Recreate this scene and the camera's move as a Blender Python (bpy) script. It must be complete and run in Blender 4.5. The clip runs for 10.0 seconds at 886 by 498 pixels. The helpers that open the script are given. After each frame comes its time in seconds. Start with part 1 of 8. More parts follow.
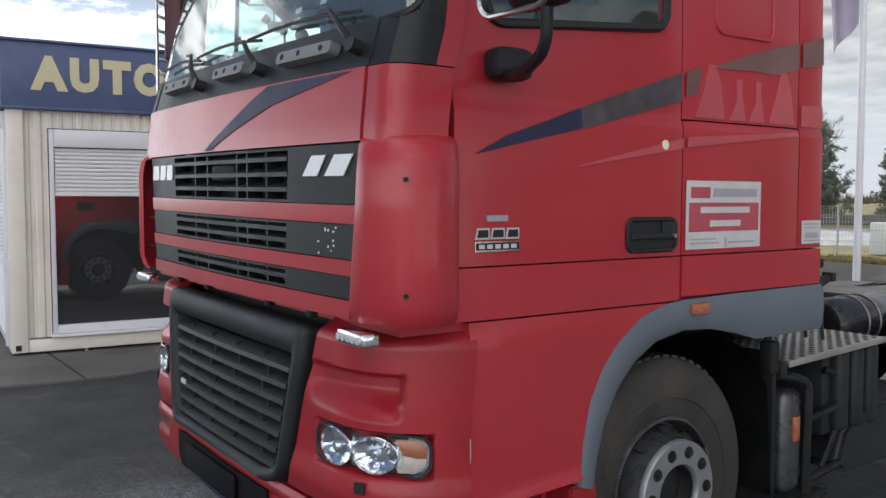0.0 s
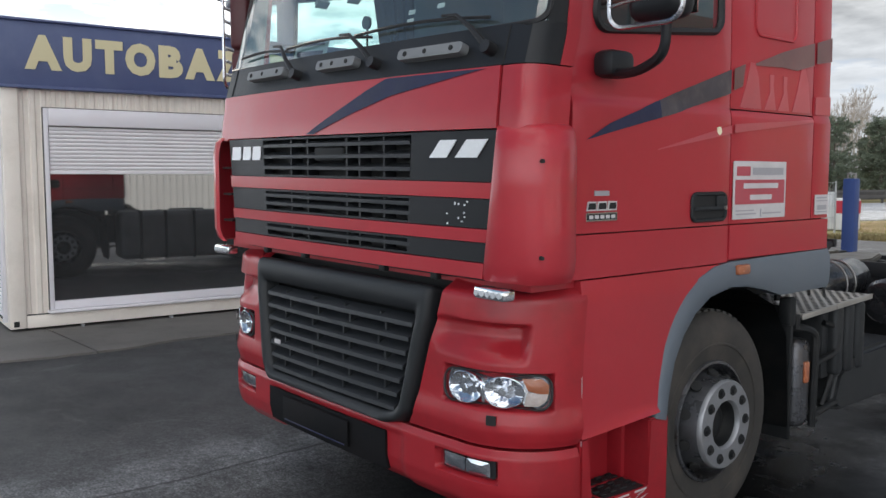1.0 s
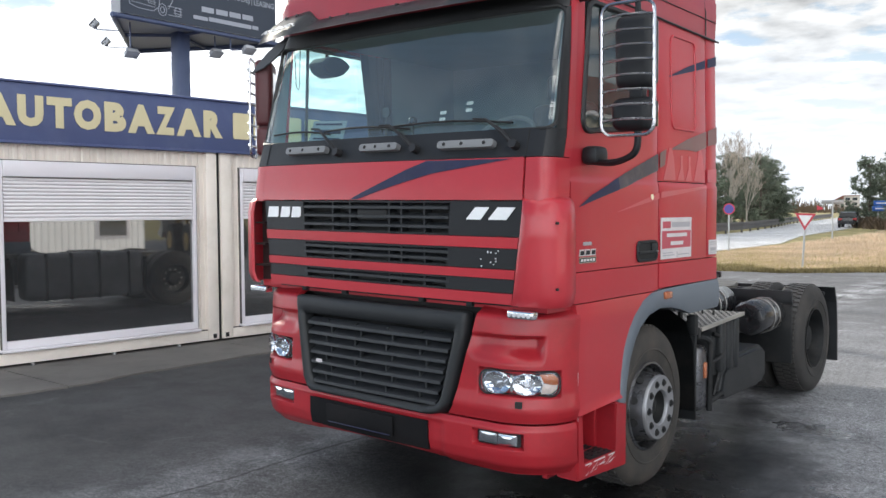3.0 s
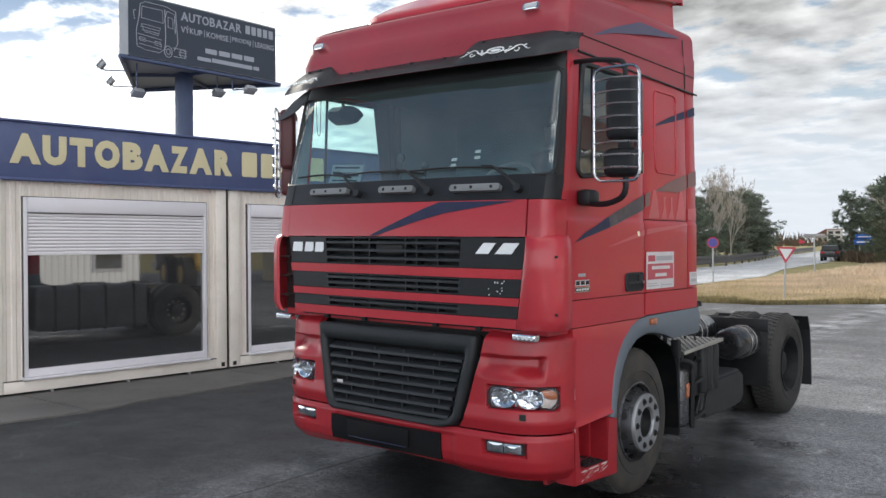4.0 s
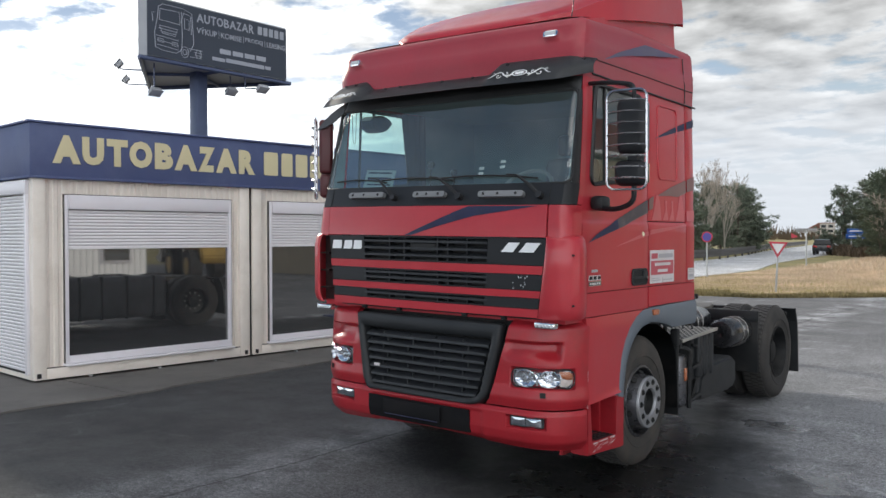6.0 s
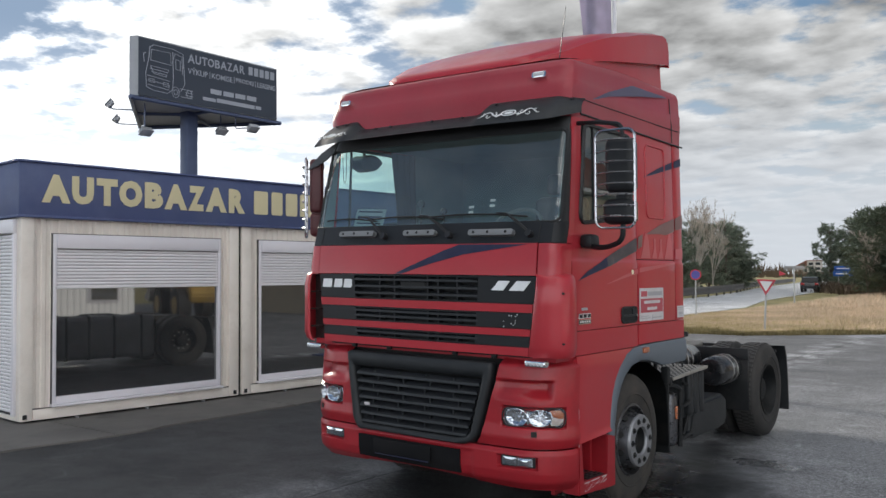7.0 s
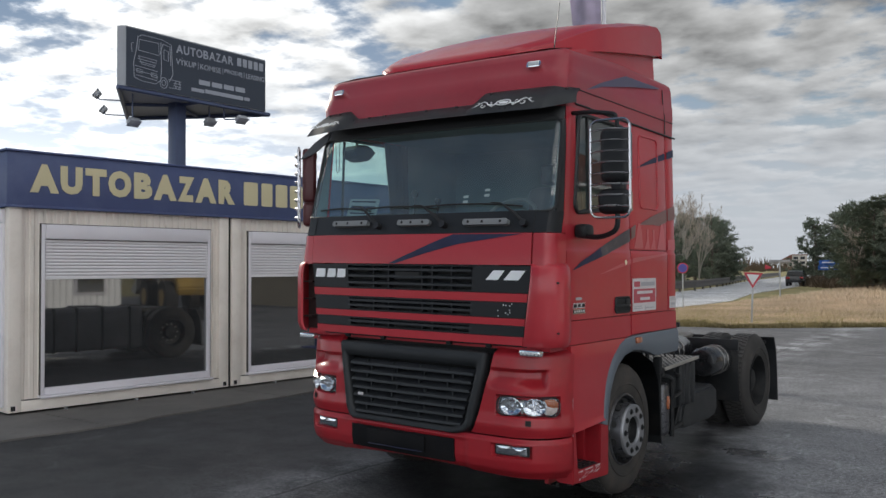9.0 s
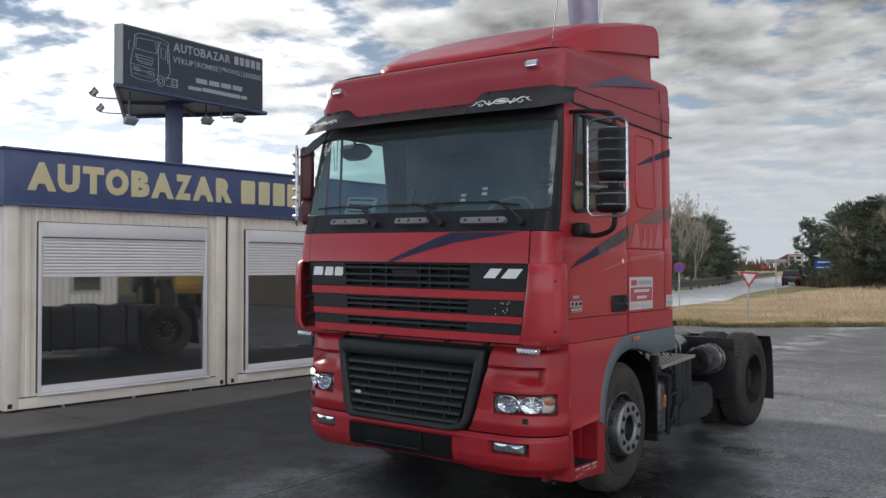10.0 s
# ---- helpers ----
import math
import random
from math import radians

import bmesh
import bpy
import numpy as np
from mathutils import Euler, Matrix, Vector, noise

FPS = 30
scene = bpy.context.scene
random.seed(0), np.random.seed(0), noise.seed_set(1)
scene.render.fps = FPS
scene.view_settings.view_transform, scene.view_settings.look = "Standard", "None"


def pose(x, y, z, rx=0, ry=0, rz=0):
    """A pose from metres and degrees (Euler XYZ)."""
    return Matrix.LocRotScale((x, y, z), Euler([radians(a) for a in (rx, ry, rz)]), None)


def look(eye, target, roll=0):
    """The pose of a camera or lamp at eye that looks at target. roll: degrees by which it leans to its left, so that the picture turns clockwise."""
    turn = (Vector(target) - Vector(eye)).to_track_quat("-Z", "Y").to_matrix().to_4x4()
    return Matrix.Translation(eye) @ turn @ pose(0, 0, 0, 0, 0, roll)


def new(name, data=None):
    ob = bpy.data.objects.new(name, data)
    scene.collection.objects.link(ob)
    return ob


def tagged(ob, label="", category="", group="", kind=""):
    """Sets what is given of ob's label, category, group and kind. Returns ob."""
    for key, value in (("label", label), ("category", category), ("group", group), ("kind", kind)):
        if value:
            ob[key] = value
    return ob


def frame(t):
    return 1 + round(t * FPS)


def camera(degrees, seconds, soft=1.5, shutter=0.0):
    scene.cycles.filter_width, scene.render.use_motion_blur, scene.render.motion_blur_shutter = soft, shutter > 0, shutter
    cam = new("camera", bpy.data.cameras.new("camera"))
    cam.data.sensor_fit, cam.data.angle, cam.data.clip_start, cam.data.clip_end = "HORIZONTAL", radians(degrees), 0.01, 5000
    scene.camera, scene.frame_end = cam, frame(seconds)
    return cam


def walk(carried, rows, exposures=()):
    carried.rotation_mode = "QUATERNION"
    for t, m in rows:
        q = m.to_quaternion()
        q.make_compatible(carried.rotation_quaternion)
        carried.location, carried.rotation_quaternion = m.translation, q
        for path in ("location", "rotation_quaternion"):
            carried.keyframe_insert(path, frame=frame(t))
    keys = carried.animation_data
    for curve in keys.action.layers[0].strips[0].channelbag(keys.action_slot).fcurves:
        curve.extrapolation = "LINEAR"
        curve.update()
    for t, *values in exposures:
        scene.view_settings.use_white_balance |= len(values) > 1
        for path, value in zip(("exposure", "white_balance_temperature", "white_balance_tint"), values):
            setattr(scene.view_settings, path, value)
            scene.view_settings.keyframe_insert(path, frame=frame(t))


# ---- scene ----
cam = camera(54.3, 10.0)
PATH = [
    (0, (3.476, -1.351, 1.682), (1.847, -0.194, 1.569), -0.0),
    (0.5, (3.44, -1.796, 1.671), (1.857, -0.583, 1.525), 0.0),
    (1, (3.442, -2.252, 1.687), (1.927, -0.957, 1.521), -0.1),
    (1.5, (3.48, -2.719, 1.746), (2.077, -1.307, 1.549), -0.2),
    (2, (3.493, -3.147, 1.761), (2.152, -1.678, 1.551), -0.1),
    (2.5, (3.617, -3.535, 1.79), (2.312, -2.029, 1.628), -0.3),
    (3, (3.727, -3.884, 1.812), (2.462, -2.337, 1.725), -0.4),
    (4.5, (4.139, -4.771, 1.828), (2.899, -3.202, 1.823), -0.3),
    (5, (4.207, -5.022, 1.833), (2.967, -3.453, 1.802), -0.3),
    (6.5, (4.298, -5.275, 1.892), (3.076, -3.692, 1.874), -0.3),
    (7, (4.29, -5.273, 1.88), (3.079, -3.682, 1.94), -0.3),
    (7.5, (4.286, -5.283, 1.865), (3.085, -3.686, 1.954), -0.3),
    (8, (4.268, -5.308, 1.85), (3.076, -3.704, 1.937), -0.2),
    (8.5, (4.255, -5.315, 1.845), (3.066, -3.708, 1.91), -0.1),
    (9, (4.241, -5.301, 1.85), (3.054, -3.692, 1.895), -0.2),
    (9.5, (4.244, -5.312, 1.846), (3.058, -3.701, 1.887), -0.1),
    (10, (4.245, -5.319, 1.843), (3.064, -3.705, 1.886), -0.1),
]

# exposure follows the clip's own metering
walk(cam, [(t, look(e, g, r)) for t, e, g, r in PATH],
     [(0.0, 0.52), (0.5, 0.36), (1.0, 0.62), (2.0, 1.24), (3.0, 1.08), (4.5, 0.52), (5.0, 0.42), (6.5, 0.68), (7.5, 0.08), (8.5, 0.08), (10.0, 0.22)])

# ---- light ----
SUN_DIR = Vector((-0.88, 0.34, 0.38)).normalized()
SUN_EL = math.asin(SUN_DIR.z)
SUN_AZ = math.atan2(SUN_DIR.x, SUN_DIR.y)


def build_world():
    w = bpy.data.worlds.new("sky")
    scene.world = w
    w.use_nodes = True
    nt = w.node_tree
    nt.nodes.clear()
    N, L = nt.nodes.new, nt.links.new
    out, bg = N("ShaderNodeOutputWorld"), N("ShaderNodeBackground")
    sky = N("ShaderNodeTexSky")
    sky.sky_type = "NISHITA"
    sky.sun_disc = False
    sky.sun_elevation, sky.sun_rotation = SUN_EL, SUN_AZ
    sky.air_density, sky.dust_density = 1.2, 0.6
    tc = N("ShaderNodeTexCoord")
    ray = tc.outputs["Generated"]
    sep = N("ShaderNodeSeparateXYZ")
    L(ray, sep.inputs[0])

    def calc(op, a, b=None, c=None):
        m = N("ShaderNodeMath"); m.operation = op
        for i, v in enumerate((a, b, c)):
            if v is None:
                continue
            if isinstance(v, (int, float)):
                m.inputs[i].default_value = v
            else:
                L(v, m.inputs[i])
        return m.outputs[0]

    def spread(src, lo, hi, v0, v1):
        r = N("ShaderNodeMapRange"); r.interpolation_type = "SMOOTHSTEP"
        for i, x in enumerate((lo, hi, v0, v1)):
            r.inputs[i + 1].default_value = x
        L(src, r.inputs[0])
        return r.outputs[0]

    def towards(v):
        d = N("ShaderNodeVectorMath"); d.operation = "DOT_PRODUCT"
        d.inputs[1].default_value = Vector(v).normalized()
        L(ray, d.inputs[0])
        return d.outputs["Value"]

    def scaled(colour, k):
        v = N("ShaderNodeVectorMath"); v.operation = "SCALE"
        if isinstance(colour, tuple):
            v.inputs[0].default_value = colour
        else:
            L(colour, v.inputs[0])
        if isinstance(k, (int, float)):
            v.inputs["Scale"].default_value = k
        else:
            L(k, v.inputs["Scale"])
        return v.outputs[0]

    def blend(f, a, b):
        m = N("ShaderNodeMix"); m.data_type = "RGBA"
        L(f, m.inputs["Factor"]); L(a, m.inputs[6]); L(b, m.inputs[7])
        return m.outputs[2]

    # cloud layer: directions laid out on a high plane
    zz = calc("MAXIMUM", sep.outputs["Z"], 0.0)
    za = calc("ADD", zz, 0.14)
    comb = N("ShaderNodeCombineXYZ")
    L(calc("DIVIDE", sep.outputs["X"], za), comb.inputs[0])
    L(calc("DIVIDE", sep.outputs["Y"], za), comb.inputs[1])

    def puffs(scale, detail, rough, lift):
        n = N("ShaderNodeTexNoise")
        n.inputs["Scale"].default_value, n.inputs["Detail"].default_value = scale, detail
        n.inputs["Roughness"].default_value = rough
        o = N("ShaderNodeVectorMath"); o.operation = "ADD"; o.inputs[1].default_value = lift
        L(comb.outputs[0], o.inputs[0]); L(o.outputs[0], n.inputs["Vector"])
        return n.outputs["Fac"]

    broad, lump, shadowed = puffs(1.1, 3, 0.5, (0, 0, 0)), puffs(4.3, 10, 0.56, (3, 1, 0)), puffs(4.3, 5, 0.5, (3.06, 0.94, 0.0))
    cover = calc("MULTIPLY_ADD", broad, 0.50, calc("MULTIPLY", lump, 0.62))
    # closed cloud low in the north, more gaps higher up and towards the veiled sun
    sunward, north = towards(SUN_DIR), towards((-0.30, 0.95, 0.05))
    cover = calc("ADD", cover, spread(north, 0.70, 1.0, -0.012, 0.05))
    amount = spread(cover, 0.49, 0.61, 0.0, 1.0)
    # lit rims on the sunward side of each lump, grey bellies where the cloud is thick
    rim = calc("SUBTRACT", lump, shadowed)
    body = calc("MULTIPLY", spread(cover, 0.52, 0.72, 1.22, 0.74), calc("MULTIPLY_ADD", rim, 2.8, 1.0))
    # brighter round the veiled sun, and on the sunlit clouds opposite it
    front = towards((0.34, -0.62, 0.70))
    glow = calc("ADD", calc("ADD", spread(sunward, 0.80, 1.0, 0.0, 0.85), spread(front, 0.24, 0.95, 0.0, 2.05)), spread(north, 0.70, 1.0, 0.42, 0.46))
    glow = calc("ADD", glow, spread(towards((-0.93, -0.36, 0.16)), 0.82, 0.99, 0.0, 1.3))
    glow = calc("MULTIPLY", glow, spread(zz, 0.10, 0.65, 1.0, 0.55))
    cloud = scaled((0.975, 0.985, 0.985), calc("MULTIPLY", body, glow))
    # clear sky between the clouds, held down where the haze would whiten it
    cool = N("ShaderNodeVectorMath"); cool.operation = "MULTIPLY"
    cool.inputs[1].default_value = (0.80, 0.92, 1.08)
    L(sky.outputs[0], cool.inputs[0])
    veil = N("ShaderNodeVectorMath"); veil.operation = "MINIMUM"
    veil.inputs[1].default_value = (0.23, 0.31, 0.43)
    L(scaled(cool.outputs[0], 0.06), veil.inputs[0])
    # a clear blue stretch of sky to the south, past the office
    amount = calc("MULTIPLY", amount, spread(towards((-0.48, -0.78, 0.40)), 0.72, 0.90, 1.0, 0.08))
    both = blend(amount, veil.outputs[0], cloud)
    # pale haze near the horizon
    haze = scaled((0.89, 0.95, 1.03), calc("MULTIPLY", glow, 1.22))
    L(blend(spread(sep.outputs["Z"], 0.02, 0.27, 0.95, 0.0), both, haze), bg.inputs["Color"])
    bg.inputs["Strength"].default_value = 1.0
    L(bg.outputs[0], out.inputs[0])


build_world()
sun = new("sun", bpy.data.lights.new("sun", "SUN"))
sun.data.energy, sun.data.angle, sun.data.color = 2.6, radians(8.0), (1.0, 0.93, 0.82)
sun.matrix_basis = look(SUN_DIR * 60, (0, 0, 0))

# ---- materials ----


def material(name, color, rough=0.5, metal=0.0, vary=0.12, scale=3.0, grain=60.0, bump=0.0, coat=0.0, spec=0.5,
             dirt=None, dirt_amount=0.0, dirt_scale=1.5, rough_vary=0.1, ior=None, transmission=0.0, coat_rough=0.14):
    """A surface with broad and fine variation of colour and gloss, and dirt of its own shape."""
    m = bpy.data.materials.new(name)
    m.use_nodes = True
    nt = m.node_tree
    N, L = nt.nodes.new, nt.links.new
    b = nt.nodes["Principled BSDF"]
    b.inputs["Metallic"].default_value = metal
    b.inputs["Coat Weight"].default_value = coat
    b.inputs["Coat Roughness"].default_value = coat_rough
    b.inputs["Specular IOR Level"].default_value = spec
    b.inputs["Transmission Weight"].default_value = transmission
    if ior:
        b.inputs["IOR"].default_value = ior
    tc = N("ShaderNodeTexCoord")
    n1, n2 = N("ShaderNodeTexNoise"), N("ShaderNodeTexNoise")
    n1.inputs["Scale"].default_value, n1.inputs["Detail"].default_value = scale, 5.0
    n2.inputs["Scale"].default_value, n2.inputs["Detail"].default_value = grain, 3.0
    L(tc.outputs["Object"], n1.inputs["Vector"]); L(tc.outputs["Object"], n2.inputs["Vector"])
    add = N("ShaderNodeMath"); add.operation = "MULTIPLY_ADD"
    add.inputs[1].default_value = 0.35
    L(n2.outputs["Fac"], add.inputs[0]); L(n1.outputs["Fac"], add.inputs[2])
    mr = N("ShaderNodeMapRange")
    mr.inputs[1].default_value, mr.inputs[2].default_value = 0.35, 1.0
    mr.inputs[3].default_value, mr.inputs[4].default_value = 1 - vary, 1 + vary
    L(add.outputs[0], mr.inputs[0])
    sc = N("ShaderNodeVectorMath"); sc.operation = "SCALE"
    sc.inputs[0].default_value = color[:3]
    L(mr.outputs[0], sc.inputs["Scale"])
    col = sc.outputs[0]
    if dirt:
        n3 = N("ShaderNodeTexNoise")
        n3.inputs["Scale"].default_value, n3.inputs["Detail"].default_value = dirt_scale, 8.0
        n3.inputs["Roughness"].default_value = 0.65
        L(tc.outputs["Object"], n3.inputs["Vector"])
        dr = N("ShaderNodeMapRange")
        dr.inputs[1].default_value, dr.inputs[2].default_value = 0.48, 0.72
        dr.inputs[3].default_value, dr.inputs[4].default_value = 0.0, dirt_amount
        L(n3.outputs["Fac"], dr.inputs[0])
        mx = N("ShaderNodeMix"); mx.data_type = "RGBA"
        L(dr.outputs[0], mx.inputs["Factor"]); L(col, mx.inputs[6])
        mx.inputs[7].default_value = (*dirt, 1)
        col = mx.outputs[2]
    L(col, b.inputs["Base Color"])
    rr = N("ShaderNodeMapRange")
    rr.inputs[1].default_value, rr.inputs[2].default_value = 0.4, 0.95
    rr.inputs[3].default_value, rr.inputs[4].default_value = max(0.02, rough - rough_vary), min(1, rough + rough_vary)
    L(add.outputs[0], rr.inputs[0]); L(rr.outputs[0], b.inputs["Roughness"])
    if bump:
        bp = N("ShaderNodeBump")
        bp.inputs["Strength"].default_value, bp.inputs["Distance"].default_value = bump, 0.01
        L(add.outputs[0], bp.inputs["Height"]); L(bp.outputs[0], b.inputs["Normal"])
    return m


def glass_material(name, tint, gloss_ior=1.5, rough=0.01, pale_film=0.0):
    """A thin pane: it lets light through and mirrors at its own Fresnel rate."""
    m = bpy.data.materials.new(name)
    m.use_nodes = True
    nt = m.node_tree
    nt.nodes.clear()
    N, L = nt.nodes.new, nt.links.new
    out, mix = N("ShaderNodeOutputMaterial"), N("ShaderNodeMixShader")
    tr, gl, lw = N("ShaderNodeBsdfTransparent"), N("ShaderNodeBsdfGlossy"), N("ShaderNodeLayerWeight")
    tr.inputs[0].default_value = (*tint, 1)
    gl.inputs["Roughness"].default_value = rough
    lw.inputs[0].default_value = 0.5
    f0 = ((gloss_ior - 1) / (gloss_ior + 1)) ** 2
    p5 = N("ShaderNodeMath"); p5.operation = "POWER"; p5.inputs[1].default_value = 5.0
    L(lw.outputs["Facing"], p5.inputs[0])
    fr = N("ShaderNodeMath"); fr.operation = "MULTIPLY_ADD"
    fr.inputs[1].default_value, fr.inputs[2].default_value = 1 - f0, f0
    L(p5.outputs[0], fr.inputs[0])
    L(fr.outputs[0], mix.inputs[0]); L(tr.outputs[0], mix.inputs[1]); L(gl.outputs[0], mix.inputs[2])
    if pale_film:  # an uneven pale layer, reflected sky put in as diffuse colour
        film, df, nz, am = N("ShaderNodeMixShader"), N("ShaderNodeBsdfDiffuse"), N("ShaderNodeTexNoise"), N("ShaderNodeMapRange")
        df.inputs[0].default_value = (0.50, 0.56, 0.56, 1)
        nz.inputs["Scale"].default_value, nz.inputs["Detail"].default_value = 3.0, 6.0
        am.inputs[1].default_value, am.inputs[2].default_value = 0.3, 0.7
        am.inputs[3].default_value, am.inputs[4].default_value = pale_film * 0.7, pale_film * 1.3
        co = N("ShaderNodeTexCoord")
        L(co.outputs["Object"], nz.inputs["Vector"]); L(nz.outputs["Fac"], am.inputs[0]); L(am.outputs[0], film.inputs[0])
        L(mix.outputs[0], film.inputs[1]); L(df.outputs[0], film.inputs[2]); L(film.outputs[0], out.inputs[0])
    else:
        L(mix.outputs[0], out.inputs[0])
    return m


RED = material("red_paint", (0.40, 0.026, 0.037), 0.45, vary=0.10, scale=1.6, grain=24, bump=0.012, coat=0.50, spec=0.22, coat_rough=0.12, dirt=(0.42, 0.050, 0.060), dirt_amount=0.3, dirt_scale=2.2)
# roof red: darker and less saturated than the cab's red
RED_DULL = material("roof_red_paint", (0.31, 0.040, 0.052), 0.5, vary=0.14, scale=1.4, grain=24, bump=0.03, coat=0.3, spec=0.22, coat_rough=0.10, dirt=(0.26, 0.055, 0.065), dirt_amount=0.5, dirt_scale=1.8)
# scuffed lower parts, base darkened to stand for weaker sky light low down
RED_WORN = material("scuffed_darker_red_paint", (0.34, 0.016, 0.024), 0.45, vary=0.14, scale=2.5, grain=30, bump=0.04, coat=0.35, spec=0.25, coat_rough=0.12, dirt=(0.10, 0.016, 0.018), dirt_amount=0.42, dirt_scale=2.6)
# slats paler than the grille's black: light on their lips put into the colour
SLAT_GREY = material("lit_slat_plastic", (0.019, 0.021, 0.024), 0.5, vary=0.25, grain=300, bump=0.15, spec=0.45)
RED_IN = material("shaded_vane_inside", (0.035, 0.018, 0.018), 0.7)
BLACK = material("black_plastic", (0.011, 0.012, 0.014), 0.5, spec=0.38, vary=0.25, grain=300, bump=0.12)
BLACK_SOFT = material("grained_dark_plastic", (0.014, 0.016, 0.018), 0.55, spec=0.4, vary=0.25, grain=350, bump=0.2, dirt=(0.05, 0.048, 0.046), dirt_amount=0.25)
CHASSIS = material("chassis_paint", (0.010, 0.011, 0.012), 0.55, spec=0.28, vary=0.3, dirt=(0.06, 0.056, 0.052), dirt_amount=0.4, dirt_scale=4, bump=0.1)
GREY = material("grey_fender_plastic", (0.105, 0.125, 0.15), 0.55, vary=0.12, grain=260, bump=0.1, dirt=(0.16, 0.16, 0.16), dirt_amount=0.3)
TANK = material("glossy_tank_paint", (0.016, 0.017, 0.019), 0.24, vary=0.2, scale=8, coat=0.3, dirt=(0.04, 0.039, 0.037), dirt_amount=0.2, dirt_scale=9)
# tread paler than the rubber: sun glare on it put into the colour
TREAD = material("sunlit_tread", (0.042, 0.040, 0.038), 0.5, vary=0.3, scale=9, spec=0.6)
RUBBER = material("tyre_rubber", (0.024, 0.023, 0.022), 0.8, vary=0.25, scale=6, grain=120, bump=0.15, dirt=(0.07, 0.06, 0.052), dirt_amount=0.5, dirt_scale=3.5)
DUSTY_RUBBER = material("dusty_tyre_rubber", (0.034, 0.031, 0.028), 0.85, vary=0.25, scale=6, grain=120, bump=0.15, dirt=(0.085, 0.070, 0.058), dirt_amount=0.75, dirt_scale=3.0)
SEAL = material("rubber_seal", (0.012, 0.012, 0.013), 0.5)
RIM = material("painted_rim", (0.11, 0.112, 0.122), 0.30, metal=0.65, vary=0.25, scale=9, dirt=(0.06, 0.05, 0.042), dirt_amount=0.8, dirt_scale=7)
FLANGE = material("silver_flange", (0.28, 0.285, 0.30), 0.4, metal=0.5, vary=0.15, scale=9, dirt=(0.16, 0.14, 0.12), dirt_amount=0.4, dirt_scale=9)
STEEL = material("bare_steel", (0.30, 0.29, 0.28), 0.45, metal=0.8, dirt=(0.10, 0.07, 0.05), dirt_amount=0.5, dirt_scale=9)
DARK_RED = material("dull_dark_red", (0.075, 0.014, 0.017), 0.5, vary=0.2)
SATIN = material("satin_steel", (0.46, 0.46, 0.48), 0.24, metal=1.0, vary=0.12)
PLATE_DARK = material("dull_black_recess", (0.007, 0.007, 0.008), 0.75, spec=0.15, vary=0.3, dirt=(0.025, 0.02, 0.018), dirt_amount=0.4)
GREASY = material("greasy_steel", (0.10, 0.09, 0.075), 0.4, metal=0.6, vary=0.3, dirt=(0.03, 0.028, 0.025), dirt_amount=0.7)
SMOKED = material("smoked_acrylic", (0.060, 0.062, 0.068), 0.36, vary=0.2, scale=5, spec=0.5, coat=0.0, dirt=(0.07, 0.068, 0.07), dirt_amount=0.2, dirt_scale=7)
STRIPE_BLUE = material("faded_blue_decal", (0.075, 0.065, 0.115), 0.4, vary=0.25, scale=4)
CHROME = material("chrome", (0.82, 0.83, 0.85), 0.12, metal=1.0, vary=0.05)
ALU = material("aluminium_plate", (0.38, 0.36, 0.33), 0.45, metal=0.6, vary=0.2, dirt=(0.25, 0.21, 0.16), dirt_amount=0.6, dirt_scale=5)
HANDLE = material("grey_grab_plastic", (0.18, 0.185, 0.19), 0.55, vary=0.1, grain=300)
WHITE_PAINT = material("white_emblem", (0.78, 0.79, 0.8), 0.35)
NAVY = material("navy_decal", (0.022, 0.025, 0.060), 0.5, vary=0.3, scale=4, spec=0.25, dirt=(0.07, 0.07, 0.085), dirt_amount=0.35, dirt_scale=3)
FADED = material("weathered_stripe", (0.17, 0.075, 0.072), 0.36, vary=0.3, scale=3, dirt=(0.20, 0.13, 0.11), dirt_amount=0.5, dirt_scale=2)
GREYED = material("greyed_stripe", (0.060, 0.050, 0.058), 0.42, vary=0.35, scale=5, spec=0.35, dirt=(0.16, 0.13, 0.12), dirt_amount=0.5, dirt_scale=6)
PALE = material("faded_pale_decal", (0.46, 0.085, 0.10), 0.45, spec=0.22, coat=0.35, coat_rough=0.06, vary=0.15, scale=3, dirt=(0.50, 0.06, 0.07), dirt_amount=0.6, dirt_scale=4)
STICKER = material("white_sticker", (0.56, 0.53, 0.53), 0.5, vary=0.15, scale=6)
CARD = material("paper_card", (0.24, 0.30, 0.34), 0.7, vary=0.1)
STICKER_RED = material("sticker_red", (0.42, 0.07, 0.09), 0.5, vary=0.15, scale=6)
STICKER_GREY = material("sticker_grey_print", (0.35, 0.34, 0.36), 0.5)
YELLOW = material("yellow_dot", (0.78, 0.72, 0.5), 0.5)
AMBER = material("amber_lens", (0.36, 0.11, 0.045), 0.2, coat=0.6, vary=0.25, scale=40, grain=150, bump=0.4)
LENS = glass_material("lamp_lens", (0.95, 0.96, 0.97), 1.5, 0.01)
REFLECTOR = material("lamp_reflector", (0.72, 0.74, 0.78), 0.06, metal=1.0, vary=0.1, scale=25, grain=45, bump=0.05, rough_vary=0.02)
LAMP_BOWL = material("lamp_bowl", (0.46, 0.48, 0.52), 0.2, metal=0.85, vary=0.12, scale=30, grain=90, bump=0.1)
FLUTED = material("fluted_lens", (0.50, 0.42, 0.38), 0.22, vary=0.2, scale=50, grain=160, bump=0.6, coat=0.5)
LED_MAT = material("led_chips", (0.52, 0.54, 0.56), 0.2, vary=0.1)
SCREEN_GLASS = glass_material("windscreen_glass", (0.72, 0.93, 0.90), 2.3, pale_film=0.07)
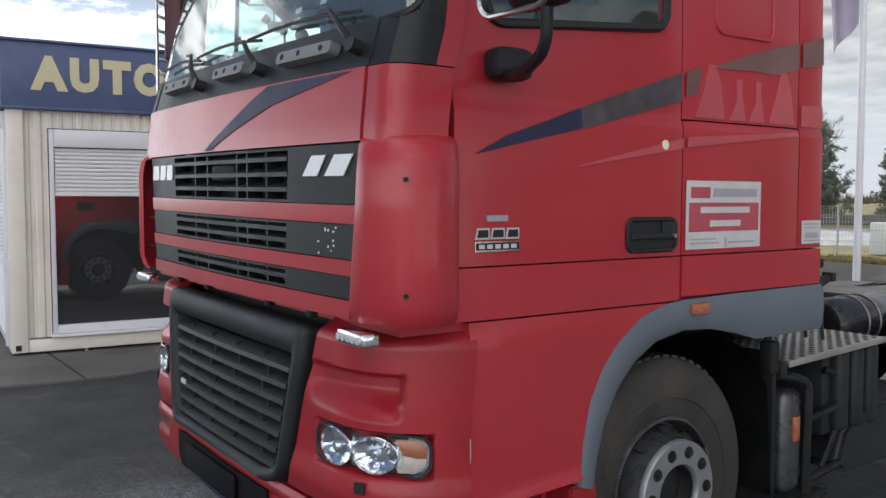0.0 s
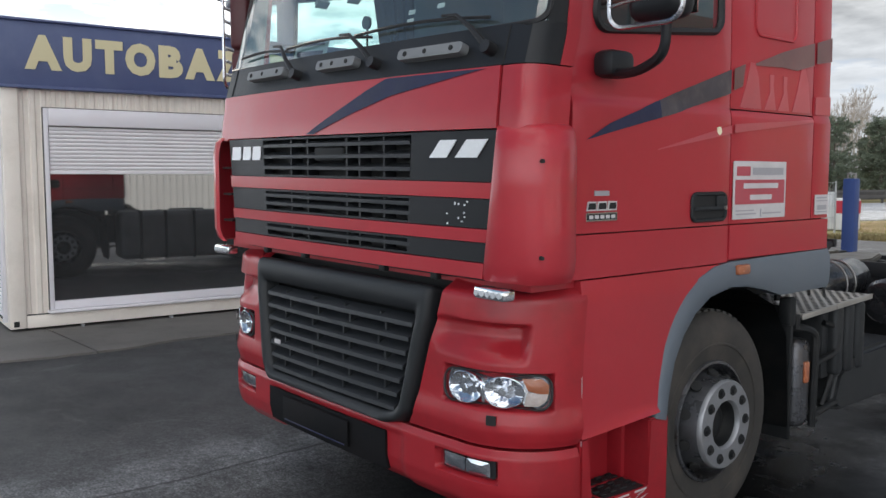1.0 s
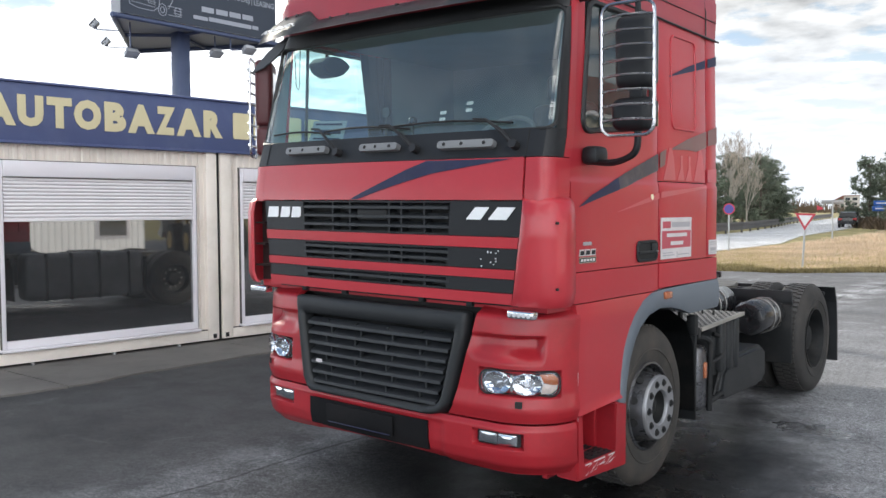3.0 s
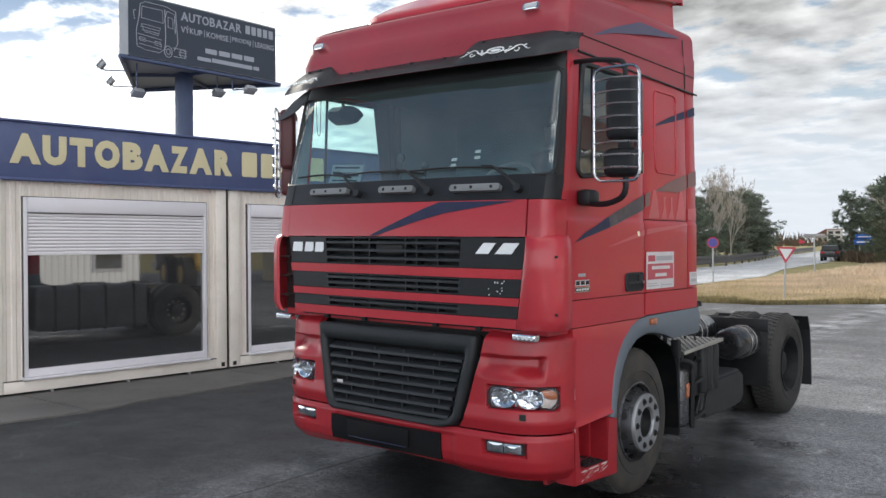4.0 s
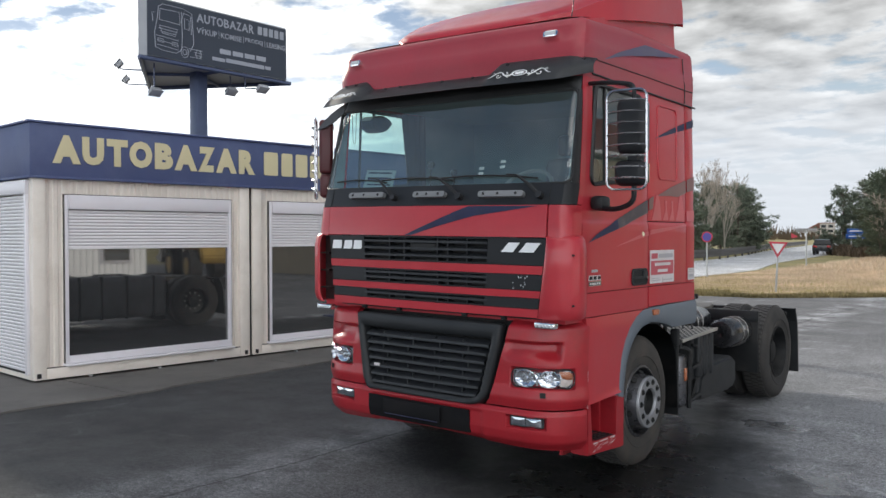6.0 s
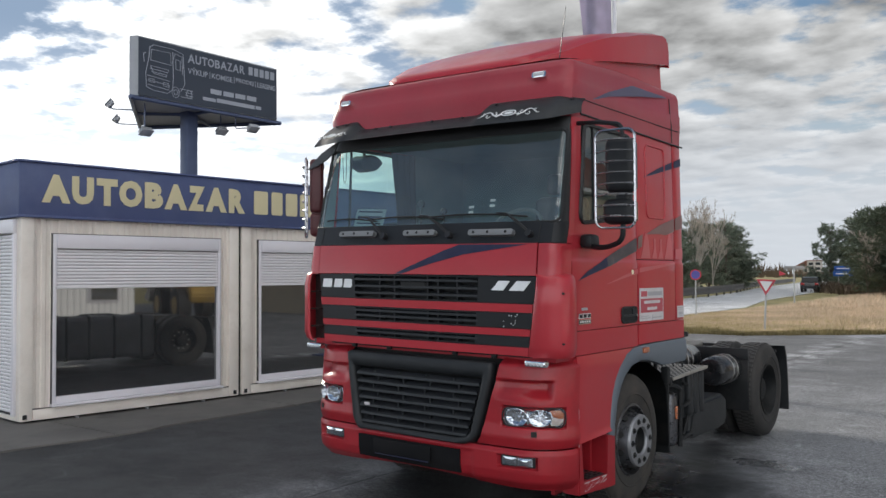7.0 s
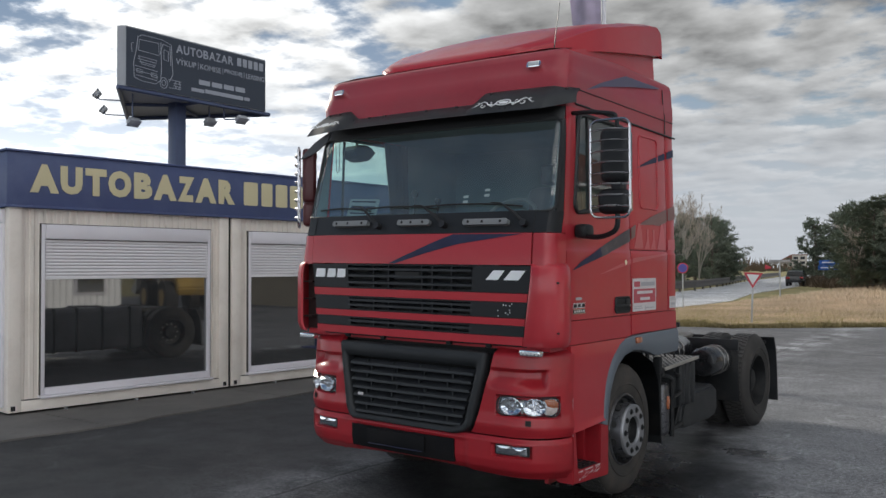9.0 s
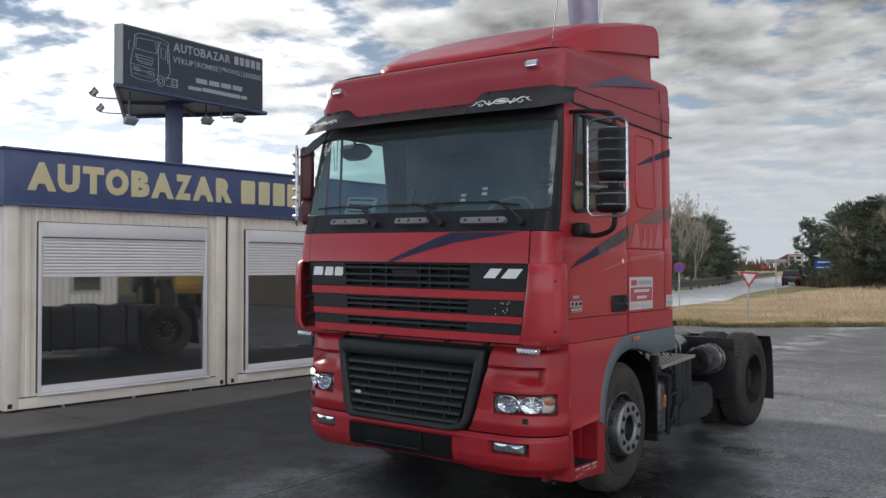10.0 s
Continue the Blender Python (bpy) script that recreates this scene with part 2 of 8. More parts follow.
SIDE_GLASS = glass_material("side_glass", (0.74, 0.88, 0.84), 2.2)
MIRROR = material("mirror_glass", (0.8, 0.8, 0.8), 0.03, metal=1.0, vary=0.0, rough_vary=0.0)
TRIM_IN = material("cab_interior", (0.16, 0.215, 0.23), 0.8, vary=0.2)
SEAT_MAT = material("seat_cloth", (0.06, 0.065, 0.075), 0.9, vary=0.3)
CREAM = material("container_cream_paint", (0.78, 0.72, 0.645), 0.5, vary=0.07, scale=1.2, dirt=(0.42, 0.36, 0.28), dirt_amount=0.35, dirt_scale=1.8)
FRAME_WHITE = material("white_pvc", (0.70, 0.68, 0.71), 0.4, vary=0.05, dirt=(0.5, 0.46, 0.42), dirt_amount=0.2)
BRIGHT_WALL = material("white_sheet_wall", (0.86, 0.86, 0.85), 0.45, vary=0.05)
SHUTTER = material("shutter_white", (0.72, 0.70, 0.71), 0.5, vary=0.06)
BLUE = material("fascia_blue", (0.060, 0.082, 0.185), 0.5, vary=0.12, scale=1.1, dirt=(0.12, 0.15, 0.25), dirt_amount=0.4)
GRIMY_SEAL = material("grimy_seal", (0.055, 0.05, 0.045), 0.7, vary=0.4, scale=9, dirt=(0.20, 0.18, 0.16), dirt_amount=0.6, dirt_scale=5)
TANK_GREY = material("dull_tank_skin", (0.17, 0.17, 0.17), 0.42, metal=0.3, vary=0.25, scale=4, dirt=(0.07, 0.065, 0.06), dirt_amount=0.5, dirt_scale=3)
LETTER = material("letter_cream", (0.62, 0.56, 0.35), 0.5, vary=0.06)
PANE = material("mirrored_window_pane", (0.030, 0.031, 0.032), 0.02, vary=0.3, scale=2.0, rough_vary=0.01, ior=2.6)
DARK = material("dark_gap", (0.012, 0.012, 0.012), 0.8)
CONCRETE = material("concrete", (0.13, 0.123, 0.114), 0.85, vary=0.42, scale=2.2, grain=40, bump=0.4, dirt=(0.05, 0.048, 0.045), dirt_amount=0.8, dirt_scale=1.1)
BOARD = material("billboard_slate", (0.040, 0.050, 0.070), 0.5, vary=0.08)
BOARD_PRINT = material("billboard_print", (0.34, 0.36, 0.41), 0.5, vary=0.05)
BOARD_EDGE = material("billboard_edge_grey", (0.33, 0.34, 0.36), 0.5)
LIFT_BLUE = material("lift_blue", (0.025, 0.055, 0.19), 0.45)
POST_BLUE = material("post_blue", (0.07, 0.09, 0.16), 0.45)
GALV = material("galvanised_steel", (0.42, 0.43, 0.44), 0.5, metal=0.6, vary=0.15)
BARK = material("bark", (0.13, 0.105, 0.085), 0.9, vary=0.3, scale=8, bump=0.5)
BIRCH = material("pale_bark", (0.34, 0.31, 0.27), 0.9, vary=0.3, scale=5)
RAIL_STEEL = material("weathered_rail", (0.10, 0.092, 0.085), 0.6, metal=0.3, vary=0.3)
TWIG = material("bare_twigs", (0.38, 0.33, 0.28), 0.9, vary=0.25)
NEEDLE = material("pine_needles", (0.115, 0.138, 0.095), 0.75, vary=0.45, scale=0.8, grain=9)
SHRUB = material("dry_shrub", (0.12, 0.085, 0.055), 0.9, vary=0.35)
GRASS_DRY = material("dry_grass", (0.68, 0.53, 0.385), 0.85, vary=0.45, scale=0.35, grain=6, dirt=(0.30, 0.235, 0.10), dirt_amount=0.6, dirt_scale=0.45)
RIM_GRASS = material("trampled_grass", (0.23, 0.185, 0.085), 0.95, vary=0.5, scale=1.2, grain=9)
GRASS_GREEN = material("short_grass", (0.36, 0.31, 0.11), 0.9, vary=0.4, scale=0.4, grain=8)
SIGN_RED = material("sign_red", (0.50, 0.035, 0.06), 0.45)
SIGN_WHITE = material("sign_white", (0.72, 0.72, 0.72), 0.45)
SIGN_BLUE = material("sign_blue", (0.035, 0.13, 0.45), 0.45)
SIGN_PURPLE = material("sign_blue_faded", (0.07, 0.06, 0.30), 0.45)
FLAG = material("flag_purple", (0.50, 0.45, 0.56), 0.8, vary=0.2)
CAR_BLACK = material("car_paint_black", (0.012, 0.013, 0.015), 0.25, coat=0.6)
CAR_GLASS = material("car_glass", (0.012, 0.014, 0.016), 0.12, ior=1.4)
TAIL = material("tail_lamp", (0.45, 0.02, 0.02), 0.2)
HOUSE_WALL = material("ochre_render", (0.34, 0.285, 0.20), 0.9, vary=0.12)
HOUSE_ROOF = material("red_roof_tiles", (0.17, 0.062, 0.046), 0.8, vary=0.25, scale=3)
WALL_FAR = material("far_plaster", (0.45, 0.41, 0.36), 0.9)
ROOF_FAR = material("far_roof", (0.22, 0.10, 0.075), 0.9)
LOADER = material("loader_yellow", (0.42, 0.27, 0.06), 0.55, vary=0.3, dirt=(0.10, 0.08, 0.05), dirt_amount=0.85)


def asphalt_material(name, base, wet, dry=1.0, seam=False):
    """Dark asphalt: stone grain, broad stains, damp smoother patches."""
    m = bpy.data.materials.new(name)
    m.use_nodes = True
    nt = m.node_tree
    N, L = nt.nodes.new, nt.links.new
    b = nt.nodes["Principled BSDF"]
    tc = N("ShaderNodeTexCoord")

    def noise_at(scale, detail, rough=0.55):
        n = N("ShaderNodeTexNoise")
        n.inputs["Scale"].default_value, n.inputs["Detail"].default_value = scale, detail
        n.inputs["Roughness"].default_value = rough
        L(tc.outputs["Object"], n.inputs["Vector"])
        return n.outputs["Fac"]

    def remap(v, a, b2, c, d):
        r = N("ShaderNodeMapRange")
        for i, x in enumerate((a, b2, c, d)):
            r.inputs[i + 1].default_value = x
        L(v, r.inputs[0])
        return r.outputs[0]

    def times(a, b2):
        k = N("ShaderNodeMath"); k.operation = "MULTIPLY"
        L(a, k.inputs[0]); L(b2, k.inputs[1])
        return k.outputs[0]

    def streaks(scale, stretch):
        mp = N("ShaderNodeMapping")
        mp.inputs["Scale"].default_value = stretch
        mp.inputs["Rotation"].default_value = (0, 0, radians(12))
        L(tc.outputs["Object"], mp.inputs[0])
        n = N("ShaderNodeTexNoise")
        n.inputs["Scale"].default_value, n.inputs["Detail"].default_value = scale, 7
        n.inputs["Roughness"].default_value = 0.62
        L(mp.outputs[0], n.inputs["Vector"])
        return n.outputs["Fac"]

    big, mid, fine, grit = noise_at(0.30, 6, 0.6), noise_at(1.6, 7, 0.68), noise_at(80, 3, 0.7), noise_at(260, 1)
    band = streaks(1.0, (0.28, 0.6, 1))
    sp = N("ShaderNodeSeparateXYZ"); L(tc.outputs["Object"], sp.inputs[0])

    def madd(a, k, c):
        m2 = N("ShaderNodeMath"); m2.operation = "MULTIPLY_ADD"; m2.inputs[1].default_value = k
        L(a, m2.inputs[0]); L(c, m2.inputs[2])
        return m2.outputs[0]

    # drier and paler towards the far side of the yard, damp where it dips beside the lorry
    far = madd(big, 7.0, sp.outputs["Y"])
    dip = madd(big, 7.0, madd(sp.outputs["X"], 2.2, sp.outputs["Y"]))
    pale = remap(far, 8.0, 17.0, 1.0, dry)
    # the old surface is coarse; the strip along the office was laid smoother, with an open joint between them
    coarse = remap(sp.outputs["X"], -2.6, -0.9, 0.35, 1.0) if seam else remap(sp.outputs["X"], -900, 900, 0.7, 0.7)
    rough_grain = times(remap(fine, 0.38, 0.64, 0.35, 2.0), remap(noise_at(24, 5, 0.75), 0.36, 0.64, 0.45, 1.7))
    flat = N("ShaderNodeMath"); flat.operation = "SUBTRACT"; flat.inputs[1].default_value = 1.0
    L(rough_grain, flat.inputs[0])
    one = N("ShaderNodeMath"); one.operation = "ADD"; one.inputs[1].default_value = 1.0
    L(times(flat.outputs[0], coarse), one.inputs[0])
    lum = times(times(remap(big, 0.3, 0.7, 0.78, 1.25), remap(mid, 0.3, 0.7, 0.78, 1.25)), one.outputs[0])
    lum = times(times(lum, remap(band, 0.35, 0.65, 0.88, 1.12)), pale)
    if seam:
        off = N("ShaderNodeMath"); off.operation = "ADD"; off.inputs[1].default_value = 1.12
        L(madd(mid, 0.12, madd(big, 0.5, sp.outputs["X"])), off.inputs[0])
        shift = N("ShaderNodeMath"); shift.operation = "SUBTRACT"; shift.inputs[1].default_value = 0.31
        L(off.outputs[0], shift.inputs[0])
        gapd = N("ShaderNodeMath"); gapd.operation = "ABSOLUTE"; L(shift.outputs[0], gapd.inputs[0])
        lum = times(lum, remap(gapd.outputs[0], 0.004, 0.022, 0.25, 1.0))
        lum = times(lum, remap(times(remap(gapd.outputs[0], 0.05, 0.75, 1.0, 0.0), remap(mid, 0.4, 0.62, 0.0, 1.0)), 0.0, 1.0, 1.0, 2.4))
    # thin cracks filled with pale grit
    vor = N("ShaderNodeTexVoronoi"); vor.feature = "DISTANCE_TO_EDGE"; vor.inputs["Scale"].default_value = 0.33
    wob = N("ShaderNodeVectorMath"); wob.operation = "MULTIPLY_ADD"
    wn = N("ShaderNodeTexNoise"); wn.inputs["Scale"].default_value, wn.inputs["Detail"].default_value = 1.1, 6
    L(tc.outputs["Object"], wn.inputs["Vector"]); L(wn.outputs["Color"], wob.inputs[0])
    wob.inputs[1].default_value = (1.6, 1.6, 0.0); L(tc.outputs["Object"], wob.inputs[2])
    L(wob.outputs[0], vor.inputs["Vector"])
    crack = times(remap(vor.outputs["Distance"], 0.0, 0.010, 1.0, 0.0), remap(mid, 0.45, 0.6, 0.0, 1.0))
    cadd = N("ShaderNodeMath"); cadd.operation = "MULTIPLY_ADD"; cadd.inputs[1].default_value = 0.9
    L(crack, cadd.inputs[0]); L(lum, cadd.inputs[2])
    lum = cadd.outputs[0]
    sc = N("ShaderNodeVectorMath"); sc.operation = "SCALE"
    sc.inputs[0].default_value = base
    damp = times(remap(band, 0.38, 0.52, 0.6, 1.0), remap(mid, 0.32, 0.58, 0.55, 1.0))
    damp = times(damp, remap(dip, 4.6, 7.6, 0.3, 1.0))
    if seam:  # the open yard beside the lorry: drier, and paled in colour for sky sheen
        run = N("ShaderNodeVectorMath"); run.operation = "DOT_PRODUCT"; run.inputs[1].default_value = (0.889, 0.459, 0.0)
        L(tc.outputs["Object"], run.inputs[0])
        dry_sheen = remap(madd(mid, 2.4, run.outputs["Value"]), 3.3, 4.5, 0.0, 1.0)
        lum = times(lum, remap(dry_sheen, 0, 1, 0.85, 3.5))
        # the old surface in front of the lorry is worn paler
        worn = times(remap(madd(mid, 1.0, sp.outputs["X"]), -2.2, -0.9, 0.0, 1.0), remap(sp.outputs["Y"], 0.0, 1.3, 1.0, 0.0))
        lum = times(lum, remap(worn, 0, 1, 1.0, 1.5))
        # wet beside the lorry, with the lorry's shade darkened into the colour
        wet_shade = times(times(remap(sp.outputs["X"], -0.9, 0.6, 0.0, 1.0), remap(madd(mid, 0.8, sp.outputs["Y"]), -0.7, 0.6, 0.0, 1.0)), remap(dry_sheen, 0.05, 0.85, 1.0, 0.0))
        lum = times(lum, remap(wet_shade, 0, 1, 1.0, 0.15))
        damp = times(damp, remap(times(dry_sheen, remap(noise_at(2.6, 6, 0.7), 0.40, 0.60, 0.4, 1.0)), 0, 1, 1.0, 0.25))
        # shallow wet films left along the edge of the paler ground
        film = times(times(remap(dry_sheen, 0.25, 0.6, 0.0, 1.0), remap(dry_sheen, 0.9, 1.0, 1.0, 0.25)), remap(noise_at(0.9, 5, 0.6), 0.52, 0.60, 0.0, 1.0))
        wetter = N("ShaderNodeMath"); wetter.operation = "MAXIMUM"
        L(damp, wetter.inputs[0]); L(film, wetter.inputs[1])
        wettest = N("ShaderNodeMath"); wettest.operation = "MAXIMUM"
        L(wetter.outputs[0], wettest.inputs[0]); L(times(wet_shade, remap(mid, 0.3, 0.6, 0.5, 1.0)), wettest.inputs[1])
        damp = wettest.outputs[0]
    damp = times(damp, remap(far, 7.0, 11.0, 1.0, 0.04))
    L(times(lum, remap(damp, 0, 1, 1.0, 0.55)), sc.inputs["Scale"]); L(sc.outputs[0], b.inputs["Base Color"])
    L(remap(damp, 0, 1, 0.85, 0.80 - wet), b.inputs["Roughness"])
    L(remap(damp, 0, 1, 0.3, 0.75), b.inputs["Specular IOR Level"])
    bp = N("ShaderNodeBump")
    bp.inputs["Distance"].default_value = 0.006
    L(remap(damp, 0, 1, 0.55, 0.18), bp.inputs["Strength"])
    L(fine, bp.inputs["Height"])
    bp2 = N("ShaderNodeBump")
    bp2.inputs["Distance"].default_value, bp2.inputs["Strength"].default_value = 0.004, 0.3
    L(grit, bp2.inputs["Height"]); L(bp.outputs[0], bp2.inputs["Normal"])
    L(bp2.outputs[0], b.inputs["Normal"])
    return m


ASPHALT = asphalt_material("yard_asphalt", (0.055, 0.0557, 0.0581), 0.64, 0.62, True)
ROAD = asphalt_material("road_asphalt", (0.42, 0.425, 0.435), 0.5)
SOIL = material("soil_and_grass", (0.26, 0.22, 0.09), 0.95, vary=0.4, scale=0.25, grain=5, bump=0.4, dirt=(0.10, 0.12, 0.04), dirt_amount=0.7, dirt_scale=0.3)

# ---- mesh helpers ----


def finish(name, bm, mat, smooth=35):
    bmesh.ops.recalc_face_normals(bm, faces=bm.faces[:])
    me = bpy.data.meshes.new(name)
    bm.to_mesh(me)
    bm.free()
    for mm in (mat if isinstance(mat, (list, tuple)) else (mat,)):
        me.materials.append(mm)
    if smooth:
        me.polygons.foreach_set("use_smooth", [True] * len(me.polygons))
        me.set_sharp_from_angle(angle=radians(smooth))
    return me


def thing(name, label, category, at=(0, 0, 0), turn=0, group="", kind=""):
    """An Empty at the thing's base that carries its parts."""
    e = new(name)
    e.empty_display_size = 0.2
    e.matrix_basis = pose(*at, 0, 0, turn)
    return tagged(e, label, category, group, kind)


LEAN = 0.0148  # the cab sits a little lower on the driver's side


def part(name, bm, mat, parent, label="", cab=False, smooth=35):
    if cab:
        for v in bm.verts:
            v.co.z += (1.24 - v.co.x) * LEAN
    ob = new(name, finish(name, bm, mat, smooth))
    if parent:
        ob.parent = parent
    if label:
        ob["label"] = label
    return ob


def solo(name, bm, mat, label, category, kind="", group="", smooth=35):
    return tagged(part(name, bm, mat, None, smooth=smooth), label, category, group, kind)


def box(bm, lo, hi, bevel=0.0, seg=2):
    c = [(a + b) / 2 for a, b in zip(lo, hi)]
    s = [abs(b - a) for a, b in zip(lo, hi)]
    r = bmesh.ops.create_cube(bm, size=1, matrix=Matrix.LocRotScale(c, None, s))
    if bevel:
        es = list({e for v in r["verts"] for e in v.link_edges})
        bmesh.ops.bevel(bm, geom=es, offset=min(bevel, min(s) * 0.45), segments=seg, profile=0.5, affect="EDGES")


def rod(bm, a, b, r0, r1=None, seg=12, caps=True):
    a, b = Vector(a), Vector(b)
    r1 = r0 if r1 is None else r1
    q = (b - a).to_track_quat("Z", "Y").to_matrix().to_4x4()
    bmesh.ops.create_cone(bm, cap_ends=caps, segments=seg, radius1=r0, radius2=r1, depth=(b - a).length,
                          matrix=Matrix.Translation((a + b) / 2) @ q)


def pipe(bm, pts, r, seg=8, closed=False):
    """A tube along points."""
    pts = [Vector(p) for p in pts]
    n = len(pts)
    rings, up = [], None
    for i, p in enumerate(pts):
        if closed:
            d = pts[(i + 1) % n] - pts[i - 1]
        else:
            d = pts[min(i + 1, n - 1)] - pts[max(i - 1, 0)]
        d.normalize()
        if up is None:
            up = d.orthogonal().normalized()
        up = (up - d * up.dot(d)).normalized()
        side = d.cross(up)
        rr = r[i] if isinstance(r, (list, tuple)) else r
        rings.append([bm.verts.new(p + rr * (math.cos(k * math.tau / seg) * up + math.sin(k * math.tau / seg) * side)) for k in range(seg)])
    m = n if closed else n - 1
    for i in range(m):
        a, b = rings[i], rings[(i + 1) % n]
        for k in range(seg):
            bm.faces.new((a[k], a[(k + 1) % seg], b[(k + 1) % seg], b[k]))
    if not closed:
        bm.faces.new(rings[0][::-1])
        bm.faces.new(rings[-1])


def arc_path(pts, r=0.05, n=5):
    """Rounds the inner corners of an open run of points."""
    pts = [Vector(p) for p in pts]
    out = [pts[0]]
    for i in range(1, len(pts) - 1):
        a, b, c = pts[i - 1], pts[i], pts[i + 1]
        u, v = (a - b), (c - b)
        k = min(r, u.length * 0.48, v.length * 0.48)
        p, q = b + u.normalized() * k, b + v.normalized() * k
        for j in range(n + 1):
            t = j / n
            out.append((1 - t) ** 2 * p + 2 * t * (1 - t) * b + t * t * q)
    out.append(pts[-1])
    return out


def lathe_x(bm, profile, centre, seg=48, sign=1):
    """Turns (x, r) pairs about the x axis through centre."""
    cx, cy, cz = centre
    rings = []
    for x, r in profile:
        rings.append([bm.verts.new((cx + sign * x, cy + r * math.cos(k * math.tau / seg), cz + r * math.sin(k * math.tau / seg))) for k in range(seg)])
    for a, b in zip(rings, rings[1:]):
        for k in range(seg):
            bm.faces.new((a[k], a[(k + 1) % seg], b[(k + 1) % seg], b[k]))


def prism(bm, poly, to3, d0, d1):
    """A flat outline given a thickness; to3(u, v, d) lays it into space."""
    a = [bm.verts.new(to3(u, v, d0)) for u, v in poly]
    b = [bm.verts.new(to3(u, v, d1)) for u, v in poly]
    bm.faces.new(a[::-1])
    bm.faces.new(b)
    n = len(poly)
    for i in range(n):
        bm.faces.new((a[i], a[(i + 1) % n], b[(i + 1) % n], b[i]))


def rounded(u0, v0, u1, v1, r, n=5):
    """The outline of a rounded rectangle."""
    pts = []
    for cu, cv, a0 in ((u1 - r, v0 + r, -90), (u1 - r, v1 - r, 0), (u0 + r, v1 - r, 90), (u0 + r, v0 + r, 180)):
        for k in range(n + 1):
            a = radians(a0 + 90 * k / n)
            pts.append((cu + r * math.cos(a), cv + r * math.sin(a)))
    return pts


def text_mesh(body, width, height, depth, bold=0.0):
    """Letters of the built-in font as a mesh: width along u, height along v, standing at the origin."""
    cu = bpy.data.curves.new("letters", "FONT")
    cu.body, cu.extrude, cu.offset = body, 0.5, bold
    cu.resolution_u = 3
    ob = bpy.data.objects.new("letters", cu)
    me = bpy.data.meshes.new_from_object(ob)
    bpy.data.objects.remove(ob)
    co = np.zeros(len(me.vertices) * 3)
    me.vertices.foreach_get("co", co)
    co = co.reshape(-1, 3)
    lo, hi = co.min(0), co.max(0)
    co = (co - lo) / np.maximum(hi - lo, 1e-6) * np.array([width, height, depth])
    me.vertices.foreach_set("co", co.ravel())
    me.update()
    return me


def letters(name, body, parent, mat, m, width, height, depth=0.01, bold=0.0, label=""):
    me = text_mesh(body, width, height, depth, bold)
    me.materials.append(mat)
    ob = new(name, me)
    ob.matrix_basis = m
    if parent:
        ob.parent = parent
    if label:
        ob["label"] = label
    return ob


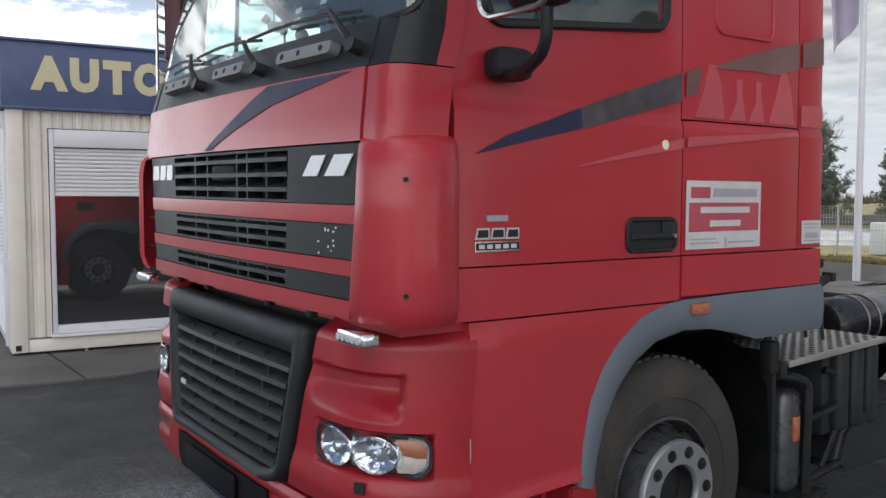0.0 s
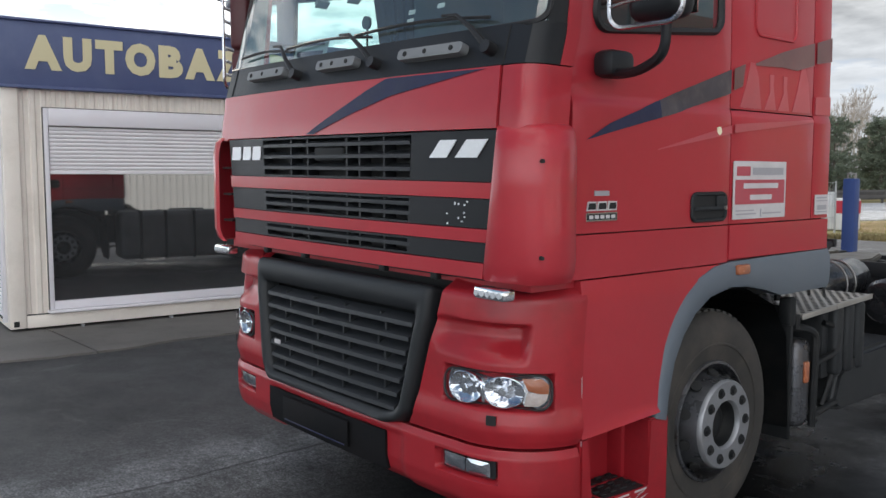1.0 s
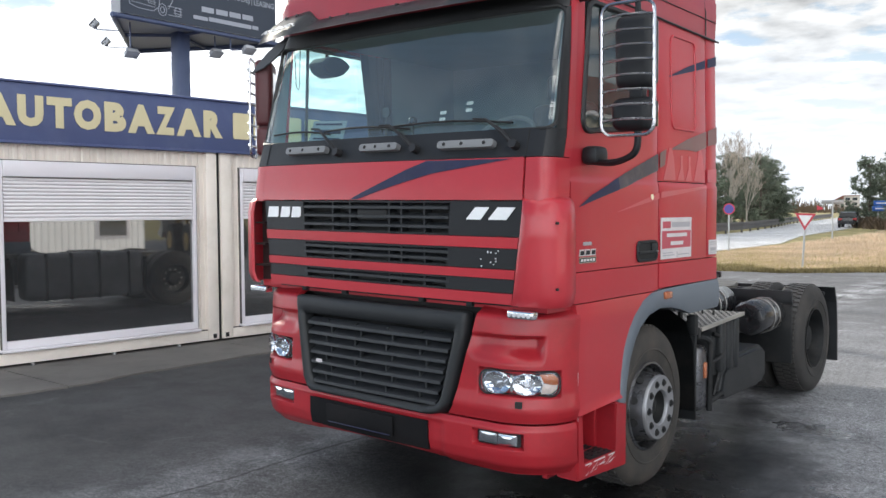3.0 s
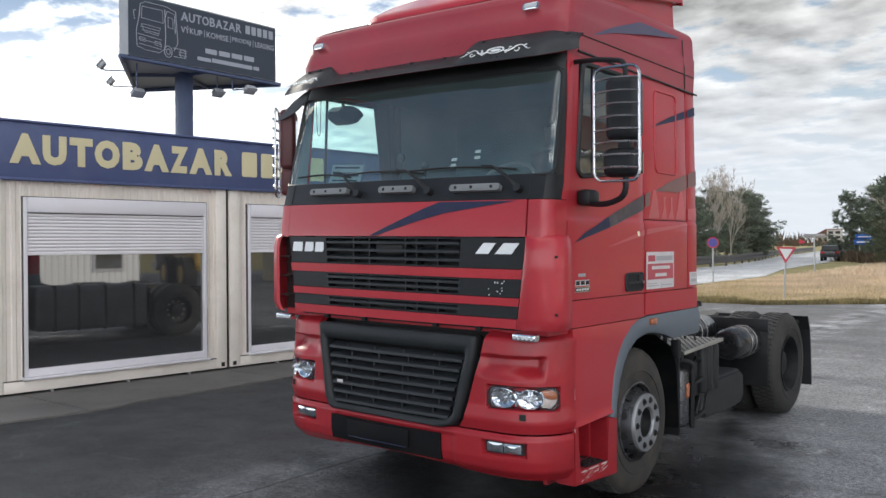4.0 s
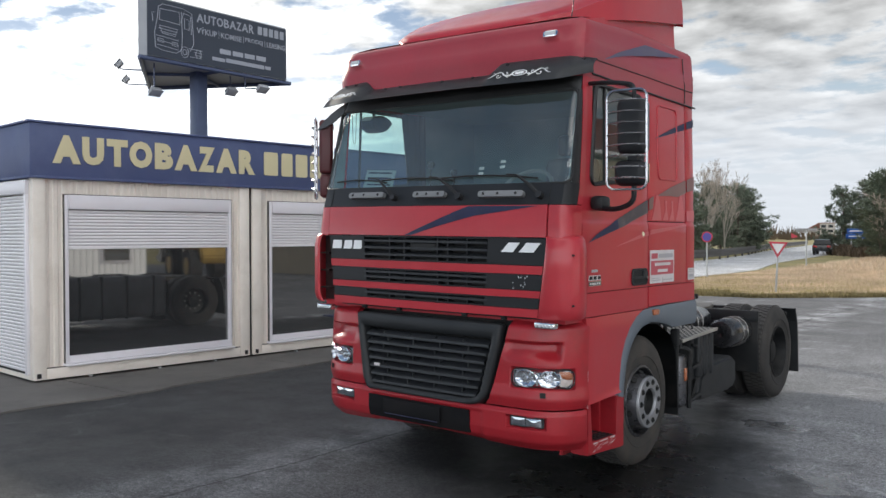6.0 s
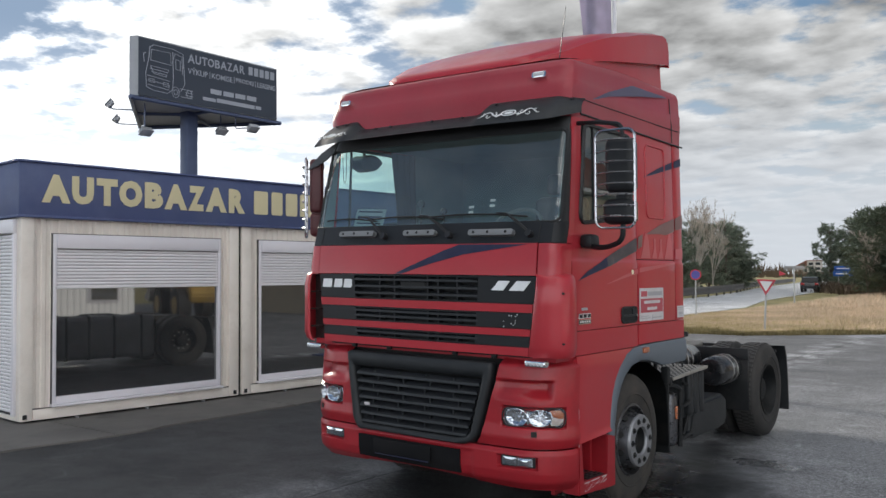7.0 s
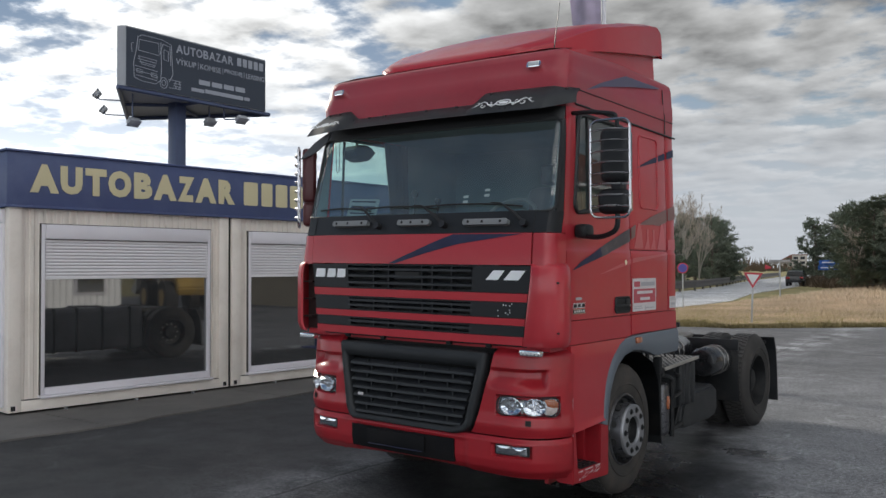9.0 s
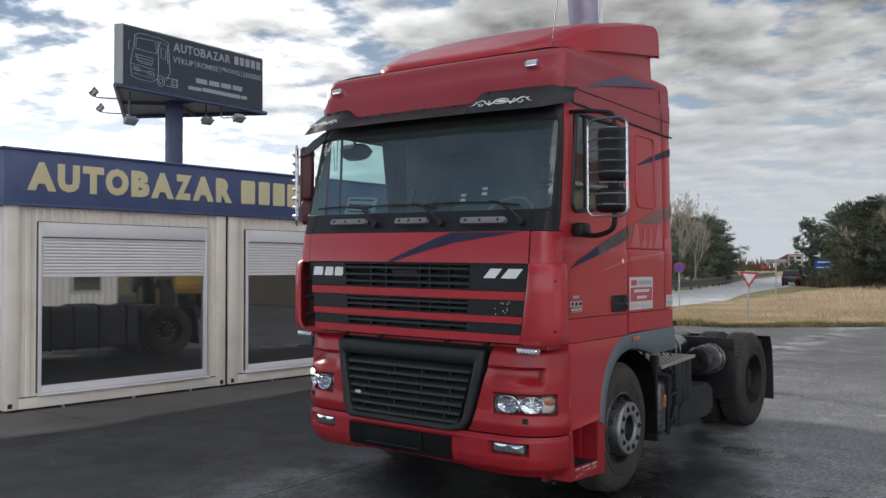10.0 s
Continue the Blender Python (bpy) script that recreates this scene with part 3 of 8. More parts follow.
# ---- ground ----
def build_ground():
    # one sheet to the horizon, finer near the yard
    xs = [-900, -400, -160, -80] + list(np.arange(-50, 31, 2.5)) + [60, 160, 400, 900]
    ys = [-900, -300, -100, -50] + list(np.arange(-30, 61, 2.5)) + [80, 110, 160, 300, 600, 1500]
    bm = bmesh.new()
    vs = [[bm.verts.new((x, y, -0.02)) for x in xs] for y in ys]
    for j in range(len(ys) - 1):
        for i in range(len(xs) - 1):
            bm.faces.new((vs[j][i], vs[j][i + 1], vs[j + 1][i + 1], vs[j + 1][i]))
    solo("ground", bm, SOIL, "dry winter grass and soil reaching the horizon", "ground", "structure")

    # the yard: asphalt with a ragged far edge along the verge
    bm = bmesh.new()
    far = [(-60, 19.5), (-30, 20.2), (-14, 20.4), (-9, 20.7), (-6.2, 20.95), (-4.2, 21.4), (-2.1, 22.8), (-0.5, 24.5), (3, 28), (12, 35), (40, 52)]
    edge = []
    rnd = random.Random(4)
    for (x0, y0), (x1, y1) in zip(far, far[1:]):
        n = max(2, int((x1 - x0) / 0.6))
        for k in range(n):
            t = k / n
            edge.append((x0 + (x1 - x0) * t, y0 + (y1 - y0) * t + rnd.uniform(-0.10, 0.10)))
    edge.append(far[-1])
    top = [bm.verts.new((x, y, 0.0)) for x, y in edge]
    low = [bm.verts.new((x, -45, 0.0)) for x, y in edge]
    skirt = [bm.verts.new((x, y + 0.05, -0.03)) for x, y in edge]
    for i in range(len(edge) - 1):
        bm.faces.new((low[i], low[i + 1], top[i + 1], top[i]))
        bm.faces.new((top[i], top[i + 1], skirt[i + 1], skirt[i]))
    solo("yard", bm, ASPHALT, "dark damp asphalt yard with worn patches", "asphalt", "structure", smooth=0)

    # strip of old concrete in front of the office
    bm = bmesh.new()
    rnd = random.Random(9)
    cells = [-9.0, -5.4, -2.2, 0.55, 3.4, 6.6, 10.0]
    for y0, y1 in zip(cells, cells[1:]):
        n = 14
        e = [(-5.02 + 0.16 * noise.noise((0, (y0 + (y1 - y0) * k / n) * 0.8, 3)) + rnd.uniform(-0.025, 0.025), y0 + 0.012 + (y1 - y0 - 0.024) * k / n) for k in range(n + 1)]
        poly = [(-9.5, e[0][1])] + e + [(-9.5, e[-1][1])]
        prism(bm, poly, lambda u, v, d: (u, v, d), -0.02, 0.022)
    solo("concrete_strip", bm, CONCRETE, "weathered concrete strip with cracked joints beside the office", "pavement", "structure", smooth=20)

    # the through road beyond the verge
    bm = bmesh.new()
    near = [(-60, 26.5), (-30, 27.5), (-14.5, 29.0), (-11.0, 32.0), (-11.0, 37), (-11.4, 43.0), (-14.3, 56), (-19.7, 98), (-40, 240), (-100, 620)]
    farr = [(-60, 38), (-40, 41), (-26, 46), (-21.6, 50), (-20.3, 54), (-21.0, 62), (-24.0, 78), (-29.6, 102), (-55, 235), (-140, 640)]
    a = [bm.verts.new((x, y, 0.012)) for x, y in near]
    b = [bm.verts.new((x, y, 0.012)) for x, y in farr]
    c = [bm.verts.new((x, y, -0.03)) for x, y in near]
    for i in range(len(near) - 1):
        bm.faces.new((a[i], a[i + 1], b[i + 1], b[i]))
        bm.faces.new((c[i], c[i + 1], a[i + 1], a[i]))
    solo("road", bm, ROAD, "pale grey asphalt road that bends away", "road", "structure", smooth=0)


build_ground()

# ---- the dealer's office: joined site containers ----
WX = -6.545  # the front wall's face before the office is turned
OFFICE = pose(-6.55, 0.60, 0, 0, 0, -5.05) @ pose(6.545, -0.58, 0)


def container(y0, y1, label, win):
    """A site container with a wide shuttered window in its front."""
    t = thing("office_container", label, "site container", (0, 0, 0), group="office containers")
    t.matrix_basis = OFFICE
    z0, z1, xb = 0.05, 2.66, -12.5
    bm = bmesh.new()  # frame: posts and rails
    for ya, yb in ((y0, y0 + 0.17), (y1 - 0.17, y1)):
        box(bm, (WX - 0.12, ya, z0), (WX + 0.012, yb, z1), 0.015)
        box(bm, (xb, ya, z0), (xb + 0.15, yb, z1), 0.015)
    box(bm, (WX - 0.12, y0 + 0.17, z0), (WX + 0.006, y1 - 0.17, z0 + 0.14), 0.012)
    for ya, yb in ((y0, y0 + 0.12), (y1 - 0.12, y1)):
        box(bm, (xb, ya, z0 + 0.002), (WX - 0.12, yb, z0 + 0.14), 0.01)
    part("frame", bm, CREAM, t, "cream steel frame")
    bm = bmesh.new()  # ribbed infill round the window
    wa, wb, za, zb = win

    def ribs(ya, yb, zlo, zhi):
        n = max(1, round((yb - ya) / 0.10))
        w = (yb - ya) / n
        pts = []
        for k in range(n):
            u = ya + k * w
            pts += [(u, 0.0), (u + w * 0.38, 0.0), (u + w * 0.5, -0.016), (u + w * 0.88, -0.016)]
        pts.append((yb, 0.0))
        lo = [bm.verts.new((WX - 0.035 + d, u, zlo)) for u, d in pts]
        hi = [bm.verts.new((WX - 0.035 + d, u, zhi)) for u, d in pts]
        for i in range(len(pts) - 1):
            bm.faces.new((lo[i], lo[i + 1], hi[i + 1], hi[i]))
    ribs(y0 + 0.17, wa, z0 + 0.14, z1)
    ribs(wb, y1 - 0.17, z0 + 0.14, z1)
    ribs(wa, wb, zb, z1)
    ribs(wa, wb, z0 + 0.14, za)
    part("ribbed_wall", bm, CREAM, t, smooth=0)
    bm = bmesh.new()
    box(bm, (xb + 0.02, y0 + 0.03, z0 + 0.1), (WX - 0.09, y1 - 0.03, z1 - 0.02))
    part("body", bm, CREAM, t, "cream sheet-steel body")
    for ya in (y0 + 0.02, y1 - 0.12):  # corner castings
        bm = bmesh.new()
        box(bm, (WX - 0.06, ya + 0.02, z0 + 0.025), (WX + 0.018, ya + 0.075, z0 + 0.085))
        part("corner_slot", bm, DARK, t, "black slot of the corner casting")
    # window: frame, shutter box, slats, pane, sill
    bm = bmesh.new()
    f, fx = 0.048, WX + 0.022
    box(bm, (WX - 0.05, wa + f, za), (fx + 0.004, wb - f, za + 0.09), 0.008)
    w = part("window", bm, FRAME_WHITE, t, "wide white window with half-lowered roller shutter")
    for ya in (wa, wb - f):
        bm = bmesh.new()
        box(bm, (WX - 0.05, ya, za), (fx, ya + f, zb), 0.008)
        part("stile", bm, FRAME_WHITE, w)
    bm = bmesh.new()
    box(bm, (WX - 0.05, wa - 0.02, za - 0.035), (fx + 0.05, wb + 0.02, za - 0.003), 0.008)
    part("window_sill", bm, FRAME_WHITE, w)
    bm = bmesh.new()
    box(bm, (WX - 0.05, wa + f, zb - 0.19), (fx + 0.018, wb - f, zb), 0.015)
    part("shutter_box", bm, FRAME_WHITE, w)
    n, zs0, zs1 = 11, 1.77, zb - 0.195
    h = (zs1 - zs0) / n
    bm = bmesh.new()
    pts = []
    for q in range(5):
        a = math.pi * q / 4
        pts.append((0.004 + 0.008 * math.sin(a), h * 0.06 + h * 0.88 * q / 4))
    prism(bm, [(-0.006, h * 0.02)] + pts + [(-0.006, h * 0.98)], lambda u, v, d: (u, d, v), wa + f + 0.006, wb - f - 0.006)
    me = finish("slat", bm, SHUTTER)
    for k in range(n):
        s = new("slat", me)
        s.parent = w
        s.matrix_basis = pose(WX + 0.002, 0, zs0 + k * h)
    bm = bmesh.new()
    box(bm, (WX - 0.012, wa + f + 0.004, zs0 - 0.045), (WX + 0.016, wb - f - 0.004, zs0 - 0.002), 0.006)
    part("end_bar", bm, SHUTTER, w)
    # dirty seals along the frame's outer edge and under the shutter box
    for a, b in (((WX - 0.03, wa - 0.009, za), (WX + 0.010, wa - 0.001, zb)), ((WX - 0.03, wb + 0.001, za), (WX + 0.010, wb + 0.009, zb)),
                 ((WX - 0.03, wa - 0.009, zb + 0.001), (WX + 0.012, wb + 0.009, zb + 0.010)), ((WX - 0.02, wa + f, zb - 0.199), (fx + 0.004, wb - f, zb - 0.192))):
        bm = bmesh.new()
        box(bm, a, b)
        part("seal", bm, GRIMY_SEAL, w, "thin grimy seal", smooth=0)
    bm = bmesh.new()  # open joint between the wall and the bottom rail
    box(bm, (WX - 0.03, y0 + 0.175, z0 + 0.139), (WX + 0.004, y1 - 0.175, z0 + 0.150))
    part("rail_joint", bm, GRIMY_SEAL, t, "dark joint above the bottom rail", smooth=0)
    bm = bmesh.new()
    box(bm, (WX - 0.04, wa + f - 0.002, za + 0.085), (WX - 0.028, wb - f + 0.002, zb - 0.2))
    part("pane", bm, PANE, w, "dark mirroring glass")
    return t


container(0.16, 3.42, "cream site container used as office, shutter half down", (0.57, 3.09, 0.235, 2.44))
container(3.475, 6.735, "cream site container joined beside the first, shutter half down", (3.785, 6.31, 0.235, 2.44))
bm = bmesh.new()
box(bm, (-12.3, 3.422, 0.06), (WX - 0.03, 3.473, 2.66))
# second box: thin dark slab standing for the shade under the containers
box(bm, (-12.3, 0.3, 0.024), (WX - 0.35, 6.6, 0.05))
solo("joint_strip", bm, DARK, "dark gap between the two containers and dark slab for the shade under them", "joint", "structure").matrix_basis = OFFICE
# small feet under the containers
rnd = random.Random(2)
for y in (0.9, 1.9, 2.8, 4.3, 5.6):
    bm = bmesh.new()
    rod(bm, (WX - 0.02, y, 0.035), (WX + 0.035, y, 0.035), 0.018, seg=10)
    solo("drain_stub", bm, GALV, "small drain stub under the container's rail", "drain", group="drain stubs").matrix_basis = OFFICE

# end wall with its own lowered shutter
t = thing("end_shutter", "white roller shutter lowered over the container's end window", "roller shutter")
t.matrix_basis = OFFICE
bm = bmesh.new()
box(bm, (-9.4, 0.105, 2.44), (WX - 0.09, 0.163, 2.62), 0.012)
part("shutter_box", bm, FRAME_WHITE, t)
bm = bmesh.new()
box(bm, (-9.4, 0.115, 0.12), (-9.33, 0.163, 2.44), 0.01)
part("guide", bm, FRAME_WHITE, t)
bm = bmesh.new()
box(bm, (WX - 0.16, 0.115, 0.12), (WX - 0.09, 0.163, 2.44), 0.01)
part("guide", bm, FRAME_WHITE, t)
bm = bmesh.new()
prism(bm, [(0.0, 0.002), (0.010, 0.012), (0.012, 0.022), (0.010, 0.034), (0.0, 0.044)], lambda u, v, d: (d, -u, v), -9.33, WX - 0.16)
me = finish("slat", bm, SHUTTER)
for k in range(50):
    s = new("slat", me)
    s.parent = t
    s.matrix_basis = pose(0, 0.15, 0.15 + k * 0.0455)
bm = bmesh.new()
box(bm, (-9.32, 0.152, 0.12), (WX - 0.17, 0.162, 2.43))
part("backing", bm, DARK, t)

# blue fascia with the letters
t = thing("fascia_sign", "blue sheet fascia with large cream block letters above the office", "sign")
t.matrix_basis = OFFICE
bm = bmesh.new()
box(bm, (-12.6, 0.12, 2.665), (-6.50, 6.9, 3.35), 0.012)
part("fascia_panel", bm, BLUE, t)
bm = bmesh.new()
box(bm, (-12.65, 0.09, 3.345), (-6.47, 6.93, 3.375), 0.008)
box(bm, (-12.63, 0.105, 2.64), (-6.485, 6.915, 2.672), 0.006)
part("edge_trim", bm, BLUE, t)
SX = -6.498
x_at = 0.40
for ch, w, gap in (("A", 0.395, 0.01), ("U", 0.315, 0.03), ("T", 0.315, 0.015), ("O", 0.36, 0.03), ("B", 0.30, 0.012), ("A", 0.385, 0.01), ("Z", 0.29, 0.01), ("A", 0.385, 0.03), ("R", 0.31, 0.0)):
    letters("letter", ch, t, LETTER, pose(SX, x_at, 2.842, 90, 0, 90), w * 0.97 - 0.012, 0.368, 0.012, bold=0.065, label="cream capital letter")
    x_at += (w + gap) * 0.97
for k, (u, w) in enumerate(((3.665, 0.26), (4.00, 0.21), (4.28, 0.23), (4.57, 0.26), (4.90, 0.29))):
    bm = bmesh.new()
    prism(bm, rounded(u, 2.845, u + w, 3.21, 0.03), lambda a, b, d: (d, a, b), SX, SX + 0.012)
    part("letter_block", bm, LETTER, t, "cream block in a letter's place")

# three-sided billboard on its post
t = thing("billboard", "slate-grey three-sided billboard on a blue post behind the office", "billboard")
A, B, C = Vector((-12.05, 5.2)), Vector((-12.05, 9.56)), Vector((-15.45, 7.69))
ZB, ZT = 5.75, 7.06


def chamfered(tri, k):
    out = []
    for i in range(3):
        p, q, r = tri[i - 1], tri[i], tri[(i + 1) % 3]
        out += [q + (p - q).normalized() * k, q + (r - q).normalized() * k]
    return out


ring = chamfered([A, B, C], 0.22)
bm = bmesh.new()
prism(bm, [(p.x, p.y) for p in ring], lambda u, v, d: (u, v, d), ZB + 0.02, ZT)
part("board", bm, BOARD_EDGE, t, "grey sheet-metal casing", smooth=0)
bm = bmesh.new()
prism(bm, rounded(5.43, ZB + 0.03, 9.33, ZT - 0.03, 0.01), lambda a, b, d: (d, a, b), -12.05, -12.035)
part("front_panel", bm, BOARD, t, "dark slate printed panel", smooth=0)
bm = bmesh.new()  # underside frame
for p, q in ((A, B), (B, C), (C, A)):
    p, q = p.lerp((A + B + C) / 3, 0.03), q.lerp((A + B + C) / 3, 0.03)
    rod(bm, (p.x, p.y, ZB - 0.03), (q.x, q.y, ZB - 0.03), 0.05, seg=6)
    m2 = (p + q) / 2
    rod(bm, (m2.x, m2.y, ZB - 0.03), (-12.87, 7.34, ZB - 0.03), 0.04, seg=6)
part("frame", bm, POST_BLUE, t)
bm = bmesh.new()
box(bm, (-13.02, 7.18, 0), (-12.72, 7.485, ZB + 0.1), 0.03)
part("post", bm, POST_BLUE, t)
BX = -12.034
x_at = 6.68
for ch, w, gap in (("A", 0.395, 0.01), ("U", 0.315, 0.03), ("T", 0.315, 0.015), ("O", 0.36, 0.03), ("B", 0.30, 0.012), ("A", 0.385, 0.01), ("Z", 0.29, 0.01), ("A", 0.385, 0.03), ("R", 0.31, 0.0)):
    letters("letter", ch, t, BOARD_PRINT, pose(BX, x_at, 6.715 + (x_at - 6.68) * 0.016, 90, 0, 90), w * 0.512 - 0.01, 0.195, 0.006, bold=0.02, label="pale capital letter")
    x_at += (w + gap) * 0.512
for k in range(5):
    bm = bmesh.new()
    u = 8.43 + k * 0.172
    prism(bm, rounded(u, 6.75, u + 0.125, 6.945, 0.01), lambda a, b, d: (d, a, b), BX, BX + 0.006)
    part("letter_block", bm, BOARD_PRINT, t)
for word, f0, f1 in (("VÝKUP", 0.0, 0.212), ("|", 0.232, 0.236), ("KOMISE", 0.256, 0.485), ("|", 0.504, 0.508), ("PRODEJ", 0.526, 0.731), ("|", 0.754, 0.758), ("LEASING", 0.780, 1.0)):
    letters("word", word, t, BOARD_PRINT, pose(BX, 6.68 + 2.60 * f0, 6.46 + 0.04 * f0 - (0.02 if word == "|" else 0), 90, 0, 90), 2.60 * (f1 - f0), 0.165 if word in ("VÝKUP", "|") else 0.125, 0.006, bold=0.008, label="pale capital letters")
for u0, u1, z, h in ((7.31, 7.62, 6.11, 0.11), (7.68, 7.98, 6.115, 0.11), (8.03, 8.33, 6.12, 0.11), (8.38, 8.67, 6.125, 0.11), (7.10, 7.46, 5.925, 0.08), (7.49, 8.62, 5.935, 0.09), (8.65, 8.82, 5.945, 0.08)):
    bm = bmesh.new()
    prism(bm, rounded(u0, z, u1, z + h, 0.01), lambda a, b, d: (d, a, b), BX, BX + 0.006)
    part("print_bar", bm, BOARD_PRINT, t, "pale bar of small print")
# line drawing of a lorry on the board
bm = bmesh.new()


def stroke(pts, r=0.008):
    pipe(bm, [(BX + 0.004, u, z) for u, z in pts], r, 5)


cabo = [(5.62, 5.98), (5.60, 6.30), (5.66, 6.55), (5.70, 6.86), (5.80, 6.93), (6.30, 6.93), (6.55, 6.86), (6.60, 6.20), (6.50, 6.02)]
stroke(cabo)
stroke([(5.72, 6.58), (5.74, 6.82), (6.22, 6.83), (6.24, 6.56), (5.72, 6.58)])
stroke([(5.72, 6.46), (6.18, 6.44), (6.12, 6.28), (5.80, 6.30), (5.72, 6.46)])
stroke([(5.64, 6.24), (6.20, 6.20)])
stroke([(5.66, 6.14), (6.20, 6.10), (6.18, 6.00), (5.66, 6.04)])
stroke([(5.62, 5.98), (5.80, 5.93), (6.15, 5.92), (6.25, 6.0)])
stroke([(6.28, 6.86), (6.30, 6.30), (6.28, 6.0)])
stroke([(6.36, 6.50), (6.36, 6.72), (6.48, 6.70), (6.48, 6.48), (6.36, 6.50)])
for u, z, r in ((6.36, 5.98, 0.12), (6.36, 5.98, 0.06), (6.72, 5.99, 0.09)):
    stroke([(u + r * 0.8 * math.cos(a * math.tau / 16), z + r * math.sin(a * math.tau / 16)) for a in range(17)])
stroke([(6.48, 6.08), (6.78, 6.08), (6.80, 5.90), (6.50, 5.90)])
stroke([(5.68, 6.62), (5.70, 6.88)]); stroke([(6.26, 6.60), (6.34, 6.84), (6.52, 6.80)])
stroke([(5.70, 6.40), (6.16, 6.38)]); stroke([(5.74, 6.34), (6.14, 6.32)]); stroke([(5.68, 6.18), (5.82, 6.17), (5.82, 6.10), (5.68, 6.11), (5.68, 6.18)])
stroke([(6.04, 6.15), (6.18, 6.14), (6.18, 6.06), (6.04, 6.07), (6.04, 6.15)]); stroke([(5.56, 6.52), (5.54, 6.70), (5.60, 6.72)]); stroke([(6.52, 6.78), (6.54, 6.40)])
for dz in (0.0, 0.06, 0.12):
    stroke([(6.62, 5.96 + dz), (6.82, 5.95 + dz)], 0.008)
part("lorry_drawing", bm, BOARD_PRINT, t, "pale line drawing of a lorry")


def floodlight(run, aim, turn):
    """A small lamp at the end of a bent arm."""
    bm = bmesh.new()
    pipe(bm, arc_path(run, 0.06), 0.016, 6)
    f = part("lamp_arm", bm, POST_BLUE, t)
    bm = bmesh.new()
    box(bm, (-0.13, -0.05, -0.09), (0.13, 0.05, 0.09), 0.02)
    box(bm, (-0.15, -0.07, -0.105), (0.15, -0.05, 0.105), 0.008)
    h = part("floodlight", bm, BOARD_EDGE, f, "small grey floodlight")
    h.matrix_basis = pose(*run[-1], aim, 0, turn)


for x, y, z, fx in ((-12.6, 5.98, 5.05, -12.6), (-12.5, 7.99, 5.31, -12.5), (-11.6, 8.19, 5.38, -12.2)):
    floodlight([(fx, y - 0.02, ZB), (fx, y - 0.02, z + (0.16 if fx == x else 0.05)), (x, y, z + (0.08 if fx == x else 0.0))], 55, 90)
for x, y in ((-13.65, 6.37), (-15.3, 7.57)):
    floodlight([(x + 0.1, y + 0.14, ZB + 0.03), (x - 0.29, y - 0.40, ZB + 0.03), (x - 0.30, y - 0.42, ZB + 0.14)], -40, -36)

# ---- yellow house across the yard (mirrored in the cab's window and paint) ----
t = thing("yellow_house", "ochre rendered house with a red tiled roof across the yard", "house", (17.5, 25.0, 0), 0)
bm = bmesh.new(); box(bm, (-5, -4.5, 0), (5, 4.5, 5.1)); part("wall", bm, HOUSE_WALL, t, smooth=0)
bm = bmesh.new(); box(bm, (-5.35, -5.4, 5.1), (5.35, 5.4, 5.24), 0.02); part("eave", bm, FRAME_WHITE, t, "white eave board")
bm = bmesh.new()
prism(bm, [(-5.4, 5.24), (5.4, 5.24), (0.0, 8.2)], lambda u, v, d: (u, d, v), -5.4, 5.4)
part("roof", bm, HOUSE_ROOF, t, "red tiled roof", smooth=0)
for y in (-3.2, 0.2, 2.6):
    bm = bmesh.new(); box(bm, (-5.05, y, 1.0), (-4.95, y + 1.1, 2.3), 0.01); w = part("window", bm, FRAME_WHITE, t)
    bm = bmesh.new(); box(bm, (-5.065, y + 0.1, 1.1), (-5.052, y + 1.0, 2.2)); part("pane", bm, CAR_GLASS, w)

# ---- white building and loader across the yard (mirrored in the panes and paint) ----
t = thing("yard_building", "white ribbed prefabricated building across the yard", "building")
bm = bmesh.new()
n = 60
pts = []
for k in range(n):
    u = -3.0 + k * 13.8 / n
    w = 13.8 / n
    pts += [(u, 0), (u + w * 0.5, 0), (u + w * 0.62, 0.03), (u + w * 0.88, 0.03)]
pts.append((10.8, 0))
lo = [bm.verts.new((14.9 + d, u, 0.1)) for u, d in pts]
hi = [bm.verts.new((14.9 + d, u, 3.1)) for u, d in pts]
for i in range(len(pts) - 1):
    bm.faces.new((lo[i], lo[i + 1], hi[i + 1], hi[i]))
box(bm, (14.95, -3.0, 0.0), (19.5, 10.8, 3.1))
part("wall", bm, BRIGHT_WALL, t, smooth=0)
bm = bmesh.new()
box(bm, (14.7, -3.2, 3.1), (19.8, 11.0, 3.35), 0.02)
part("roof", bm, ROOF_FAR, t)
for y in (-1.0, 4.2, 9.0):
    bm = bmesh.new()
    box(bm, (14.84, y, 0.9), (14.9, y + 1.2, 2.1), 0.01)
    w = part("window", bm, FRAME_WHITE, t)
    bm = bmesh.new()
    box(bm, (14.825, y + 0.1, 1.0), (14.838, y + 1.1, 2.0))
    part("pane", bm, PANE, w)


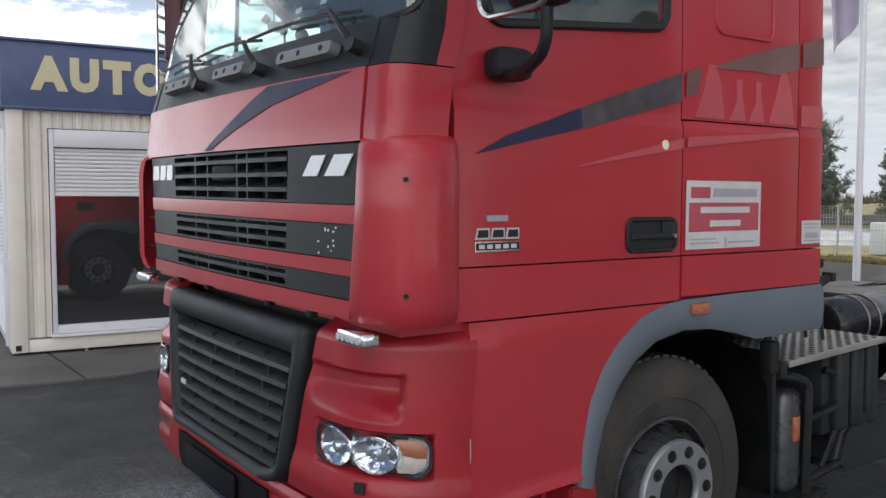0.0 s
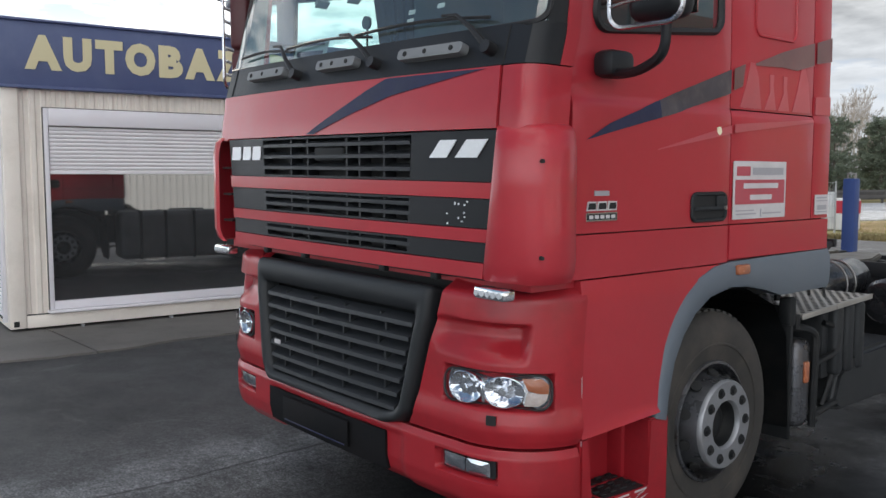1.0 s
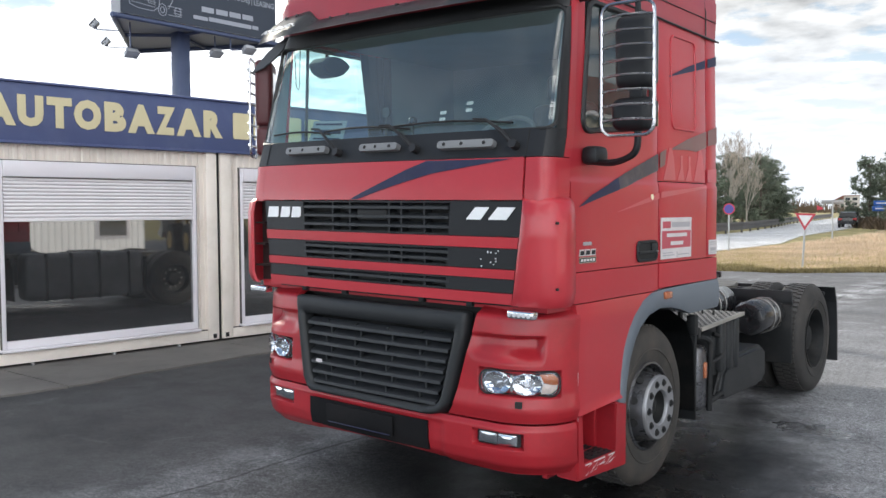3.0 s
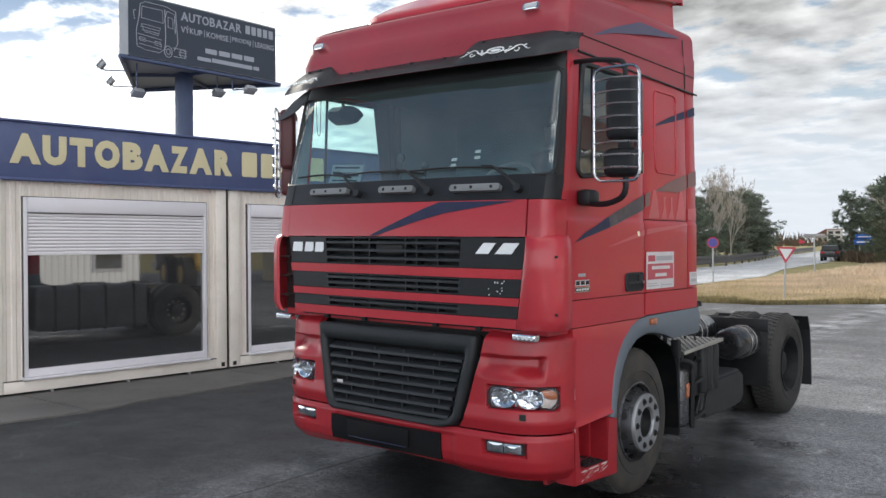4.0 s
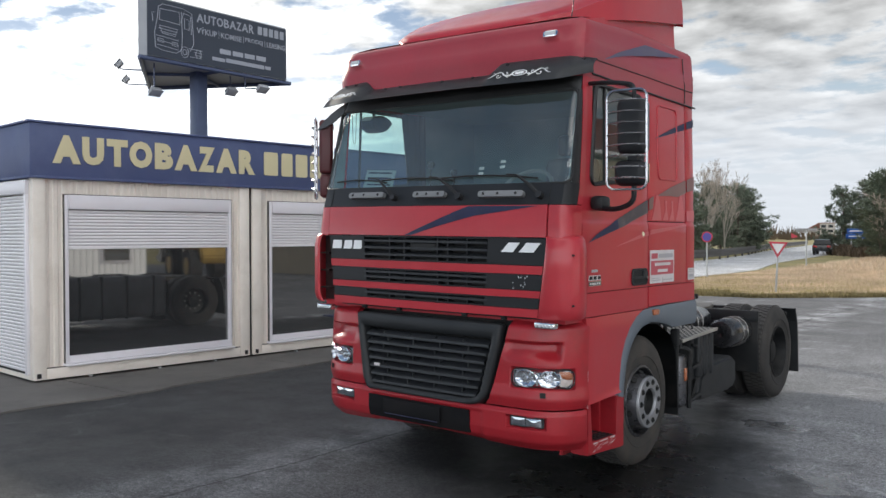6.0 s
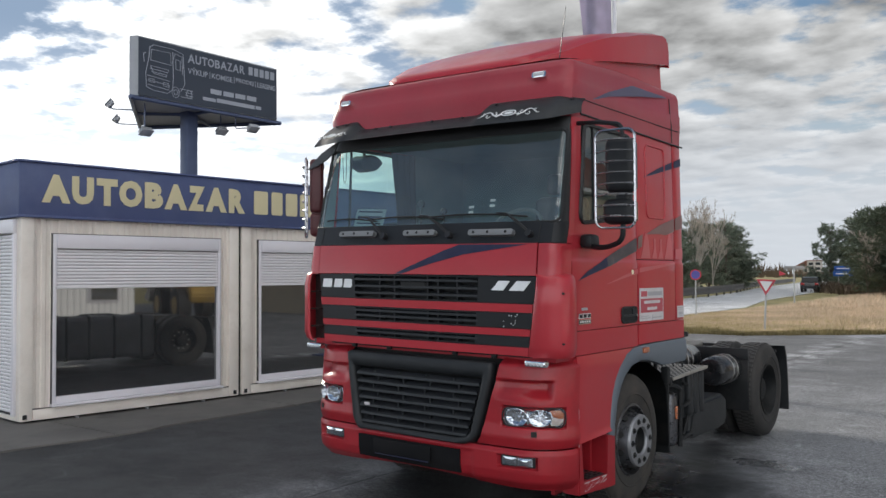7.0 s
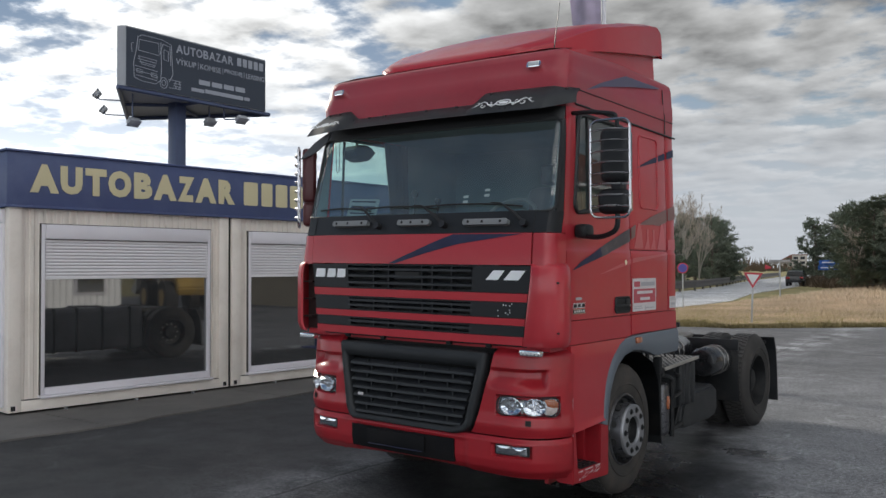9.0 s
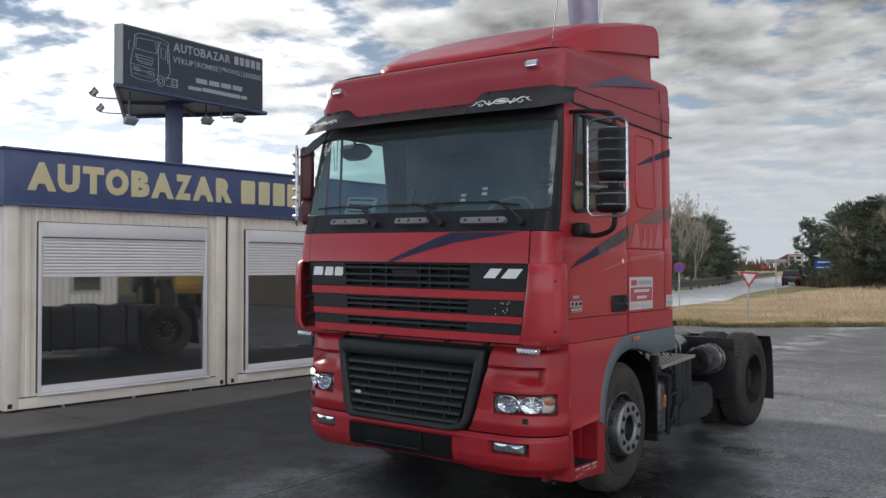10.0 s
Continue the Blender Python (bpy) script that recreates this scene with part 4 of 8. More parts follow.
def loader(at, turn):
    t = thing("wheel_loader", "muddy yellow wheel loader parked beside the white building", "wheel loader", at, turn)
    bm = bmesh.new()
    prism(bm, [(0.5, 0.75), (2.7, 0.8), (2.85, 1.1), (2.6, 1.55), (1.3, 1.7), (0.5, 1.3)], lambda u, v, d: (d, u, v), -0.75, 0.75)
    bmesh.ops.bevel(bm, geom=bm.edges[:], offset=0.06, segments=2, affect="EDGES")
    part("engine_cover", bm, LOADER, t)
    bm = bmesh.new()
    box(bm, (-0.5, -1.6, 0.75), (0.5, 0.5, 1.1), 0.06)
    part("front_frame", bm, LOADER, t)
    for x in (-0.62, 0.62):  # open cab: posts and roof
        for y in (0.05, 1.25):
            bm = bmesh.new(); rod(bm, (x, y, 1.3), (x * 0.94, y + 0.05, 2.75), 0.05, seg=8); part("cab_post", bm, LOADER, t)
    bm = bmesh.new(); box(bm, (-0.7, -0.1, 2.72), (0.7, 1.42, 2.84), 0.04); part("cab_roof", bm, LOADER, t)
    bm = bmesh.new(); box(bm, (-0.55, 0.1, 1.5), (0.55, 1.2, 2.68), 0.03); part("cab_glass", bm, CAR_GLASS, t)
    bm = bmesh.new()
    prism(bm, [(-2.75, 0.9), (-2.0, 0.75), (-1.75, 1.0), (-1.85, 1.75), (-2.1, 1.9), (-2.2, 1.2), (-2.7, 1.0)], lambda u, v, d: (d, u, v), -1.2, 1.2)
    part("bucket", bm, STEEL, t)
    for x in (-0.55, 0.55):
        bm = bmesh.new()
        pipe(bm, [(x, 0.25, 2.0), (x, -0.7, 2.05), (x, -1.9, 1.35)], 0.10, 6)
        part("lift_arm", bm, LOADER, t)
        bm = bmesh.new()
        rod(bm, (x * 0.8, -0.3, 1.05), (x * 0.9, -1.2, 1.75), 0.06, seg=8)
        part("lift_cylinder", bm, STEEL, t)
    bm = bmesh.new(); rod(bm, (-0.6, -1.1, 1.85), (0.6, -1.1, 1.85), 0.06, seg=8); part("cross_tube", bm, LOADER, t)
    for s in (-1, 1):
        for y in (-0.7, 2.0):
            bm = bmesh.new()
            rod(bm, (s * 0.65, y, 0.7), (s * 1.15, y, 0.7), 0.7, seg=24)
            w = part("wheel", bm, RUBBER, t)
            bm = bmesh.new()
            rod(bm, (s * 1.14, y, 0.7), (s * 1.17, y, 0.7), 0.36, seg=20)
            part("rim", bm, LOADER, w)


loader((16.8, 14.0, 0), 100)

# ---- surroundings beyond the yard ----


def road_sign(kind, at, face, label, turn):
    t = thing("road_sign", label, "road sign", at, turn)
    bm = bmesh.new()
    rod(bm, (0, 0, 0), (0, 0, face + 0.16), 0.032, seg=10)
    part("post", bm, GALV, t)
    to3 = lambda u, v, d: (u, -0.04 - d, face + v)
    if kind == "yield":
        tri = lambda k: [(-0.30 * k, 0.175 * k), (0.30 * k, 0.175 * k), (0, -0.345 * k)]
        bm = bmesh.new(); prism(bm, tri(1), to3, 0, 0.02); p = part("plate", bm, SIGN_RED, t)
        bm = bmesh.new(); prism(bm, tri(0.66), to3, 0.021, 0.026); part("centre", bm, SIGN_WHITE, p)
    elif kind == "stop_ban":
        circ = lambda r: [(r * math.cos(a * math.tau / 28), r * math.sin(a * math.tau / 28)) for a in range(28)]
        bm = bmesh.new(); prism(bm, circ(0.245), to3, 0, 0.02); p = part("plate", bm, SIGN_RED, t)
        bm = bmesh.new(); prism(bm, circ(0.195), to3, 0.021, 0.026); part("centre", bm, SIGN_PURPLE, p)
    return t


road_sign("stop_ban", (-10.36, 32.9, 0), 1.83, "round blue sign with red rim on a thin grey post", 20)
road_sign("yield", (-4.55, 23.8, 0), 1.50, "triangular white sign with red rim on a leaning grey post", 12).matrix_basis = pose(-4.55, 23.8, 0, 0, 2.5, 12)

t = thing("direction_sign", "blue direction sign on two grey posts beside trees", "road sign", (-16.2, 88, 0), 8)
for x in (-0.5, 0.5):
    bm = bmesh.new(); rod(bm, (x, 0, 0), (x, 0, 2.55), 0.05, seg=8); part("post", bm, GALV, t)
for z, w in ((1.55, 2.0), (2.08, 1.8)):
    bm = bmesh.new(); box(bm, (-w / 2, -0.1, z), (w / 2, -0.06, z + 0.48), 0.02)
    p = part("plate", bm, SIGN_BLUE, t)
    bm = bmesh.new(); box(bm, (-w / 2 + 0.25, -0.112, z + 0.18), (w / 2 - 0.4, -0.103, z + 0.30)); part("print_bar", bm, SIGN_WHITE, p)
t = thing("name_board", "grey backed board on a single post by the road", "road sign", (-10.9, 50.7, 0), 8)
bm = bmesh.new(); rod(bm, (0, 0, 0), (0, 0, 2.2), 0.045, seg=8); part("post", bm, GALV, t)
bm = bmesh.new(); box(bm, (-0.6, -0.03, 2.08), (0.6, 0.03, 2.32), 0.01); part("plate", bm, STEEL, t)
bm = bmesh.new(); prism(bm, [(-0.86, 2.02), (-0.52, 1.86), (-0.52, 1.78), (-0.86, 1.72)], lambda u, v, d: (u, d, v), -0.03, 0.0); part("arrow_plate", bm, SIGN_RED, t, "small red arrow plate")

# guard rail along the far side of the road
RAIL = [(-40, 39.5), (-26, 44), (-21.0, 48.5), (-19.6, 53.5), (-20.4, 62), (-23.5, 78), (-29.3, 102), (-43, 170)]
t = thing("guard_rail", "weathered dark steel guard rail along the road", "guard rail", kind="structure")
bm = bmesh.new()
for (x0, y0), (x1, y1) in zip(RAIL, RAIL[1:]):
    d = Vector((y1 - y0, x0 - x1, 0)).normalized()
    prof = [(0.0, 0.26), (0.07, 0.36), (0.0, 0.54), (0.07, 0.74), (0.0, 0.86)]
    a = [bm.verts.new((x0 + d.x * u, y0 + d.y * u, z)) for u, z in prof]
    b = [bm.verts.new((x1 + d.x * u, y1 + d.y * u, z)) for u, z in prof]
    for i in range(4):
        bm.faces.new((a[i], a[i + 1], b[i + 1], b[i]))
part("rail", bm, RAIL_STEEL, t)
bm = bmesh.new()
box(bm, (-0.06, -0.05, 0), (0.06, 0.05, 0.8))
me = finish("post", bm, RAIL_STEEL)
for (x0, y0), (x1, y1) in zip(RAIL, RAIL[1:]):
    n = max(1, int(math.hypot(x1 - x0, y1 - y0) / 4))
    for k in range(n):
        s = new("post", me); s.parent = t
        s.matrix_basis = pose(x0 + (x1 - x0) * k / n - 0.1, y0 + (y1 - y0) * k / n, 0)


def pine(name, seed, h, spread, label):
    """A pine: tapered trunk, whorled boughs, tufts of needles with gaps between them."""
    rnd = random.Random(seed)
    t = thing(name, label, "tree", (0, 0, -0.05))
    bm = bmesh.new()
    lean = (rnd.uniform(-0.3, 0.3), rnd.uniform(-0.3, 0.3))
    trunk = [(lean[0] * (k / 6) ** 2, lean[1] * (k / 6) ** 2, h * 0.97 * k / 6) for k in range(7)]
    pipe(bm, trunk, [0.17 * (1 - 0.85 * k / 6) for k in range(7)], 7)
    V, F = [], []

    def tuft(c0, s, n):
        for k in range(n):
            d = Vector((rnd.gauss(0, 1), rnd.gauss(0, 1), rnd.gauss(0.4, 0.8))).normalized()
            e = d.orthogonal().normalized() * 0.045
            n0 = len(V)
            V.extend([c0 - e, c0 + e, c0 + d * s * rnd.uniform(0.8, 1.6)])
            F.append((n0, n0 + 1, n0 + 2))

    boughs = int(h * 11)
    for i in range(boughs):
        f = rnd.random() ** 0.85
        z = h * (0.05 + 0.9 * f)
        reach = spread * (1 - f) ** 0.55 * (0.55 + 0.75 * abs(noise.noise((seed * 3.1, f * 4, i * 0.37)))) + 0.3
        a = rnd.uniform(0, math.tau)
        p0 = Vector((lean[0] * f * f, lean[1] * f * f, z))
        p1 = p0 + Vector((math.cos(a) * reach, math.sin(a) * reach, reach * rnd.uniform(-0.05, 0.75)))
        pipe(bm, [p0, p0.lerp(p1, 0.5) - Vector((0, 0, 0.06 * reach)), p1], [0.035, 0.02, 0.008], 4)
        for c in range(max(4, int(reach * 7))):
            u = 1.05 - 0.8 * rnd.random() ** 1.6
            c0 = p0.lerp(p1, u) + Vector((rnd.gauss(0, 0.25), rnd.gauss(0, 0.25), rnd.gauss(0, 0.16)))
            tuft(c0, rnd.uniform(0.18, 0.40), 12)
    part("trunk", bm, BARK, t)
    me = bpy.data.meshes.new("crown")
    me.from_pydata([tuple(v) for v in V], [], F)
    me.materials.append(NEEDLE)
    c = new("crown", me); c.parent = t
    c["label"] = "dark green needle tufts"
    return t


def bare_tree(name, seed, h, label, mat):
    rnd = random.Random(seed)
    t = thing(name, label, "tree", (0, 0, -0.05))
    bm, tw = bmesh.new(), bmesh.new()

    def grow(p, d, L, r, depth):
        q = p + d * L
        mid = p.lerp(q, 0.5) + Vector((rnd.gauss(0, 0.03), rnd.gauss(0, 0.03), 0)) * L
        pipe(bm if depth < 2 else tw, [p, mid, q], [r, r * 0.8, r * 0.6], 5 if depth < 2 else 3)
        if depth >= 5:
            return
        for k in range(rnd.randint(3, 4) if depth else 9):
            u = rnd.uniform(0.35, 1.0) if depth else rnd.uniform(0.25, 1.0)
            a = rnd.uniform(0, math.tau)
            o = d.orthogonal().normalized()
            o.rotate(Matrix.Rotation(a, 3, d))
            nd = (d * rnd.uniform(0.75, 1.1) + o * rnd.uniform(0.3, 0.6) + Vector((0, 0, 0.25))).normalized()
            grow(p.lerp(q, u), nd, L * rnd.uniform(0.42, 0.62), max(0.008, r * 0.42), depth + 1)

    grow(Vector((0, 0, 0)), Vector((rnd.gauss(0, 0.03), rnd.gauss(0, 0.03), 1)).normalized(), h * 0.6, h * 0.0095, 0)
    part("trunk", bm, mat, t)
    part("crown", tw, TWIG, t, "fine bare twigs", smooth=0)
    return t


pines = [pine("pine_tree", 11, 8.0, 2.6, "dark green pine at the roadside"), pine("pine_tree", 12, 7.0, 3.0, "broad dark green pine at the roadside"),
         pine("pine_tree", 13, 9.0, 2.4, "tall dark green pine at the roadside")]
bares = [bare_tree("bare_tree", 21, 9.0, "leafless birch with pale trunk", BIRCH), bare_tree("bare_tree", 22, 7.5, "leafless tree with brown twigs", BARK)]
spots = []
rnd = random.Random(31)
# behind the guard rail
for x, y, k, s in ((-24.0, 56, 1, 0.80), (-26.5, 60, 0, 0.80), (-24.2, 64, 1, 0.85), (-27.5, 70, 2, 0.68), (-29.5, 77, 1, 0.95), (-28.2, 80, 0, 0.95), (-27.0, 85, 1, 1.05),
                   (-30, 88, 0, 0.95), (-29.5, 94, 1, 1.1), (-31.5, 101, 1, 1.0), (-33.5, 106, 2, 0.75), (-29, 52, 0, 0.9), (-33, 58, 2, 0.8), (-28.5, 47, 1, 0.9), (-37, 53, 0, 1.0), (-34, 73, 2, 0.8), (-38, 118, 0, 0.9)):
    spots.append((pines[k], x, y, s, "pines behind the guard rail"))
for x, y, k, s in ((-26.2, 74.5, 0, 1.0), (-25.0, 75.5, 0, 0.9), (-27.0, 77.0, 0, 1.05), (-28.6, 87, 0, 0.95), (-26.5, 63, 0, 0.95), (-28.0, 68, 0, 1.0), (-30, 73, 1, 1.05), (-32, 81, 1, 1.05), (-25.8, 59, 1, 0.95), (-36, 90, 1, 1.1), (-38, 68, 0, 1.05), (-31, 55, 1, 1.05), (-34, 99, 1, 0.9)):
    spots.append((bares[k], x, y, s, "bare trees behind the guard rail"))
# the stand on the near side of the road
for x, y, k, s in ((-20.0, 99, 1, 1.05), (-18.0, 101, 0, 1.05), (-15.8, 98, 2, 0.95), (-14.2, 93, 1, 1.15), (-11.0, 90, 1, 1.1), (-9.3, 79, 1, 0.95), (-10.0, 69, 0, 0.90), (-8.2, 66, 1, 1.0), (-6.2, 65, 2, 0.88), (-4.0, 63, 0, 1.0), (-9.0, 75, 2, 0.92), (-6.0, 73, 1, 1.1), (-1.5, 62, 2, 0.95), (1.5, 61, 1, 1.0), (-12.6, 82, 0, 0.9), (4.5, 62, 0, 1.0)):
    spots.append((pines[k], x, y, s, "pines on the near side of the road"))
for x, y, k, s in ((-5.0, 61, 1, 0.95), (-2.5, 70, 0, 1.0), (-9.5, 65.5, 1, 0.7)):
    spots.append((bares[k], x, y, s, "bare trees on the near side of the road"))
for ob in pines + bares:
    ob.matrix_basis = pose(0, 0, -60)
first = set()
for ob, x, y, s, grp in spots:
    m = pose(x, y, -0.05, 0, 0, rnd.uniform(0, 360)) @ Matrix.Scale(s, 4)
    if ob not in first:
        first.add(ob)
        ob.matrix_basis = m
        ob["group"] = grp
    else:
        c = ob.copy()
        scene.collection.objects.link(c)
        c.matrix_basis = m
        c["group"] = grp
        for ch in ob.children:
            d = ch.copy()
            scene.collection.objects.link(d)
            d.parent = c


def blades(name, count, area, h0, h1, mat, label, seed, width=0.012):
    rg = np.random.default_rng(seed)
    V, F = [], []
    pts = area(rg, count)
    for i, (x, y, k) in enumerate(pts):
        a, b, hh = rg.uniform(0, math.tau), rg.normal(0, 0.48, 2), rg.uniform(h0, h1) * k
        w = width * (1 + y / 60)
        n0 = len(V)
        V += [(x - w * math.cos(a), y - w * math.sin(a), -0.03), (x + w * math.cos(a), y + w * math.sin(a), -0.03),
              (x + b[0] * hh, y + b[1] * hh, hh)]
        F.append((n0, n0 + 1, n0 + 2))
    me = bpy.data.meshes.new(name)
    me.from_pydata(V, [], F)
    me.materials.append(mat)
    return tagged(new(name, me), label, "grass", kind="stuff")


def verge(y0, y1):
    """Points on the island between yard and road, thicker away from its rim."""
    def area(rg, count):
        out = []
        while len(out) < count:
            x, y = rg.uniform(-13, 9), rg.uniform(y0, y1)
            rim = 21.2 + max(0.0, (x + 4.3) * 0.82 if x > -4.3 else (x + 4.3) * 0.12)
            inner = -11.0 if y < 43 else -11.3 - (y - 43) * 0.19
            if y < rim + 0.15 or x < inner + 0.3 or (y > 28.4 + (x + 14) * 1.0 and x < -11):
                continue
            k = min(1.0, 0.10 + (y - rim) * 0.085) * min(1.0, 0.14 + (x - inner) * 0.085) * (0.65 + 0.6 * noise.noise((x * 0.35, y * 0.25, 1.0)) + 0.2)
            if k > 0.12:
                out.append((x, y, k))
        return out
    return area


blades("dry_grass", 125000, verge(22, 45), 0.10, 0.50, GRASS_DRY, "tall dry straw-coloured grass on the verge", 5, 0.0075)
blades("dry_grass", 26000, verge(40, 78), 0.3, 0.8, GRASS_DRY, "dry grass further along the road", 6, 0.018)
blades("short_grass", 95000, verge(21.3, 38), 0.08, 0.24, GRASS_GREEN, "short green and brown grass at the rim of the verge", 7, 0.012)



def rim_area(rg, count):
    """A narrow trampled band where the yard's asphalt ends."""
    out = []
    for _ in range(count):
        x = rg.uniform(-13, 9)
        rim = 21.2 + max(0.0, (x + 4.3) * 0.82 if x > -4.3 else (x + 4.3) * 0.12)
        w = 0.55 + 0.75 * noise.noise((x * 0.55, 3.0, 0.0)) + 0.25 * noise.noise((x * 2.3, 5.0, 0.0))
        out.append((x, rim - 0.15 - 0.25 * noise.noise((x * 1.1, 9.0, 0.0)) + abs(rg.normal(0, 0.55)) * abs(w) * 1.9, 0.6 + 0.8 * rg.random()))
    return out


blades("trampled_grass", 26000, rim_area, 0.05, 0.13, RIM_GRASS, "trampled brown and olive grass along the asphalt's edge", 17, 0.02)


def shrub_area(rg, count):
    out = []
    for _ in range(count):
        x = rg.uniform(-18.5, 6)
        y = 90 - (x + 18.5) * 2.0 * (1 if x < -5 else 0) - (27 if x >= -5 else 0) + rg.normal(0, 2.0)
        out.append((x, y, 0.5 + 0.5 * rg.random()))
    return out


blades("roadside_shrubs", 14000, shrub_area, 0.4, 1.3, SHRUB, "brown leafless undergrowth in front of the pines", 8, 0.03)

# far woods and houses at the horizon
bm = bmesh.new()
rnd = random.Random(77)
for k in range(420):
    x, y = rnd.uniform(-330, 160), rnd.uniform(330, 420)
    h = rnd.uniform(5, 10) * (0.7 + 0.5 * noise.noise((x * 0.02, 0, 5)))
    for q in range(16):
        a, f = rnd.uniform(0, math.tau), rnd.random()
        b0 = Vector((x + rnd.gauss(0, 0.8), y, 0.15 * h * f))
        b1 = b0 + Vector((math.cos(a) * h * 0.22, math.sin(a) * h * 0.1, h * (0.45 + 0.45 * rnd.random())))
        w = Vector((0.28, 0, 0))
        bm.faces.new([bm.verts.new(p) for p in (b0 - w, b0 + w, b1)])
tagged(part("far_woods", bm, SHRUB, None, smooth=0), "line of bare distant woods at the horizon", "woods", kind="stuff")


def far_house(x, y, w, d, h, label):
    t = thing("far_house", label, "house", (x, y, 0), 12, group="houses far down the road")
    bm = bmesh.new(); box(bm, (-w / 2, -d / 2, 0), (w / 2, d / 2, h)); part("wall", bm, WALL_FAR, t, smooth=0)
    bm = bmesh.new()
    prism(bm, [(-w / 2 - 0.3, h), (w / 2 + 0.3, h), (0, h + w * 0.3)], lambda u, v, q: (u, q, v), -d / 2 - 0.3, d / 2 + 0.3)
    part("roof", bm, ROOF_FAR, t, smooth=0)
    for i in range(3):
        bm = bmesh.new(); box(bm, (-w / 2 + 1 + i * w / 3.2, -d / 2 - 0.05, h * 0.45), (-w / 2 + 2.1 + i * w / 3.2, -d / 2 + 0.05, h * 0.75)); part("window", bm, CAR_GLASS, t)


t = thing("apartment_block", "pale distant apartment block at the end of the road", "building", (-93, 385, 0), 14)
bm = bmesh.new(); box(bm, (-3, -5, 0), (3, 5, 7.0)); part("wall", bm, WALL_FAR, t, smooth=0)
bm = bmesh.new(); box(bm, (-3.2, -5.3, 7.0), (3.2, 5.3, 7.3)); part("roof", bm, ROOF_FAR, t, smooth=0)
for i in range(2):
    for j in range(3):
        bm = bmesh.new(); box(bm, (-2.4 + i * 2.7, -5.06, 1.2 + j * 2.0), (-0.6 + i * 2.7, -4.9, 2.3 + j * 2.0)); part("window", bm, CAR_GLASS, t)
far_house(-99, 395, 8, 9, 5, "pale distant house among trees")


def parked_car(name, at, turn, label):
    t = thing(name, label, "car", at, turn)
    sec = [(-2.1, 0.35), (-2.15, 0.7), (-2.0, 0.95), (-1.5, 1.02), (-1.2, 1.05), (1.0, 1.0), (1.9, 0.9), (2.1, 0.65), (2.1, 0.32)]
    bm = bmesh.new()
    prism(bm, sec, lambda u, v, d: (d, u, v), -0.86, 0.86)
    bmesh.ops.bevel(bm, geom=bm.edges[:], offset=0.06, segments=2, affect="EDGES")
    part("body", bm, CAR_BLACK, t)
    bm = bmesh.new()
    prism(bm, [(-2.0, 0.98), (-1.75, 1.42), (-1.4, 1.5), (0.1, 1.48), (0.95, 1.0)], lambda u, v, d: (d * (1 - (v - 0.98) * 0.28), u, v), -0.8, 0.8)
    bmesh.ops.bevel(bm, geom=bm.edges[:], offset=0.04, segments=2, affect="EDGES")
    part("cabin", bm, CAR_GLASS, t)
    for s in (-1, 1):
        bm = bmesh.new(); box(bm, (s * 0.62 - 0.16, -2.19, 0.72), (s * 0.62 + 0.16, -2.1, 0.9), 0.03); part("tail_lamp", bm, TAIL, t)
        for y in (-1.3, 1.35):
            bm = bmesh.new(); rod(bm, (s * 0.66, y, 0.32), (s * 0.88, y, 0.32), 0.32, seg=20); part("wheel", bm, RUBBER, t)
    return t


parked_car("car", (-18.4, 84.6, 0.012), 8, "black car on the road, seen from behind")

# flag on its pole, fence, barrier, blue post behind the lorry
t = thing("flagpole", "white pole with a faded purple banner beyond the yard", "flagpole", (-5.35, 14.6, 0))
bm = bmesh.new(); rod(bm, (0, 0, 0), (0, 0, 9.5), 0.075, 0.045, 14); part("pole", bm, FRAME_WHITE, t, "white pole")
bm = bmesh.new()
us, vs = [i / 10 for i in range(11)], [i / 24 for i in range(25)]
grid = [[bm.verts.new((-0.09 - u * 0.95 * (0.55 + 0.45 * v), 0.10 * math.sin(u * 7 + v * 2) * u, 5.0 + v * 4.3 - 0.5 * u * (1 - v))) for u in us] for v in vs]
for j in range(24):
    for i in range(10):
        bm.faces.new((grid[j][i], grid[j][i + 1], grid[j + 1][i + 1], grid[j + 1][i]))
bmesh.ops.solidify(bm, geom=bm.faces[:], thickness=0.004)
part("banner", bm, FLAG, t, "limp purple banner")

t = thing("mesh_fence", "pale welded wire fence at the yard's end", "fence", kind="structure")
for i in range(3):
    x0 = -15.5 + i * 2.3
    bm = bmesh.new(); rod(bm, (x0, 23.5, 0), (x0, 23.5, 1.55), 0.03, seg=8); part("post", bm, GALV, t)
    bm = bmesh.new()
    for k in range(24):
        x = x0 + 0.05 + k * 0.094
        rod(bm, (x, 23.5, 0.1), (x, 23.5, 1.5), 0.004, seg=4)
    for z in (0.1, 0.45, 0.8, 1.15, 1.5):
        rod(bm, (x0, 23.5, z), (x0 + 2.3, 23.5, z), 0.006, seg=4)
    part("mesh_panel", bm, GALV, t)
bm = bmesh.new(); rod(bm, (-8.6, 23.5, 0), (-8.6, 23.5, 1.55), 0.03, seg=8); part("post", bm, GALV, t)
bm = bmesh.new(); box(bm, (-9.35, 23.53, 0.30), (-8.63, 23.56, 1.22), 0.01); part("cover_sheet", bm, SIGN_WHITE, t, "pale sheet tied behind the wire")
t = thing("site_barrier", "red and white plastic barrier at the yard's end", "barrier", (-9.6, 25.0, 0), 5)
bm = bmesh.new(); box(bm, (-1.0, -0.2, 0.0), (1.0, 0.2, 1.0), 0.05); part("body", bm, SIGN_WHITE, t)
